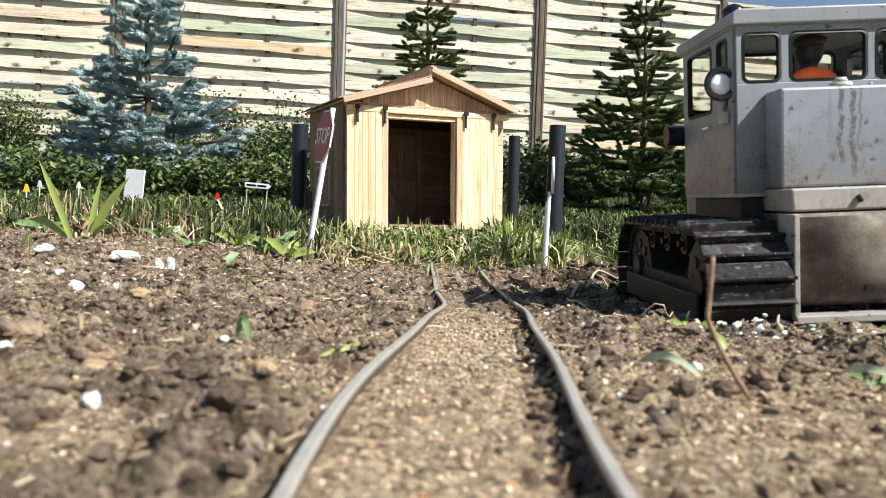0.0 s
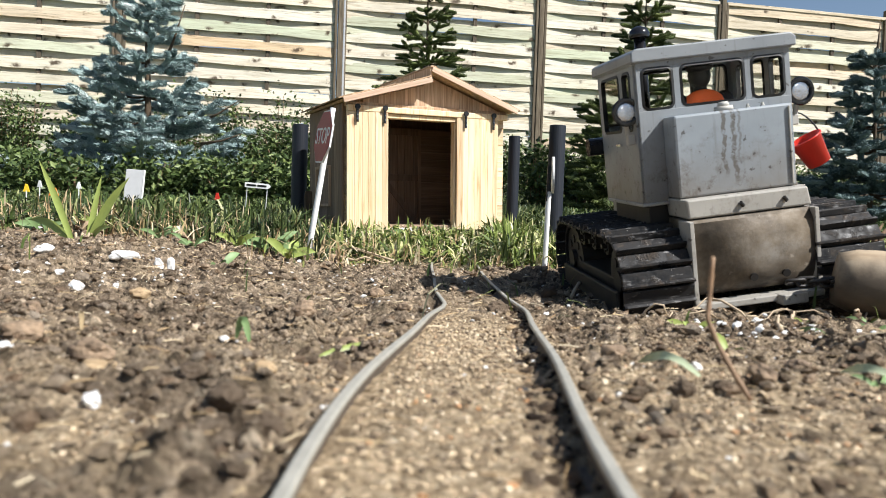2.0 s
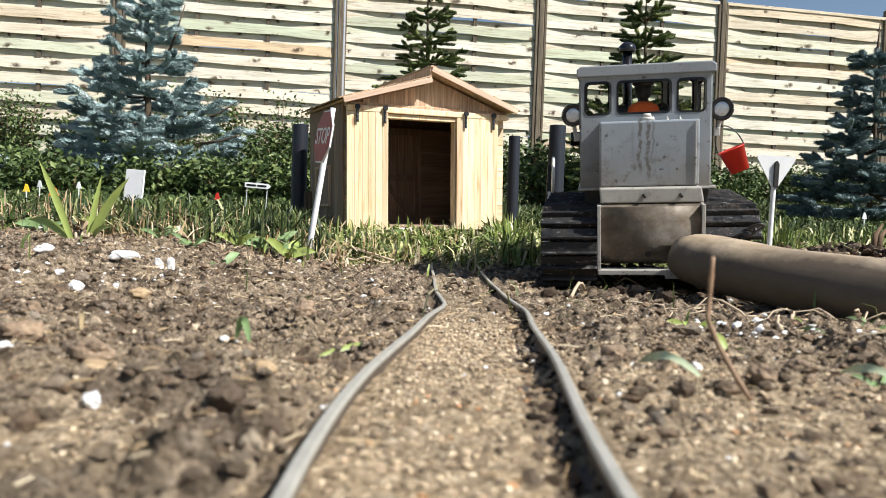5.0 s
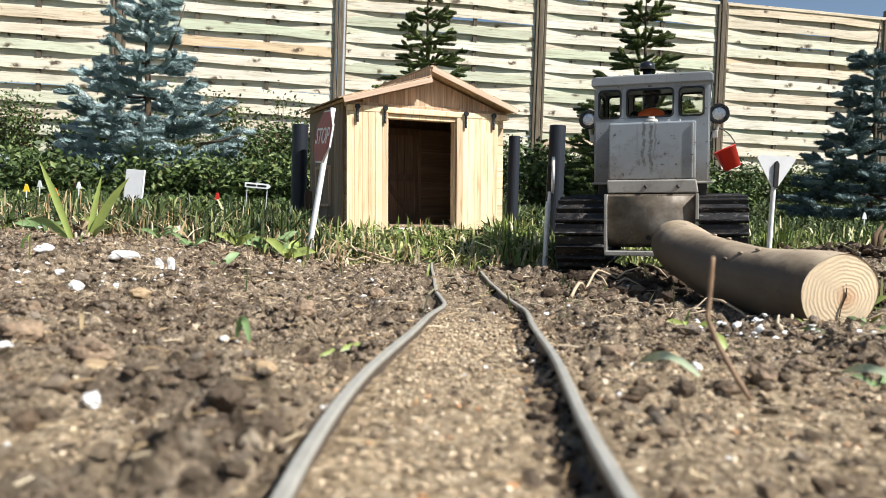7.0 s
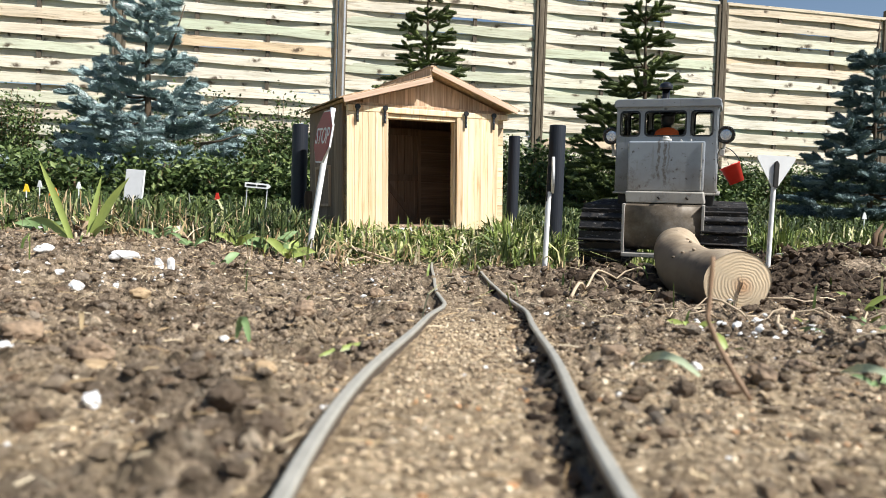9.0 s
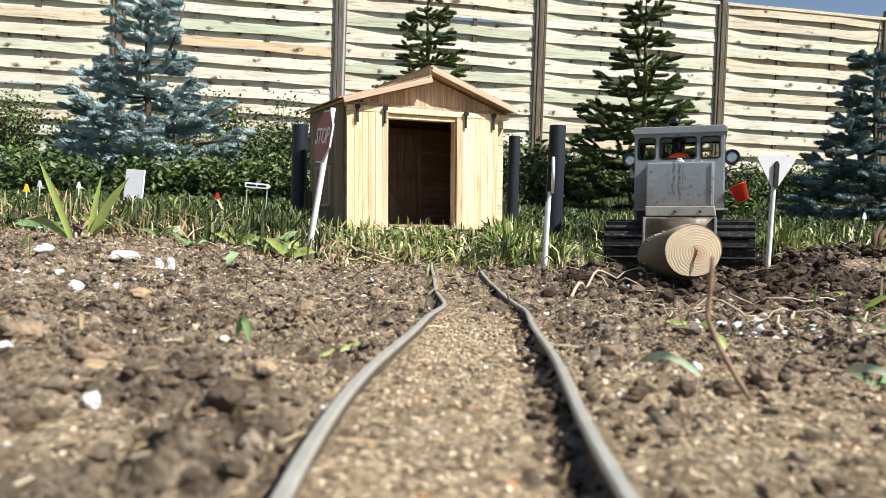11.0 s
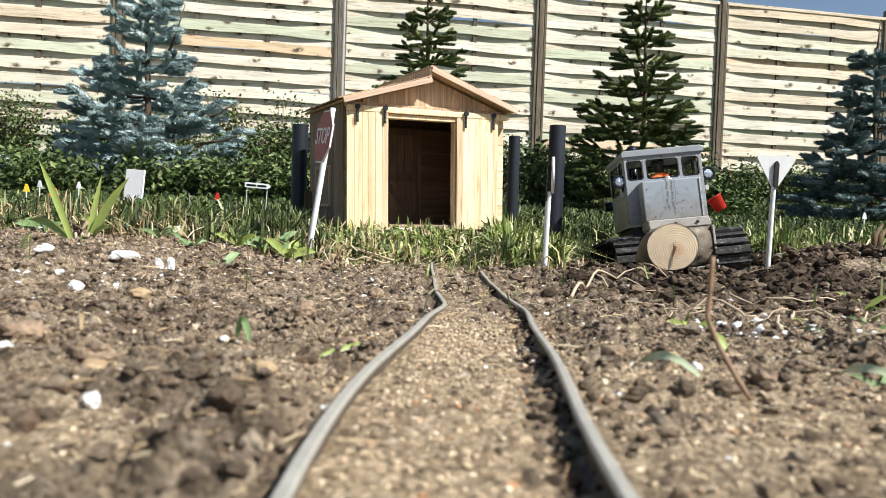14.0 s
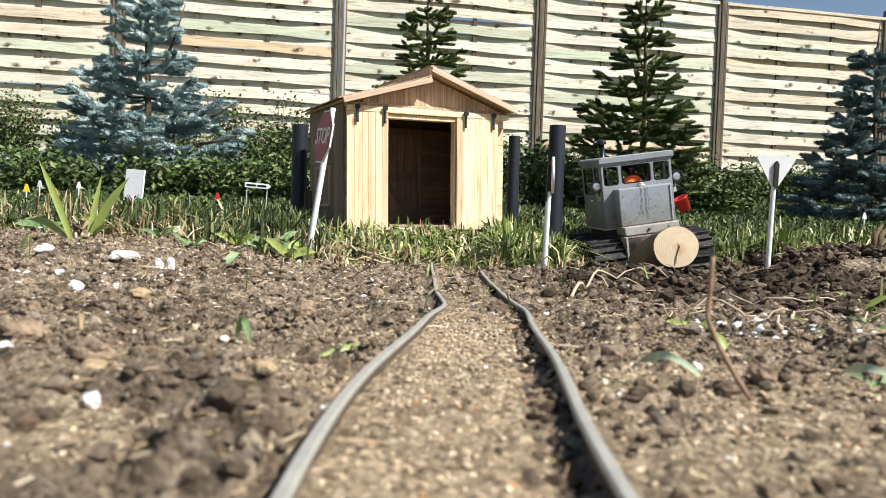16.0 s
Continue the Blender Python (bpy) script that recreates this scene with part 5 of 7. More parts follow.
def build_small_signs():
    # leaning pale board by the spruce
    x, y, z = -1.068, 2.62, float(land(-1.068, 2.62)) - 0.012
    th = thing("board", pose(x, y, z - 0.01, -6, 3, 8), "plain pale grey board standing in the grass", "board")
    part("panel", box(bmesh.new(), (0, 0, 0.075), (0.058, 0.006, 0.125), 0.002), M["grey_board"], th)
    part("edge", box(bmesh.new(), (0.0315, 0, 0.075), (0.005, 0.009, 0.128), 0.001), M["white"], th, "white edge strip")
    # arrow-shaped sign with unreadable lettering
    x, y = -0.515, 2.10
    z = float(land(x, y)) - 0.020
    th = thing("arrow_sign", pose(x, y, z, 0, 3, 5), "small white arrow-shaped sign on two thin legs", "sign")
    part("plate", prism(bmesh.new(), [(-0.036, 0.086), (0.027, 0.086), (0.034, 0.093), (0.027, 0.100), (-0.036, 0.100)], -0.0015, 0.0015), M["white"], th)
    for u0, u1 in ((-0.031, -0.006), (-0.002, 0.022)):
        part("bar", box(bmesh.new(), ((u0 + u1) / 2, -0.0018, 0.093), (u1 - u0, 0.001, 0.005)), M["iron"], th, "dark unreadable lettering")
    for u in (-0.030, 0.024):
        part("leg", rod(bmesh.new(), (u, 0.002, -0.01), (u, 0.002, 0.088), 0.0014, n=8), M["grey_board"], th)
    # little plant markers
    for x, y, mat, h, col in ((-1.17, 2.30, "sign_orange", 0.026, "orange"), (-1.285, 2.36, "yellow", 0.034, "yellow"), (-1.45, 2.75, "white", 0.045, "white"), (-1.31, 2.75, "white", 0.045, "white"), (-0.725, 2.45, "red_plastic", 0.026, "red"), (1.53, 2.80, "white", 0.045, "white")):
        z = float(land(x, y))
        th = thing("plant_marker", pose(x, y, z, 0, 0, 10 * math.sin(x * 9)), "tiny %s plastic plant marker in the grass" % col, "plant marker", "plant markers in the lawn")
        part("stake", rod(bmesh.new(), (0, 0, -0.02), (0, 0, h), 0.002, n=8), M["white"], th)
        w = 0.010 if mat != "sign_orange" else 0.015
        part("flag", prism(bmesh.new(), [(-w, h - 0.004), (w, h - 0.004), (0.35 * w, h + 0.020), (-0.35 * w, h + 0.020)], -0.0016, 0.0016, 0.0006), M[mat], th)
    # block of wood at the side of the shed
    x, y = -0.262, 1.52
    tagged(new("wood_block", mesh_from(box(bmesh.new(), (x, y, gz(x, y) + 0.030), (0.030, 0.022, 0.075), 0.003, Matrix.Rotation(0.2, 4, "Z")), "wood_block", M["stump"])), "short brown offcut of timber standing by the shed", "wood block")


build_small_signs()


# ---- spruces ----
def shoots_mesh(name, shoots, needle, width, per_m, material, seed):
    """Needles set all round each shoot (start, end), swept towards its tip, on a short needled core."""
    rng = np.random.default_rng(seed)
    P, Q = np.array([s[0] for s in shoots]), np.array([s[1] for s in shoots])
    ln = np.linalg.norm(Q - P, axis=1)
    idx = np.repeat(np.arange(len(P)), np.maximum(8, (ln * per_m).astype(int)))
    u = rng.random(len(idx)) ** 0.9
    d = (Q - P)[idx] / ln[idx, None]
    base = P[idx] + (Q - P)[idx] * u[:, None]
    r = rng.normal(size=(len(idx), 3))
    r[:, 2] += 0.35
    r -= (r * d).sum(1)[:, None] * d
    r /= np.linalg.norm(r, axis=1)[:, None]
    blunt = 1 - 0.35 * np.clip((u - 0.8) / 0.2, 0, 1)
    tip = base + (r * (0.80 * blunt)[:, None] + d * 0.60) * (needle * rng.uniform(0.75, 1.1, len(idx)))[:, None]
    s = np.cross(tip - base, rng.normal(size=(len(idx), 3)))
    s *= (width / 2) / np.linalg.norm(s, axis=1)[:, None]
    V = np.stack([base - s, base + s, tip], 1).reshape(-1, 3)
    F = np.arange(len(V)).reshape(-1, 3).tolist()
    # the thick of the needles, as a rough spindle round each shoot
    D = (Q - P) / ln[:, None]
    A = np.cross(D, np.array([0.31, 0.17, 0.93]))
    A /= np.linalg.norm(A, axis=1)[:, None]
    B = np.cross(D, A)
    k, rings = 7, ((0.0, 0.30), (0.25, 0.52), (0.65, 0.56), (0.92, 0.42), (1.12, 0.06))
    W = []
    for u1, rad in rings:
        for q in range(k):
            w = 2 * math.pi * q / k + u1
            R = needle * rad * rng.uniform(0.65, 1.30, len(P))[:, None]
            W.append(P + (Q - P) * u1 + (A * math.cos(w) + B * math.sin(w)) * R)
    W = np.stack(W, 1)
    o = len(V) + np.arange(len(P))[:, None] * (k * len(rings))
    for i in range(len(rings) - 1):
        for q in range(k):
            F += (o + [[i * k + q, i * k + (q + 1) % k, (i + 1) * k + (q + 1) % k, (i + 1) * k + q]]).tolist()
    return mesh_of(name, np.vstack([V, W.reshape(-1, 3)]), F, material)


def build_spruce(x, y, height, radius, needle_mat, label, seed, low=0.07, gap=0.10, needle=0.024, spread=0.055, shoot=(0.07, 0.13), per_m=2600, width=0.0046, whorl=7, taper=1.2, droop=0.20, bare=()):
    """Trunk, separate whorls of limbs and flat sprays of bottle-brush shoots along each."""
    rng = random.Random(seed)
    z0 = float(land(x, y)) - 0.02
    th = thing("spruce", pose(x, y, z0), label, "spruce tree")
    wood_v, wood_f = sweep([(0.01 * math.sin(5 * q), 0.01 * math.cos(4 * q) - 0.01, height * q) for q in np.linspace(0, 1, 9)], [0.017 * (1 - 0.9 * q) * height for q in np.linspace(0, 1, 9)], 9)
    shoots = [((0, 0, height * 0.93), (0.0, 0, height * 1.0))]

    def limb(pts, r):
        v, fc = sweep(pts, [r * (1 - 0.8 * q) for q in np.linspace(0, 1, len(pts))], 5)
        o = len(wood_v)
        wood_v.extend(v)
        wood_f.extend([tuple(o + i for i in q) for q in fc])

    z = height * low
    while z < height * 0.96:
        f = z / height
        n = max(4, int(whorl * (1 - 0.35 * f)))
        a0 = rng.random() * 6.28
        for k in range(n):
            a = a0 + 6.283 * k / n + rng.uniform(-0.28, 0.28)
            L = radius * (1 - f) ** taper * rng.uniform(0.62, 1.15) + 0.06
            up = 0.06 + 0.75 * f ** 1.6 + rng.uniform(-0.10, 0.14)
            out, side = Vector((math.cos(a), math.sin(a), 0)), Vector((-math.sin(a), math.cos(a), 0))
            zz = z + rng.uniform(-0.18, 0.18) * gap * height
            line = lambda q: Vector((0, 0, zz)) + out * (L * q) + Vector((0, 0, L * (up * q - droop * (1 - f) * math.sin(math.pi * min(q * 1.15, 1.0)) + 0.10 * q * q)))
            pts = [line(q) for q in np.linspace(0, 1, 6)]
            limb(pts, 0.011 * (0.35 + L))
            shoots += [(pts[i], pts[i + 1]) for i in (2, 3, 4)]
            m = max(2, int(L / spread))
            for j in range(m):
                q = 0.20 + 0.78 * (j + 0.5) / m + rng.uniform(-0.03, 0.03)
                base = line(q)
                for sg in (-1, 1):
                    l2 = min(L * (1 - q) * 0.55 + rng.uniform(*shoot) * (1 - 0.45 * f), 0.30)
                    dirn = (out * 0.80 + side * sg * rng.uniform(0.55, 0.90) + Vector((0, 0, rng.uniform(-0.10, 0.22)))).normalized()
                    shoots.append((base, base + dirn * l2))
                    if l2 > 0.13:
                        limb([base, base + dirn * l2 * 0.9], 0.004)
                        for u2 in np.arange(0.35, 0.9, 0.085 / l2):
                            for s2 in (-1, 1):
                                b2 = base + dirn * (l2 * u2)
                                d2 = (dirn * 0.8 + Vector((-dirn.y, dirn.x, 0)) * s2 * 0.75 + Vector((0, 0, rng.uniform(-0.1, 0.25)))).normalized()
                                shoots.append((b2, b2 + d2 * rng.uniform(0.5, 0.8) * shoot[0]))
                if rng.random() < 0.35:
                    shoots.append((base, base + (out * 0.7 + Vector((0, 0, 0.7)) + side * rng.uniform(-0.4, 0.4)).normalized() * shoot[0] * 0.8))
        z += height * gap * rng.uniform(0.9, 1.1)
    for p0, p1 in bare:
        limb([Vector(p0), Vector(p0).lerp(Vector(p1), 0.5) + Vector((0, 0, -0.01)), Vector(p1)], 0.010)
    part("trunk", mesh_of("trunk", wood_v, wood_f, M["bark"], True), None, th, "brown trunk with whorled limbs")
    part("crown", shoots_mesh("crown", [(tuple(p), tuple(q)) for p, q in shoots], needle, width, per_m, needle_mat, seed), None, th, "dense needled shoots")
    return th


build_spruce(-1.60, 4.10, 1.46, 0.60, M["blue_needle"], "bushy blue spruce with silvery needles beside the fence", 11, gap=0.098, needle=0.028, spread=0.085, shoot=(0.06, 0.11), per_m=3400, width=0.0048, whorl=9, taper=1.7, droop=0.22,
             bare=(((0.30, -0.1, 0.40), (0.52, -0.12, 0.52)), ((0.34, -0.15, 0.29), (0.55, -0.15, 0.35)), ((0.12, -0.05, 0.74), (0.21, -0.05, 1.02))))
build_spruce(1.02, 4.05, 1.20, 0.42, M["green_needle"], "young green spruce in front of the fence", 12, gap=0.092, needle=0.018, spread=0.065, shoot=(0.06, 0.10), per_m=3400, width=0.0044, whorl=9, taper=1.25, droop=0.32)
build_spruce(-0.13, 4.60, 1.34, 0.42, M["green_needle"], "green spruce standing behind the shed", 13, gap=0.092, needle=0.018, spread=0.065, shoot=(0.06, 0.10), per_m=3400, width=0.0044, whorl=9, taper=1.2, droop=0.25)
build_spruce(2.12, 3.85, 0.88, 0.36, M["teal_needle"], "small blue spruce with a bare leader", 14, gap=0.112, needle=0.025, spread=0.080, shoot=(0.07, 0.12), per_m=3400, width=0.0044, whorl=8, taper=1.3, droop=0.15, bare=(((0, 0, 0.80), (0.01, 0, 1.02)),))


# ---- shrubs along the foot of the fence ----
def build_shrub(x, y, w, h, seed, label):
    rng = np.random.default_rng(seed)
    z0 = float(land(x, y))
    stems_v, stems_f = [], []
    cl = []
    for k in range(11):
        a, r = rng.random() * 6.28, rng.random() * w * 0.8
        tip = np.array([r * math.cos(a), r * 0.6 * math.sin(a), h * rng.uniform(0.55, 1.05)])
        base = np.array([tip[0] * 0.35, tip[1] * 0.35, -0.02])
        v, f = sweep([tuple(base), tuple((base + tip) / 2 + rng.normal(size=3) * 0.015), tuple(tip)], [0.005, 0.004, 0.0015], 5)
        o = len(stems_v)
        stems_v += v
        stems_f += [tuple(o + i for i in q) for q in f]
        n = 150
        u = rng.random(n) ** 0.8
        cl.append(base + (tip - base) * u[:, None] + rng.normal(size=(n, 3)) * np.array([0.055, 0.055, 0.035]))
    C = np.vstack(cl)
    C = C[C[:, 2] > 0]
    n = len(C)
    d = rng.normal(size=(n, 3))
    d[:, 2] = np.abs(d[:, 2]) * 0.6
    d /= np.linalg.norm(d, axis=1)[:, None]
    s = np.cross(d, rng.normal(size=(n, 3)))
    s /= np.linalg.norm(s, axis=1)[:, None]
    L = rng.uniform(0.022, 0.042, n)[:, None]
    nr = np.cross(d, s)
    V = np.stack([C, C + d * L * 0.5 + s * L * 0.26 + nr * L * 0.05, C + d * L, C + d * L * 0.5 - s * L * 0.26 + nr * L * 0.05], 1).reshape(-1, 3)
    th = thing("shrub", pose(x, y, z0), label, "shrub", "shrubs along the fence")
    part("stem", mesh_of("stem", stems_v, stems_f, M["twig"]), None, th)
    part("foliage", mesh_of("foliage", V, np.arange(4 * n).reshape(-1, 4), M["shrub"]), None, th)


def shrub_row():
    rng = random.Random(21)
    x = -3.9
    k = 0
    while x < 4.6:
        y = 5.75 + (x + 2.7) * 0.19 + rng.uniform(-0.25, 0.15)
        tall = 0.62 if x < -1.2 else 0.44 if x < 0.6 else 0.34
        build_shrub(x, y, rng.uniform(0.20, 0.30), tall * rng.uniform(0.75, 1.15), 100 + k, "leafy green shrub at the foot of the fence")
        x += rng.uniform(0.17, 0.27)
        k += 1
    for x, y, h in ((-2.2, 4.7, 0.40), (-1.95, 4.6, 0.36), (-1.2, 4.6, 0.38), (-0.95, 4.5, 0.40), (-0.7, 4.5, 0.42), (0.55, 4.5, 0.36), (0.72, 4.3, 0.28), (1.45, 4.6, 0.26), (1.7, 4.5, 0.24), (1.35, 3.9, 0.16), (-2.15, 3.75, 0.20), (-1.92, 3.6, 0.17), (-1.72, 3.55, 0.15), (-1.42, 3.6, 0.16), (-1.20, 3.7, 0.18), (-0.98, 3.6, 0.17), (-0.80, 3.7, 0.18), (-0.62, 3.6, 0.16)):
        build_shrub(x, y, 0.22, h, 300 + k, "low dark green shrub on the lawn edge")
        k += 1


shrub_row()


# ---- grass ----
def blades(name, X, Y, H, W, material, seed, lean=0.45, label="", zoff=-0.004):
    rng = np.random.default_rng(seed)
    n = len(X)
    B = np.c_[X, Y, land(X, Y) + zoff]
    a = rng.random(n) * 6.283
    d = np.c_[np.cos(a), np.sin(a), np.zeros(n)]
    s = np.c_[-np.sin(a), np.cos(a), np.zeros(n)]
    t = rng.random(n) * 6.283
    s = np.c_[np.cos(t), np.sin(t), np.zeros(n)]
    le = (rng.random(n) ** 1.5 * lean * 2)[:, None]
    H, W = H[:, None], W[:, None]
    up = np.array([[0, 0, 1.0]])
    p1 = B + up * H * 0.5 + d * H * 0.18 * le
    p2 = B + up * H * (0.85 - 0.2 * le) + d * H * 0.55 * le
    p3 = B + up * H * (1.0 - 0.45 * le) + d * H * 1.05 * le
    V = np.stack([B - s * W / 2, B + s * W / 2, p1 - s * W / 2, p1 + s * W / 2, p2 - s * W / 3, p2 + s * W / 3, p3], 1).reshape(-1, 3)
    o = (np.arange(n) * 7)[:, None]
    fs = (o + [[0, 1, 3, 2]]).tolist() + (o + [[2, 3, 5, 4]]).tolist() + (o + [[4, 5, 6]]).tolist()
    return tagged(new(name, mesh_of(name, V, fs, material)), label, "grass", kind="stuff")


def scatter(n, x0, x1, y0, y1, seed, keep):
    rng = np.random.default_rng(seed)
    X, Y = rng.uniform(x0, x1, n), rng.uniform(y0, y1, n)
    k = rng.random(n) < keep(X, Y)
    return X[k], Y[k], rng


def shed_clear(X, Y):
    """False inside the shed's floor."""
    c, s = math.cos(radians(26.3)), math.sin(radians(26.3))
    u, v = (X + 0.1759) * c + (Y - 1.35) * s, -(X + 0.1759) * s + (Y - 1.35) * c
    return ~((u > -0.006) & (u < 0.332) & (v > -0.022) & (v < 0.21))


def build_grass():
    clump = lambda X, Y: np.clip(0.45 + 1.8 * fbm(X, Y, 9, 3, 60) + 0.9 * fbm(X, Y, 35, 2, 61), 0.05, 1)
    X, Y, r = scatter(150000, -1.3, 1.6, 1.03, 2.3, 1, lambda X, Y: clump(X, Y) * (1 - 0.35 * smooth(-X, 0.2, 0.35)) * (1 - 0.6 * (np.hypot((X - 0.27) / 0.16, (Y - 1.22) / 0.16) < 1)) * smooth(Y - turf_line(X) + 0.1 * fbm(X, Y, 20, 2, 62), -0.05, 0.07) * shed_clear(X, Y) * (0.45 + 0.55 * (np.hypot(X - 0.42, Y - 1.45) > 0.2)))
    n = len(X)
    low = (1 - 0.50 * (np.abs(X + 0.02) < 0.24) * (Y < 1.50)) * (1 - 0.50 * smooth(-X, 0.2, 0.45))
    H = r.uniform(0.012, 0.050, n) * low * (0.6 + 0.9 * np.clip(0.5 + 2 * fbm(X, Y, 7, 2, 63), 0, 1))
    W = r.uniform(0.0020, 0.0052, n)
    rear = (X + 0.10 * fbm(X, Y, 8, 2, 67) < -0.24) | (Y > 1.75)
    blades("lawn_grass", X[~rear], Y[~rear], H[~rear], W[~rear], M["grass"], 2, 1.25, "uneven green lawn grass with dry blades")
    blades("rough_lawn", X[rear], Y[rear], H[rear], W[rear], M["lawn"], 23, 1.25, "rough lawn beyond the soil, darkened as if shaded")
    X, Y, r = scatter(90000, -3.2, 3.6, 2.2, 6.4, 3, lambda X, Y: np.clip(0.5 + 1.3 * fbm(X, Y, 4, 3, 64), 0.05, 1))
    n = len(X)
    blades("far_grass", X, Y, r.uniform(0.010, 0.040, n), r.uniform(0.004, 0.008, n), M["lawn"], 4, 1.2, "lawn grass running to the fence")
    X, Y, r = scatter(3200, 0.08, 0.27, 1.10, 1.60, 7, lambda X, Y: 0.7 * (Y > 1.11 + 0.5 * smooth(X, 0.17, 0.26)) * shed_clear(X, Y))
    n = len(X)
    blades("tall_grass", X, Y, r.uniform(0.022, 0.068, n), r.uniform(0.0025, 0.0055, n), M["grass"], 8, 0.95, "taller tufts of bright grass by the shed")
    X, Y, r = scatter(2600, -0.62, -0.16, 1.02, 1.34, 9, lambda X, Y: 0.75 * (fbm(X, Y, 16, 2, 66) > -0.05))
    n = len(X)
    blades("rank_grass", X, Y, r.uniform(0.02, 0.060, n), r.uniform(0.002, 0.005, n), M["lawn"], 10, 1.2, "untidy grass with dry stalks at the soil's edge")
    X, Y, r = scatter(1500, -0.75, -0.10, 0.95, 1.26, 13, lambda X, Y: 0.75 * smooth(Y, 0.92, 1.06))
    n = len(X)
    blades("dry_stalks", X, Y, r.uniform(0.012, 0.055, n), r.uniform(0.0012, 0.0030, n), M["straw"], 14, 1.3, "dry bleached stalks along the edge of the soil")
    X, Y, r = scatter(900, -0.14, 0.25, 1.09, 1.40, 15, lambda X, Y: 0.8 * shed_clear(X, Y))
    n = len(X)
    blades("bleached_blades", X, Y, r.uniform(0.012, 0.036, n), r.uniform(0.0014, 0.0034, n), M["straw"], 16, 1.3, "bleached blades in the grass before the shed")
    X, Y, r = scatter(900, -0.17, 0.12, 1.14, 1.40, 19, lambda X, Y: 0.9 * shed_clear(X, Y))
    n = len(X)
    blades("broad_grass", X, Y, r.uniform(0.014, 0.040, n), r.uniform(0.003, 0.0055, n), M["grass"], 20, 1.5, "broad bright blades before the shed doors")
    X, Y, r = scatter(70, 0.69, 0.75, 1.60, 1.68, 17, lambda X, Y: 0.9 + 0 * X)
    n = len(X)
    blades("tall_tuft", X, Y, r.uniform(0.05, 0.12, n), r.uniform(0.003, 0.005, n), M["grass"], 18, 0.5, "tall tuft of olive grass")
    X, Y, r = scatter(5000, 0.45, 1.5, 1.60, 2.1, 21, lambda X, Y: 0.8 * clump(X, Y))
    n = len(X)
    blades("meadow_grass", X, Y, r.uniform(0.02, 0.07, n), r.uniform(0.003, 0.006, n), M["grass"], 22, 1.1, "tufted yellow-green grass behind the dug plot")
    X, Y, r = scatter(900, -0.9, 1.1, 0.45, 1.2, 5, lambda X, Y: 0.12 + 0.5 * smooth(Y, 0.85, 1.15) * (np.abs(X - 0.02) > 0.1))
    n = len(X)
    blades("stray_blades", X, Y, r.uniform(0.010, 0.035, n), r.uniform(0.0012, 0.003, n), M["grass"], 6, 1.0, "stray green blades in the soil", 0.0)


build_grass()


# ---- stones, crumbs and clods ----
def ico_template(sub=1):
    bm = bmesh.new()
    bmesh.ops.create_icosphere(bm, subdivisions=sub, radius=1.0)
    V = np.array([v.co[:] for v in bm.verts])
    F = np.array([[v.index for v in f.verts] for f in bm.faces])
    bm.free()
    return V, F


def lumps(name, X, Y, S, material, seed, label, category, flat=0.7, sink=0.30, jag=0.38, sub=1):
    rng = np.random.default_rng(seed)
    V0, F0 = ico_template(sub)
    n, k = len(X), len(V0)
    Z = ground_z(X, Y)
    q = rng.normal(size=(n, 4))
    q /= np.linalg.norm(q, axis=1)[:, None]
    w, x, y, z = q.T
    Rm = np.stack([1 - 2 * (y * y + z * z), 2 * (x * y - z * w), 2 * (x * z + y * w), 2 * (x * y + z * w), 1 - 2 * (x * x + z * z), 2 * (y * z - x * w), 2 * (x * z - y * w), 2 * (y * z + x * w), 1 - 2 * (x * x + y * y)], -1).reshape(n, 3, 3)
    shape = V0[None] * (1 + rng.uniform(-jag, jag, (n, k, 1))) * rng.uniform(0.6, 1.15, (n, 1, 3))
    P = np.einsum("nij,nkj->nki", Rm, shape) * S[:, None, None]
    P[:, :, 2] *= flat
    P += np.stack([X, Y, Z + S * (flat * 0.8 - sink)], -1)[:, None, :]
    F = (F0[None] + (np.arange(n) * k)[:, None, None]).reshape(-1, 3)
    return tagged(new(name, mesh_of(name, P.reshape(-1, 3), F, material)), label, category, kind="stuff")


def off_rails(X, Y, gap=0.0045):
    cx = np.interp(Y, TRACK_Y, TRACK_X)
    return np.abs(np.abs(X - cx) - 0.033) > gap


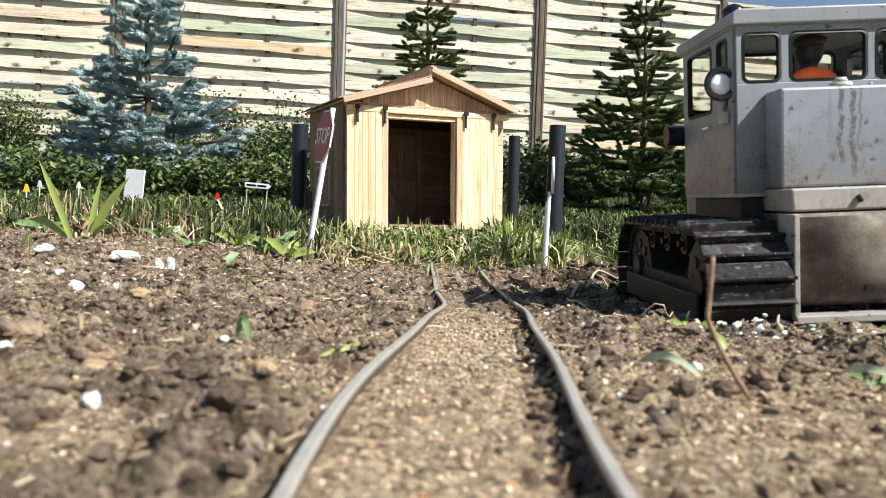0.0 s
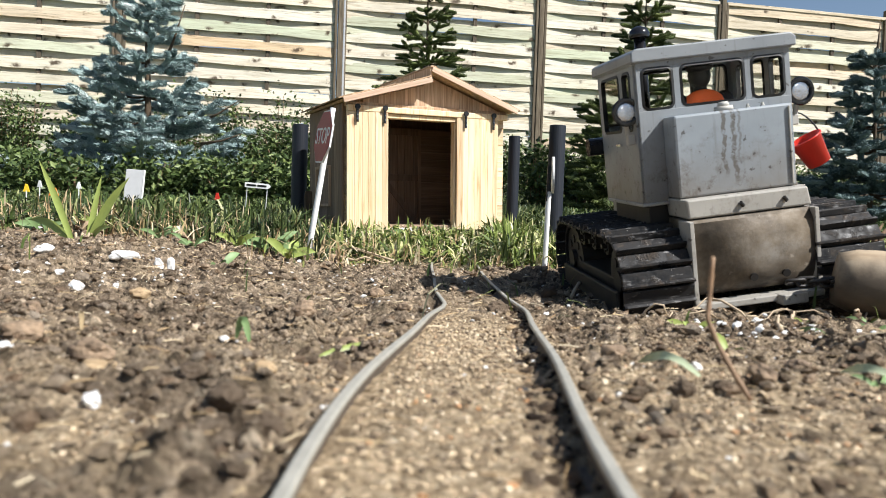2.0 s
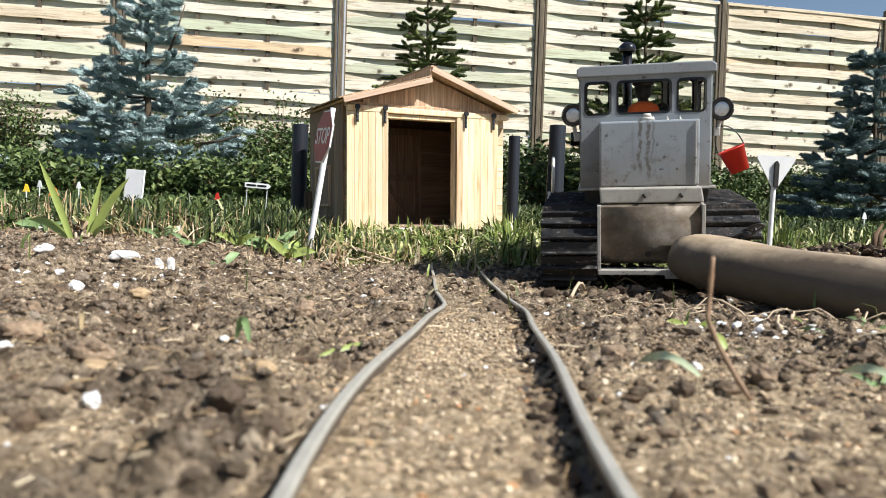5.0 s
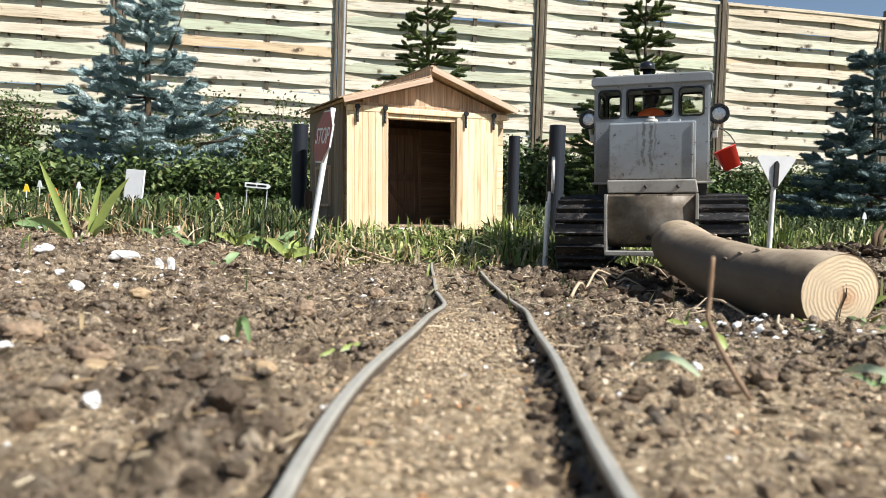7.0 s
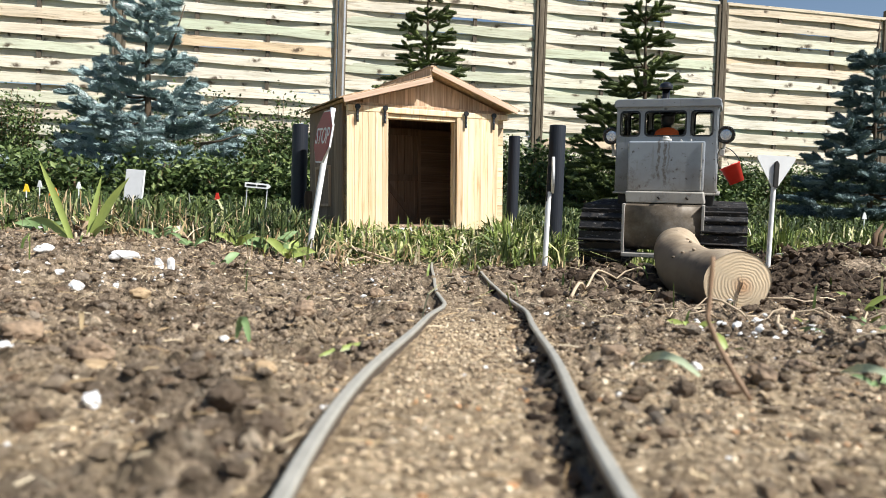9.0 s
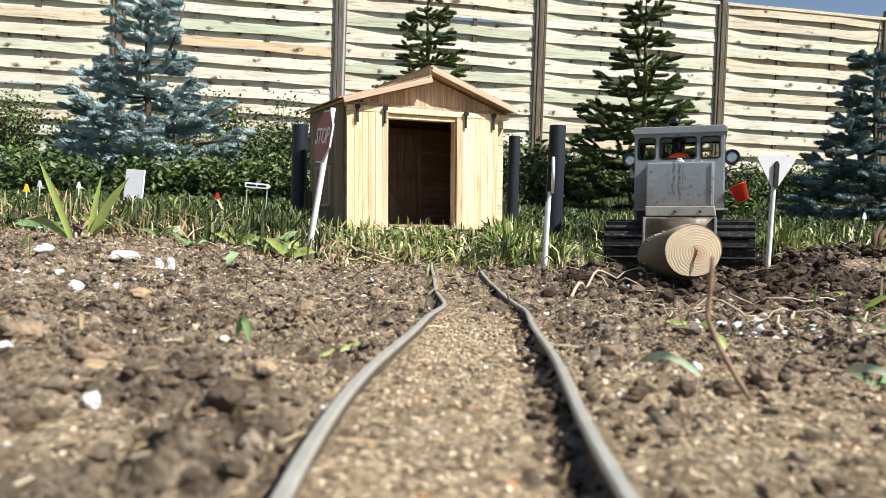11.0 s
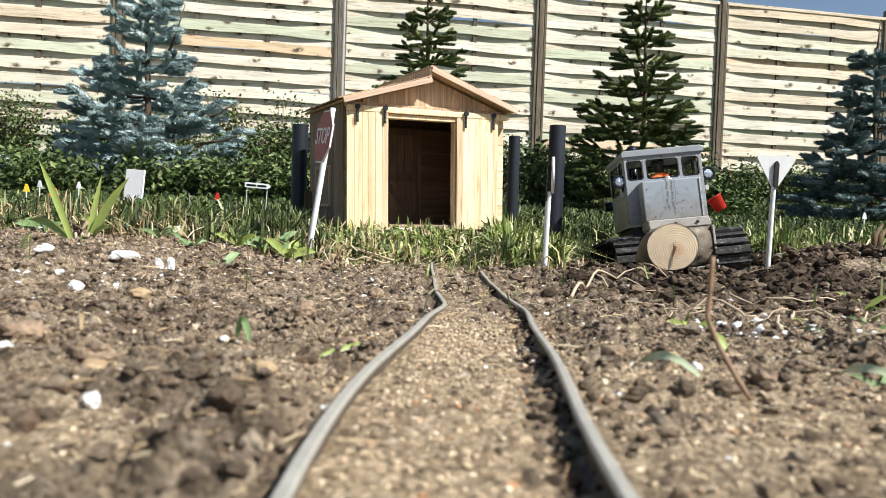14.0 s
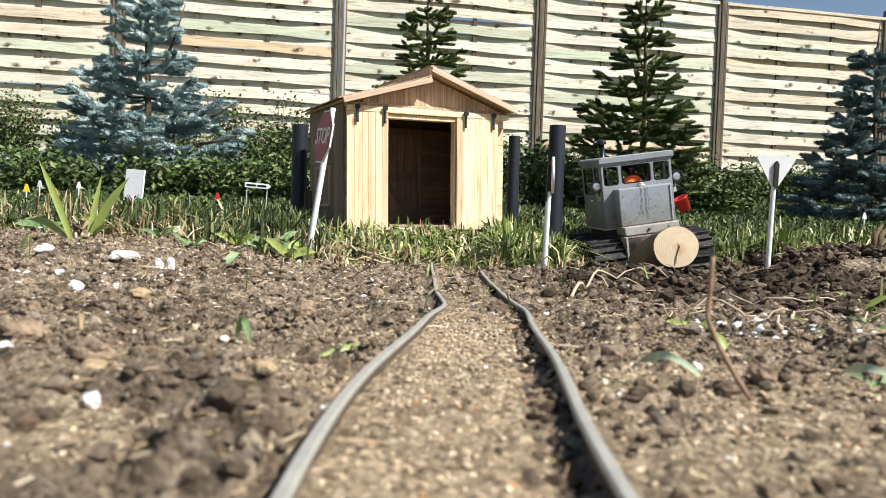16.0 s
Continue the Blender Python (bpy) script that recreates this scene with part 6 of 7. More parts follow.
def build_crumbs():
    soil_only = lambda X, Y: (1 - masks(X, Y)[0]) * (1 - masks(X, Y)[2])
    fan = lambda X, Y: (np.abs(X) < 0.75 * Y + 0.06)
    X, Y, r = scatter(60000, -0.42, 0.42, 0.10, 0.50, 31, lambda X, Y: fan(X, Y) * soil_only(X, Y) * off_rails(X, Y, 0.006))
    S = 0.0004 + 0.0034 * r.random(len(X)) ** 7
    lumps("soil_crumbs", X, Y, S, M["crumb"], 32, "crumbly brown soil with sandy bits", "soil")
    X, Y, r = scatter(52000, -0.95, 1.1, 0.40, 1.28, 33, lambda X, Y: fan(X, Y) * soil_only(X, Y) * off_rails(X, Y, 0.008) * (1 - 0.85 * masks(X, Y)[1]))
    S = 0.0006 + 0.0056 * r.random(len(X)) ** 9
    lumps("soil_clods", X, Y, S, M["crumb"], 34, "loose brown clods of garden soil", "soil")
    X, Y, r = scatter(16000, 0.05, 0.75, 0.72, 1.40, 35, lambda X, Y: masks(X, Y)[1])
    S = 0.0008 + 0.0085 * r.random(len(X)) ** 5
    lumps("damp_clods", X, Y, S, M["dark_crumb"], 36, "freshly dug dark damp clods", "soil")
    X, Y, r = scatter(30000, -0.09, 0.16, 0.08, 0.75, 37, lambda X, Y: masks(X, Y)[0] * off_rails(X, Y) * (0.25 + 0.75 * (Y < 0.45)))
    S = 0.0003 + 0.0011 * r.random(len(X)) ** 3
    lumps("ballast_sand", X, Y, S, M["grain"], 38, "coarse tan sand between the rails", "sand")
    X, Y, r = scatter(60000, -0.7, 0.8, 0.12, 1.15, 41, lambda X, Y: fan(X, Y) * off_rails(X, Y, 0.006) * (1 - masks(X, Y)[1]) * (1 - masks(X, Y)[2]) * np.clip(0.4 + 1.6 * fbm(X, Y, 12, 3, 92), 0.05, 1))
    S = (0.0003 + 0.0011 * r.random(len(X)) ** 3) * (0.45 + 1.1 * Y)
    lumps("pale_grit", X, Y, S, M["grain"], 42, "pale sandy grit on the soil", "grit", 0.8, 0.0)
    # dark crumbs that deepen the painted shadow beside the rail
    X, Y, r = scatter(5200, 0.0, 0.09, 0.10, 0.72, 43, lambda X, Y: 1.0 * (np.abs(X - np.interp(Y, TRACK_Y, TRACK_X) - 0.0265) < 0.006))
    lumps("trench_crumbs", X, Y, 0.0005 + 0.0022 * r.random(len(X)) ** 3, M["dark_crumb"], 44, "dark crumbs in the painted shadow along the rail", "soil")
    X, Y, r = scatter(13000, -0.7, 0.85, 0.16, 1.2, 39, lambda X, Y: fan(X, Y) * off_rails(X, Y, 0.006) * np.clip(0.15 + 1.6 * np.exp(-((X - 0.20) ** 2 + (Y - 0.46) ** 2) / 0.06 ** 2) + 1.0 * np.exp(-((X + 0.31) ** 2 + (Y - 0.62) ** 2) / 0.12 ** 2), 0, 1) * (1 - masks(X, Y)[1]) * (1 - masks(X, Y)[2]))
    S = (0.0007 + 0.0030 * r.random(len(X)) ** 3) * np.clip(0.15 + 1.0 * Y, 0, 1)
    lumps("white_grit", X, Y, S, M["white_stone"], 40, "scattered white stone grit", "grit", 0.6, 0.1)
    X, Y, r = scatter(1500, 0.13, 0.33, 0.42, 0.60, 45, lambda X, Y: 0.9 * np.exp(-((X - 0.215) ** 2 / 0.05 ** 2 + (Y - 0.50) ** 2 / 0.035 ** 2)))
    lumps("grit_patch", X, Y, 0.0008 + 0.0024 * r.random(len(X)) ** 2.6, M["white_stone"], 46, "patch of white stone grit on the soil", "grit", 0.7, -0.3)


build_crumbs()


# ---- single stones, leaves, twigs and weeds ----
def build_stone(x, y, sx, sy, sz, mat, seed, label, group="loose stones on the soil", name="stone"):
    rng = np.random.default_rng(seed)
    V, F = ico_template(3)
    o = Vector((seed * 1.7, seed * 0.9, 0))
    V = V * np.array([[1 + 0.38 * noise.noise(Vector(v) * 1.3 + o) + 0.16 * noise.noise(Vector(v) * 4.0 + o)] for v in V])
    V = V * np.array([sx, sy, sz]) * 0.40
    ob = tagged(new(name, mesh_of(name, V, F, mat)), label, name, group)
    ob.matrix_basis = pose(x, y, gz(x, y) + sz * 0.30, 0, 0, float(rng.uniform(0, 180)))
    return ob


WHITE = [(-0.095, 0.209, 0.0072, 0.006, 0.0060), (-0.266, 0.557, 0.014, 0.010, 0.012), (-0.309, 0.746, 0.034, 0.018, 0.012), (-0.400, 0.771, 0.027, 0.016, 0.011),
         (-0.099, 0.351, 0.0058, 0.004, 0.004), (-0.158, 0.276, 0.009, 0.007, 0.004), (-0.290, 0.581, 0.010, 0.010, 0.007), (-0.115, 0.607, 0.006, 0.004, 0.005),
         (0.102, 0.304, 0.006, 0.005, 0.005), (0.196, 0.446, 0.010, 0.006, 0.006), (0.185, 0.452, 0.007, 0.006, 0.005), (-0.280, 0.755, 0.012, 0.006, 0.018), (-0.264, 0.745, 0.009, 0.006, 0.020), (-0.312, 0.620, 0.014, 0.009, 0.007), (-0.245, 0.575, 0.007, 0.005, 0.006), (-0.297, 0.570, 0.008, 0.006, 0.006), (-0.33, 0.66, 0.009, 0.007, 0.005), (0.300, 0.66, 0.010, 0.008, 0.006)]
for i, (x, y, a, b, c) in enumerate(WHITE):
    build_stone(x, y, a, b, c, M["white_stone"], 500 + i, "bright white chip of stone on the soil")
for i, (x, y, a, b, c) in enumerate([(-0.201, 0.509, 0.017, 0.012, 0.010), (0.043, 0.46, 0.009, 0.008, 0.006), (-0.113, 0.252, 0.018, 0.010, 0.007), (-0.055, 0.24, 0.010, 0.009, 0.007), (0.105, 0.345, 0.012, 0.009, 0.007)]):
    build_stone(x, y, a, b, c, M["tan_stone"], 540 + i, "tan brown stone half sunk in soil")
for i, (x, y, a, b, c) in enumerate([(-0.165, 0.300, 0.022, 0.015, 0.012), (-0.130, 0.285, 0.026, 0.014, 0.012), (-0.195, 0.315, 0.018, 0.012, 0.010), (-0.075, 0.420, 0.016, 0.012, 0.010), (-0.045, 0.380, 0.014, 0.010, 0.009), (-0.145, 0.240, 0.014, 0.010, 0.008),
                                      (0.075, 0.330, 0.014, 0.010, 0.009), (0.115, 0.270, 0.013, 0.010, 0.009), (0.155, 0.330, 0.016, 0.011, 0.009), (-0.230, 0.430, 0.018, 0.012, 0.010), (-0.090, 0.505, 0.016, 0.012, 0.011), (-0.03, 0.62, 0.018, 0.013, 0.012), (-0.06, 0.70, 0.02, 0.014, 0.012)]):
    build_stone(x, y, a, b, c, M["brown_clod"], 600 + i, "rusty brown lump of earth on the soil", "rusty clods", "clod")
# two dark clods in the bed and the big clods beside the rail
for i, (x, y, s) in enumerate([(-0.046, 0.205, 0.013), (-0.060, 0.216, 0.016), (-0.075, 0.232, 0.012), (0.046, 0.62, 0.022), (-0.038, 0.285, 0.010), (0.082, 0.255, 0.012), (0.098, 0.262, 0.010), (-0.115, 0.31, 0.012)]):
    build_stone(x, y, s, s * 0.8, s * 0.6, M["dark_crumb"], 560 + i, "dark clod of earth beside the rail", "dark clods", "clod")


def strip_leaf(points, widths, cup=0.15):
    """A leaf blade along points, with a folded midrib."""
    vs, fs = [], []
    for i, p in enumerate(points):
        p = Vector(p)
        d = (Vector(points[min(i + 1, len(points) - 1)]) - Vector(points[max(i - 1, 0)])).normalized()
        s = d.cross(Vector((0.15, -1, 0.25))).normalized()
        nrm = s.cross(d)
        w = widths[i] / 2
        vs += [p - s * w + nrm * w * cup, p, p + s * w + nrm * w * cup]
    for i in range(len(points) - 1):
        fs += [(i * 3, i * 3 + 1, i * 3 + 4, i * 3 + 3), (i * 3 + 1, i * 3 + 2, i * 3 + 5, i * 3 + 4)]
    return vs, fs


def arc(a, b, lift, n=8):
    a, b = Vector(a), Vector(b)
    return [a.lerp(b, q) + Vector((0, 0, lift * math.sin(math.pi * q))) for q in np.linspace(0, 1, n)]


def build_strap_plant():
    x, y = -0.44, 0.93
    z = gz(x, y)
    th = thing("strap_leaf_plant", pose(x, y, z), "young plant with broad upright strap leaves in soil", "plant")
    for tip, w, lift in (((-0.052, 0.0, 0.098), 0.0052, 0.004), ((0.020, 0.01, 0.082), 0.0045, 0.0), ((0.062, -0.01, 0.080), 0.0068, 0.006), ((-0.075, 0.02, 0.025), 0.006, 0.010), ((0.05, -0.03, 0.02), 0.004, 0.008)):
        pts = arc((0.008 * (1 if tip[0] > 0 else -1), 0, -0.004), tip, lift)
        v, f = strip_leaf(pts, [w * (0.45 + 1.1 * math.sin(math.pi * (0.12 + 0.80 * q))) * (1 - q ** 5) + 0.0005 for q in np.linspace(0, 1, 8)], 0.35)
        part("leaf", mesh_of("leaf", v, f, M["strap"], True), None, th)
    for k in range(3):
        v, f = sweep([(0.006 * k - 0.004, -0.004, 0), (0.008 * k - 0.002, -0.008, -0.001 + 0.012), (0.004 * k + 0.004, -0.016, -0.006)], [0.002, 0.0016, 0.0012], 6)
        part("root", mesh_of("root", v, f, M["root"]), None, th, "pale root")


build_strap_plant()


def build_weed(x, y, size, n, seed, mat, label):
    rng = random.Random(seed)
    th = thing("weed", pose(x, y, gz(x, y) - 0.002), label, "weed", "weeds in the soil")
    for k in range(n):
        a = 6.283 * k / n + rng.uniform(-0.5, 0.5)
        L = size * rng.uniform(0.6, 1.15)
        h = L * rng.uniform(0.2, 0.8)
        pts = arc((0, 0, 0), (math.cos(a) * L, math.sin(a) * L * 0.8, h), L * 0.16, 6)
        w = L * rng.uniform(0.16, 0.34)
        v, f = strip_leaf(pts, [w * q for q in (0.2, 0.6, 1.0, 0.95, 0.6, 0.05)], 0.3)
        part("leaf", mesh_of("leaf", v, f, mat, True), None, th)


for i, (x, y, s, n, mt) in enumerate([(-0.276, 1.03, 0.040, 6, "strap"), (-0.235, 1.05, 0.045, 7, "broad"), (-0.205, 1.02, 0.035, 6, "strap"), (-0.31, 0.95, 0.030, 5, "broad"), (-0.37, 1.0, 0.028, 6, "broad"),
                                      (-0.26, 0.90, 0.028, 5, "broad"), (-0.10, 1.31, 0.030, 6, "broad"), (0.095, 1.36, 0.032, 7, "broad"), (0.06, 1.33, 0.026, 6, "strap"), (-0.15, 1.30, 0.028, 5, "broad"),
                                      (0.168, 0.515, 0.018, 6, "strap"), (0.205, 0.44, 0.010, 4, "broad"), (0.345, 0.64, 0.013, 6, "strap"), (0.166, 0.287, 0.011, 5, "broad"), (0.152, 0.400, 0.014, 4, "strap"), (0.325, 0.585, 0.016, 5, "broad"), (0.385, 0.69, 0.015, 6, "strap"), (0.285, 0.60, 0.014, 5, "strap"), (0.44, 0.80, 0.028, 6, "strap"),
                                      (0.30, 0.53, 0.012, 5, "broad"), (-0.52, 1.0, 0.035, 6, "broad"), (-0.47, 1.05, 0.035, 6, "strap"), (-0.60, 0.98, 0.03, 6, "broad"), (-0.02, 1.17, 0.022, 6, "strap"), (0.27, 1.12, 0.02, 5, "strap")]):
    build_weed(x, y, s, n, 700 + i, M[mt], "low green weed with pointed leaves" if mt == "broad" else "tuft of yellow-green blades in the soil")


def build_fallen_leaf(a, b, width, mat, label, lift=0.002):
    za, zb = gz(*a) + 0.002, gz(*b) + 0.002
    v, f = strip_leaf(arc((*a, za), (*b, zb), lift, 8), [width * q for q in (0.15, 0.7, 1, 1, 0.95, 0.9, 0.75, 0.35)], 0.25)
    # leaves lie flat: widen in the ground plane
    tagged(new("fallen_leaf", mesh_of("fallen_leaf", v, f, mat, True)), label, "leaf", "fallen leaves")


build_fallen_leaf((0.083, 0.318), (0.097, 0.283), 0.0036, M["pale_leaf"], "torn pale green leaf lying on the sand", 0.005)
build_fallen_leaf((0.158, 0.300), (0.170, 0.276), 0.0034, M["pale_leaf"], "curled green leaf lying on the soil", 0.004)
build_fallen_leaf((-0.052, 0.322), (-0.030, 0.338), 0.0022, M["strap"], "narrow green blade lying on the soil", 0.001)
build_fallen_leaf((-0.094, 0.352), (-0.086, 0.345), 0.0035, M["broad"], "small upright green leaf in the soil", 0.010)
build_fallen_leaf((-0.167, 0.355), (-0.164, 0.350), 0.0022, M["straw"], "dry pale petal standing in the soil", 0.011)
build_fallen_leaf((0.232, 0.50), (0.246, 0.485), 0.004, M["broad"], "small green leaf on the soil", 0.003)


def build_twig():
    z = gz(0.102, 0.248)
    pts = [(0.1020, 0.248, z + 0.0005), (0.0985, 0.252, z + 0.007), (0.0945, 0.258, z + 0.016), (0.0915, 0.262, z + 0.025), (0.0925, 0.264, z + 0.034), (0.0930, 0.264, z + 0.0465)]
    fine = []
    for i in range(len(pts) - 1):
        for q in (0, 0.33, 0.66):
            fine.append(Vector(pts[i]).lerp(Vector(pts[i + 1]), q))
    fine.append(Vector(pts[-1]))
    v, f = sweep(fine, [0.0009 * (1 + 0.12 * math.sin(4 * i)) for i in range(len(fine))], 8)
    tagged(new("twig", mesh_of("twig", v, f, M["twig"], True)), "dry brown twig stuck upright in the soil", "twig")


build_twig()


def build_root(points, r, label, seed=0):
    rng = random.Random(seed)
    pts = []
    for i in range(len(points) - 1):
        for q in (0, 0.25, 0.5, 0.75):
            p = Vector((*points[i], 0)).lerp(Vector((*points[i + 1], 0)), q)
            pts.append((p.x, p.y, gz(p.x, p.y) + r + 0.008 * abs(math.sin(2.1 * (i + q) + seed)) + rng.uniform(0, 0.001)))
    v, f = sweep(pts, [r * (1 - 0.6 * i / len(pts)) for i in range(len(pts))], 6)
    tagged(new("root", mesh_of("root", v, f, M["root"], True)), label, "root", "loose roots and stalks")


build_root([(0.132, 0.778), (0.165, 0.88), (0.198, 0.955), (0.24, 0.965), (0.275, 0.962)], 0.0019, "pale forked root lying on the dug soil", 1)
build_root([(0.19, 0.95), (0.215, 0.90), (0.25, 0.91)], 0.0012, "thin pale root on the dug soil", 2)
build_root([(0.16, 0.62), (0.20, 0.60), (0.235, 0.615)], 0.0010, "thin dry stalk on the soil", 3)
build_root([(0.205, 0.46), (0.22, 0.50), (0.228, 0.515)], 0.0016, "short pale curved root", 4)
build_root([(-0.205, 1.215), (-0.13, 1.15), (-0.05, 1.075)], 0.0035, "thin brown stick lying before the shed", 5)
build_root([(-0.17, 1.10), (-0.11, 1.09), (-0.06, 1.10)], 0.0025, "thin dry stick lying on the soil", 6)
build_root([(0.262, 1.00), (0.285, 0.93)], 0.0012, "pale stalk leaning on the mound", 7)
build_root([(0.30, 0.80), (0.34, 0.77), (0.40, 0.79)], 0.0014, "thin pale root on the dug soil", 8)
build_root([(0.23, 0.74), (0.27, 0.73), (0.31, 0.75)], 0.0010, "thin pale root on the dug soil", 9)

for i, (pts, r) in enumerate([([(0.235, 0.665), (0.262, 0.645), (0.300, 0.640)], 0.0013), ([(0.250, 0.625), (0.285, 0.640), (0.335, 0.632)], 0.0010), ([(0.270, 0.590), (0.282, 0.612), (0.296, 0.640)], 0.0014), ([(0.315, 0.655), (0.340, 0.640), (0.372, 0.650)], 0.0012),
                              ([(0.330, 0.610), (0.352, 0.632), (0.362, 0.665)], 0.0011), ([(0.345, 0.640), (0.385, 0.622), (0.410, 0.640)], 0.0010), ([(0.355, 0.600), (0.380, 0.615), (0.395, 0.650)], 0.0009), ([(0.180, 0.690), (0.225, 0.672), (0.262, 0.690)], 0.0010), ([(0.14, 0.565), (0.16, 0.55), (0.172, 0.56)], 0.0009)]):
    build_root(pts, r, "thin pale dry root on the churned soil", 20 + i)


def build_stump():
    x, y = 0.925, 1.62
    th = thing("stump", pose(x, y, gz(x, y) - 0.01, 0, 14, 0), "dark split stub of old wood in the soil", "stump")
    rng = random.Random(4)
    for k in range(5):
        v, f = sweep([(0.012 * k - 0.024, rng.uniform(-0.01, 0.01), 0), (0.012 * k - 0.02 + rng.uniform(-0.008, 0.008), 0, 0.05), (0.014 * k - 0.016, 0.004, 0.085 + rng.uniform(-0.03, 0.025))], [0.008, 0.0055, 0.0015], 7)
        part("splinter", mesh_of("splinter", v, f, M["stump"], True), None, th)


build_stump()


def build_litter():
    rng = np.random.default_rng(77)
    # gravel heap at the back of the plot
    n = 26
    X, Y = rng.normal(0.80, 0.045, n), rng.normal(1.60, 0.025, n)
    lumps("gravel", X, Y, rng.uniform(0.004, 0.009, n), M["white_stone"], 78, "heap of pale and dark gravel", "gravel", 0.7, -0.6)
    n = 420
    X, Y = rng.normal(0.79, 0.09, n), rng.normal(1.60, 0.04, n)
    lumps("clod_heap", X, Y, rng.uniform(0.005, 0.013, n), M["dark_crumb"], 79, "dark clods heaped at the plot's edge", "soil", 0.8, -0.5)
    # dry straw bits
    n = 2600
    Y = rng.uniform(0.14, 1.25, n)
    X = rng.uniform(-0.8, 0.8, n) * (Y + 0.05)
    k = off_rails(X, Y, 0.006) & (rng.random(n) < 1 - 0.7 * masks(X, Y)[0])
    X, Y = X[k], Y[k]
    n = len(X)
    a = rng.random(n) * 6.283
    L = rng.uniform(0.004, 0.022, n) * (0.5 + 0.7 * Y)
    W = rng.uniform(0.0003, 0.0008, n) * (0.35 + 0.8 * Y)
    Z = ground_z(X, Y) + 0.0012
    D = np.c_[np.cos(a), np.sin(a), rng.uniform(-0.15, 0.35, n)]
    S = np.c_[-np.sin(a), np.cos(a), np.zeros(n)]
    C = np.c_[X, Y, Z]
    bend = np.c_[rng.normal(0, 0.03, (n, 2)) * L[:, None], L * 0.05]
    P0, P1, P2 = C - D * L[:, None] / 2, C + bend, C + D * L[:, None] / 2
    h = W[:, None] / 2
    U = np.c_[np.zeros((n, 2)), W]
    V = np.stack([P0 - S * h, P0 + S * h, P0 + U, P1 - S * h, P1 + S * h, P1 + U, P2 - S * h, P2 + S * h, P2 + U], 1).reshape(-1, 3)
    o = (np.arange(n) * 9)[:, None]
    F = []
    for q in ((0, 1, 4, 3), (1, 2, 5, 4), (2, 0, 3, 5), (3, 4, 7, 6), (4, 5, 8, 7), (5, 3, 6, 8)):
        F += (o + [list(q)]).tolist()
    tagged(new("straw", mesh_of("straw", V, F, M["straw"])), "scattered bits of dry straw on the soil", "straw", kind="stuff")
    # dry curled leaves and stalks along the edge of the plot
    X, Y, r = scatter(900, -0.75, -0.10, 0.86, 1.14, 83, lambda X, Y: np.clip(0.15 + 1.8 * fbm(X, Y, 9, 3, 95) + 0.5 * smooth(Y, 0.95, 1.08), 0, 1))
    n = len(X)
    C = np.c_[X, Y, ground_z(X, Y) + r.uniform(0.001, 0.008, n)]
    a = r.random(n) * 6.283
    L = r.uniform(0.006, 0.020, n)[:, None]
    D = np.c_[np.cos(a), np.sin(a), r.uniform(-0.3, 0.8, n)]
    S = np.c_[-np.sin(a), np.cos(a), r.uniform(-0.5, 0.5, n)] * r.uniform(0.10, 0.30, n)[:, None]
    up = np.array([[0, 0, 1.0]]) * L * r.uniform(-0.1, 0.3, n)[:, None]
    V = np.stack([C, C + D * L * 0.5 + S * L, C + D * L * 0.5 + up, C + D * L, C + D * L * 0.5 - S * L], 1).reshape(-1, 3)
    o = (np.arange(n) * 5)[:, None]
    tagged(new("leaf_litter", mesh_of("leaf_litter", V, (o + [[0, 1, 2]]).tolist() + (o + [[1, 3, 2]]).tolist() + (o + [[0, 2, 4]]).tolist() + (o + [[2, 3, 4]]).tolist(), M["dead_leaf"])), "dry brown and bleached leaves at the lawn's edge", "leaf litter", kind="stuff")
    # small broad leaves low in the lawn
    X, Y, r = scatter(16000, -1.8, 2.2, 1.06, 3.6, 81, lambda X, Y: np.clip(0.2 + 0.6 * (Y > 1.5) + 0.5 * (X < -0.25), 0, 1) * smooth(Y - turf_line(X), -0.03, 0.1) * shed_clear(X, Y) * np.clip(0.3 + 2 * fbm(X, Y, 6, 3, 90), 0.05, 1))
    n = len(X)
    C = np.c_[X, Y, land(X, Y) + r.uniform(0.0, 0.022, n)]
    a = r.random(n) * 6.283
    L = r.uniform(0.008, 0.024, n)[:, None]
    D = np.c_[np.cos(a), np.sin(a), r.uniform(0.0, 0.9, n)]
    S = np.c_[-np.sin(a), np.cos(a), r.uniform(-0.4, 0.4, n)]
    V = np.stack([C, C + D * L * 0.5 + S * L * 0.3, C + D * L, C + D * L * 0.5 - S * L * 0.3], 1).reshape(-1, 3)
    tagged(new("clover", mesh_of("clover", V, np.arange(4 * n).reshape(-1, 4), M["shrub"])), "low broad-leaved weeds in the lawn", "weeds", kind="stuff")


build_litter()


# ---- what moves ----
HITCH = Vector((0.020, -0.072, 0.040))
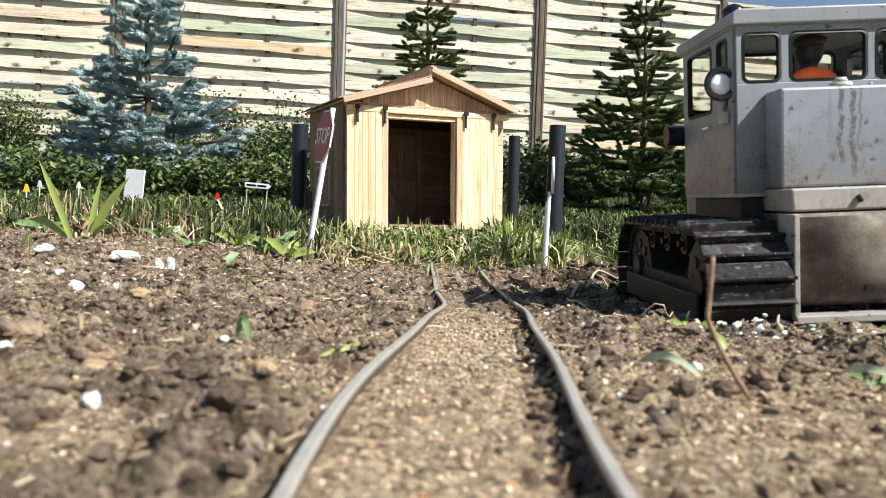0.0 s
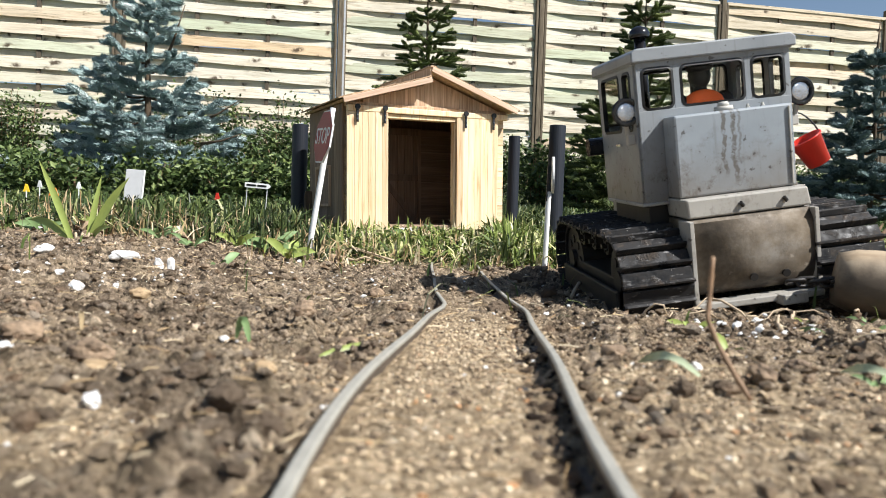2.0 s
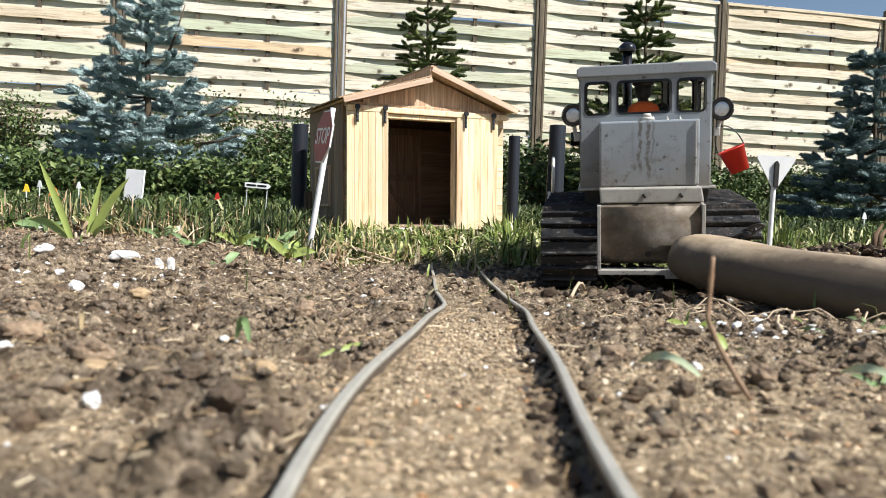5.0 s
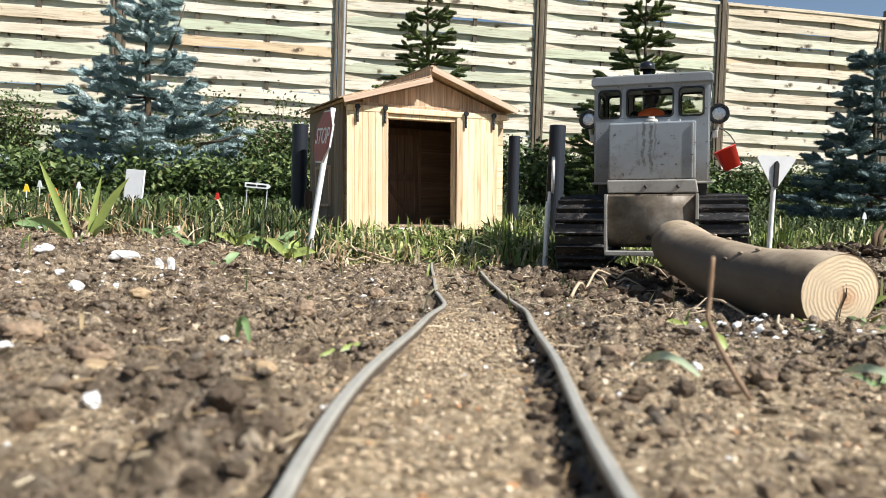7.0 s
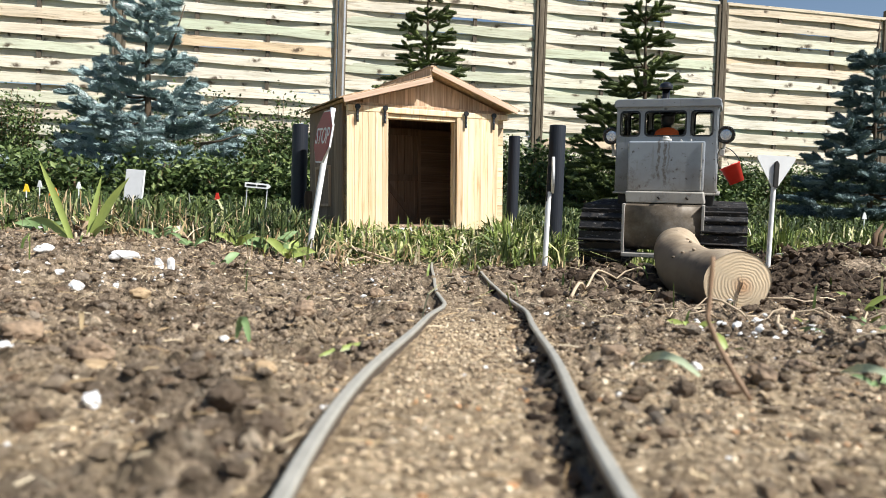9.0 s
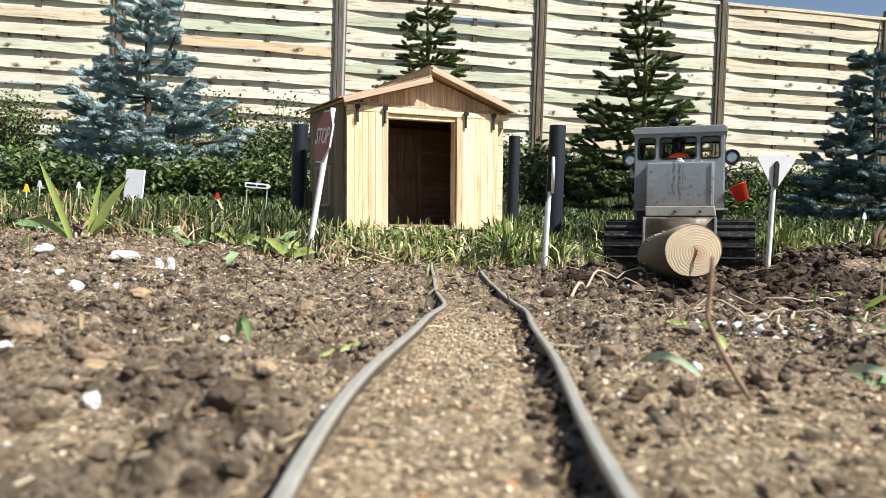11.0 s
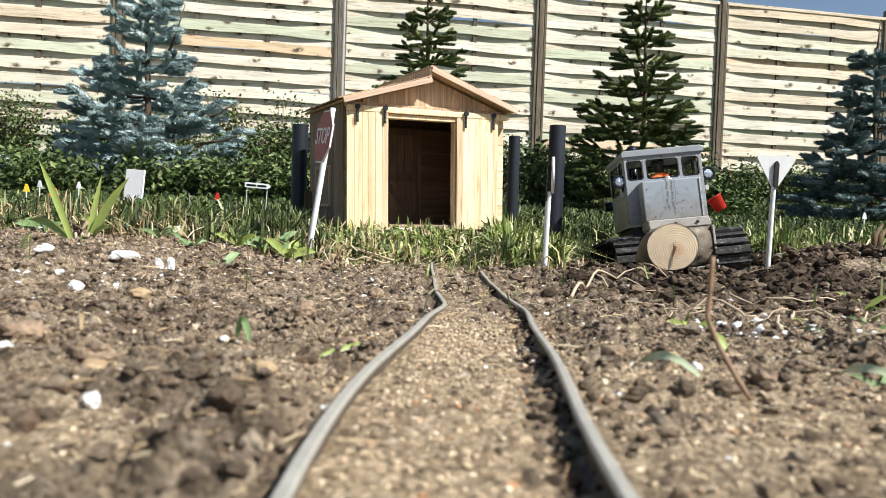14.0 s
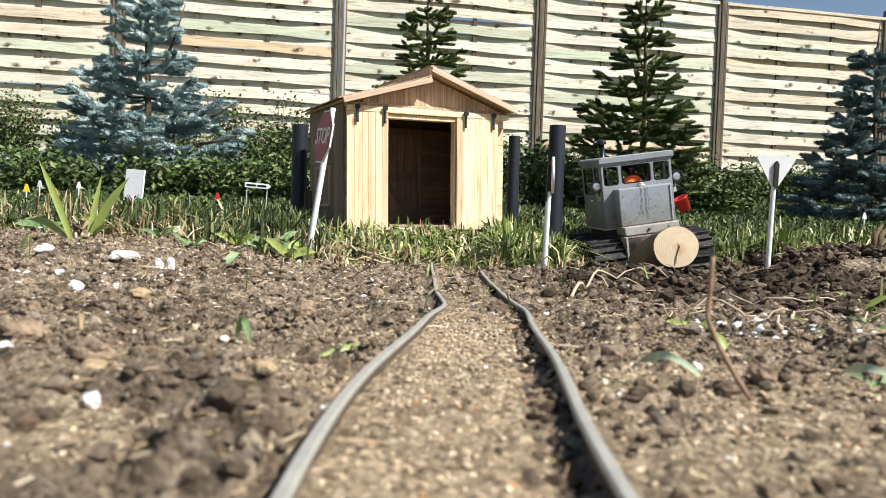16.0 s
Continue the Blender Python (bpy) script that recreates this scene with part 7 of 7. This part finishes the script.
# the log's sawn end: seconds, x, y, z of its centre
LOG_ROWS = [
    (0.0, 0.7200, 0.5800, 0.0080),
    (1.0, 0.7100, 0.5820, 0.0087),
    (1.5, 0.6900, 0.5850, 0.0090),
    (2.0, 0.6680, 0.5830, 0.0093),
    (2.5, 0.6400, 0.5800, 0.0097),
    (3.0, 0.6150, 0.5770, 0.0100),
    (3.5, 0.5900, 0.5730, 0.0103),
    (4.0, 0.5600, 0.5720, 0.0107),
    (4.8, 0.4970, 0.5760, 0.0112),
    (5.6, 0.4250, 0.5920, 0.0117),
    (6.5, 0.3305, 0.5710, 0.0168),
    (7.0, 0.3144, 0.6040, 0.0135),
    (7.5, 0.2965, 0.6372, 0.0115),
    (8.0, 0.2910, 0.6718, 0.0098),
    (8.5, 0.2929, 0.7108, 0.0087),
    (9.0, 0.2916, 0.7560, 0.0083),
    (11.5, 0.2997, 0.9300, 0.0390),
    (12.0, 0.3035, 0.9482, 0.0396),
    (12.5, 0.3008, 0.9638, 0.0396),
    (13.0, 0.2976, 0.9778, 0.0396),
    (13.5, 0.2983, 0.9910, 0.0382),
    (14.0, 0.3007, 1.0050, 0.0357),
    (14.5, 0.3048, 1.0234, 0.0333),
    (15.0, 0.3149, 1.0484, 0.0321),
    (15.5, 0.3291, 1.0810, 0.0325),
    (16.0, 0.3407, 1.1210, 0.0331),
]


def motions():
    times = [r[0] for r in TRACTOR_ROWS]
    walk(tractor, [(t, tractor_pose(t)) for t in times])
    walk(driver, [(t, tractor_pose(t)) for t in times])
    swing = lambda t: pose(0, 0, 0, 3 * math.sin(2.1 * t), 4 * math.sin(1.7 * t + 0.6), 0)
    walk(bucket, [(t, tractor_pose(t) @ BUCKET_AT @ swing(t)) for t in [0.25 * k for k in range(65)]])
    log_rows, chain_rows = [], []
    for t, x, y, z in LOG_ROWS:
        e, h = Vector((x, y, z)), tractor_pose(t) @ (HITCH - Vector((0.050 * min(1, max(0, (t - 9.0) / 2.5)), 0, 0)))
        d = h - e
        yaw = -math.degrees(math.atan2(d.x, d.y))
        pitch = math.degrees(math.atan2(d.z - 0.004, math.hypot(d.x, d.y)))
        m = Matrix.Translation(e) @ pose(0, 0, 0, 0, 0, yaw) @ pose(0, 0, 0, pitch)
        log_rows.append((t, m))
        head = m @ Vector((0, 0.325, 0.012))
        c = h - head
        cy = -math.degrees(math.atan2(c.x, c.y))
        cp = math.degrees(math.atan2(c.z, math.hypot(c.x, c.y)))
        chain_rows.append((t, Matrix.Translation(h) @ pose(0, 0, 0, 0, 0, cy) @ pose(0, 0, 0, cp)))
    walk(log, log_rows)
    walk(chain, chain_rows)
    # track links run round as the tractor rolls
    steps = [0.25 * k for k in range(65)]
    gone, last = [0.0], tractor_pose(0.0).translation
    for t in steps[1:]:
        p = tractor_pose(t).translation
        gone.append(gone[-1] + (p - last).length)
        last = p
    for ob, s0, side in LINK_OBJECTS:
        walk(ob, [(t, link_pose(s0 - g, side)) for t, g in zip(steps, gone)])


motions()
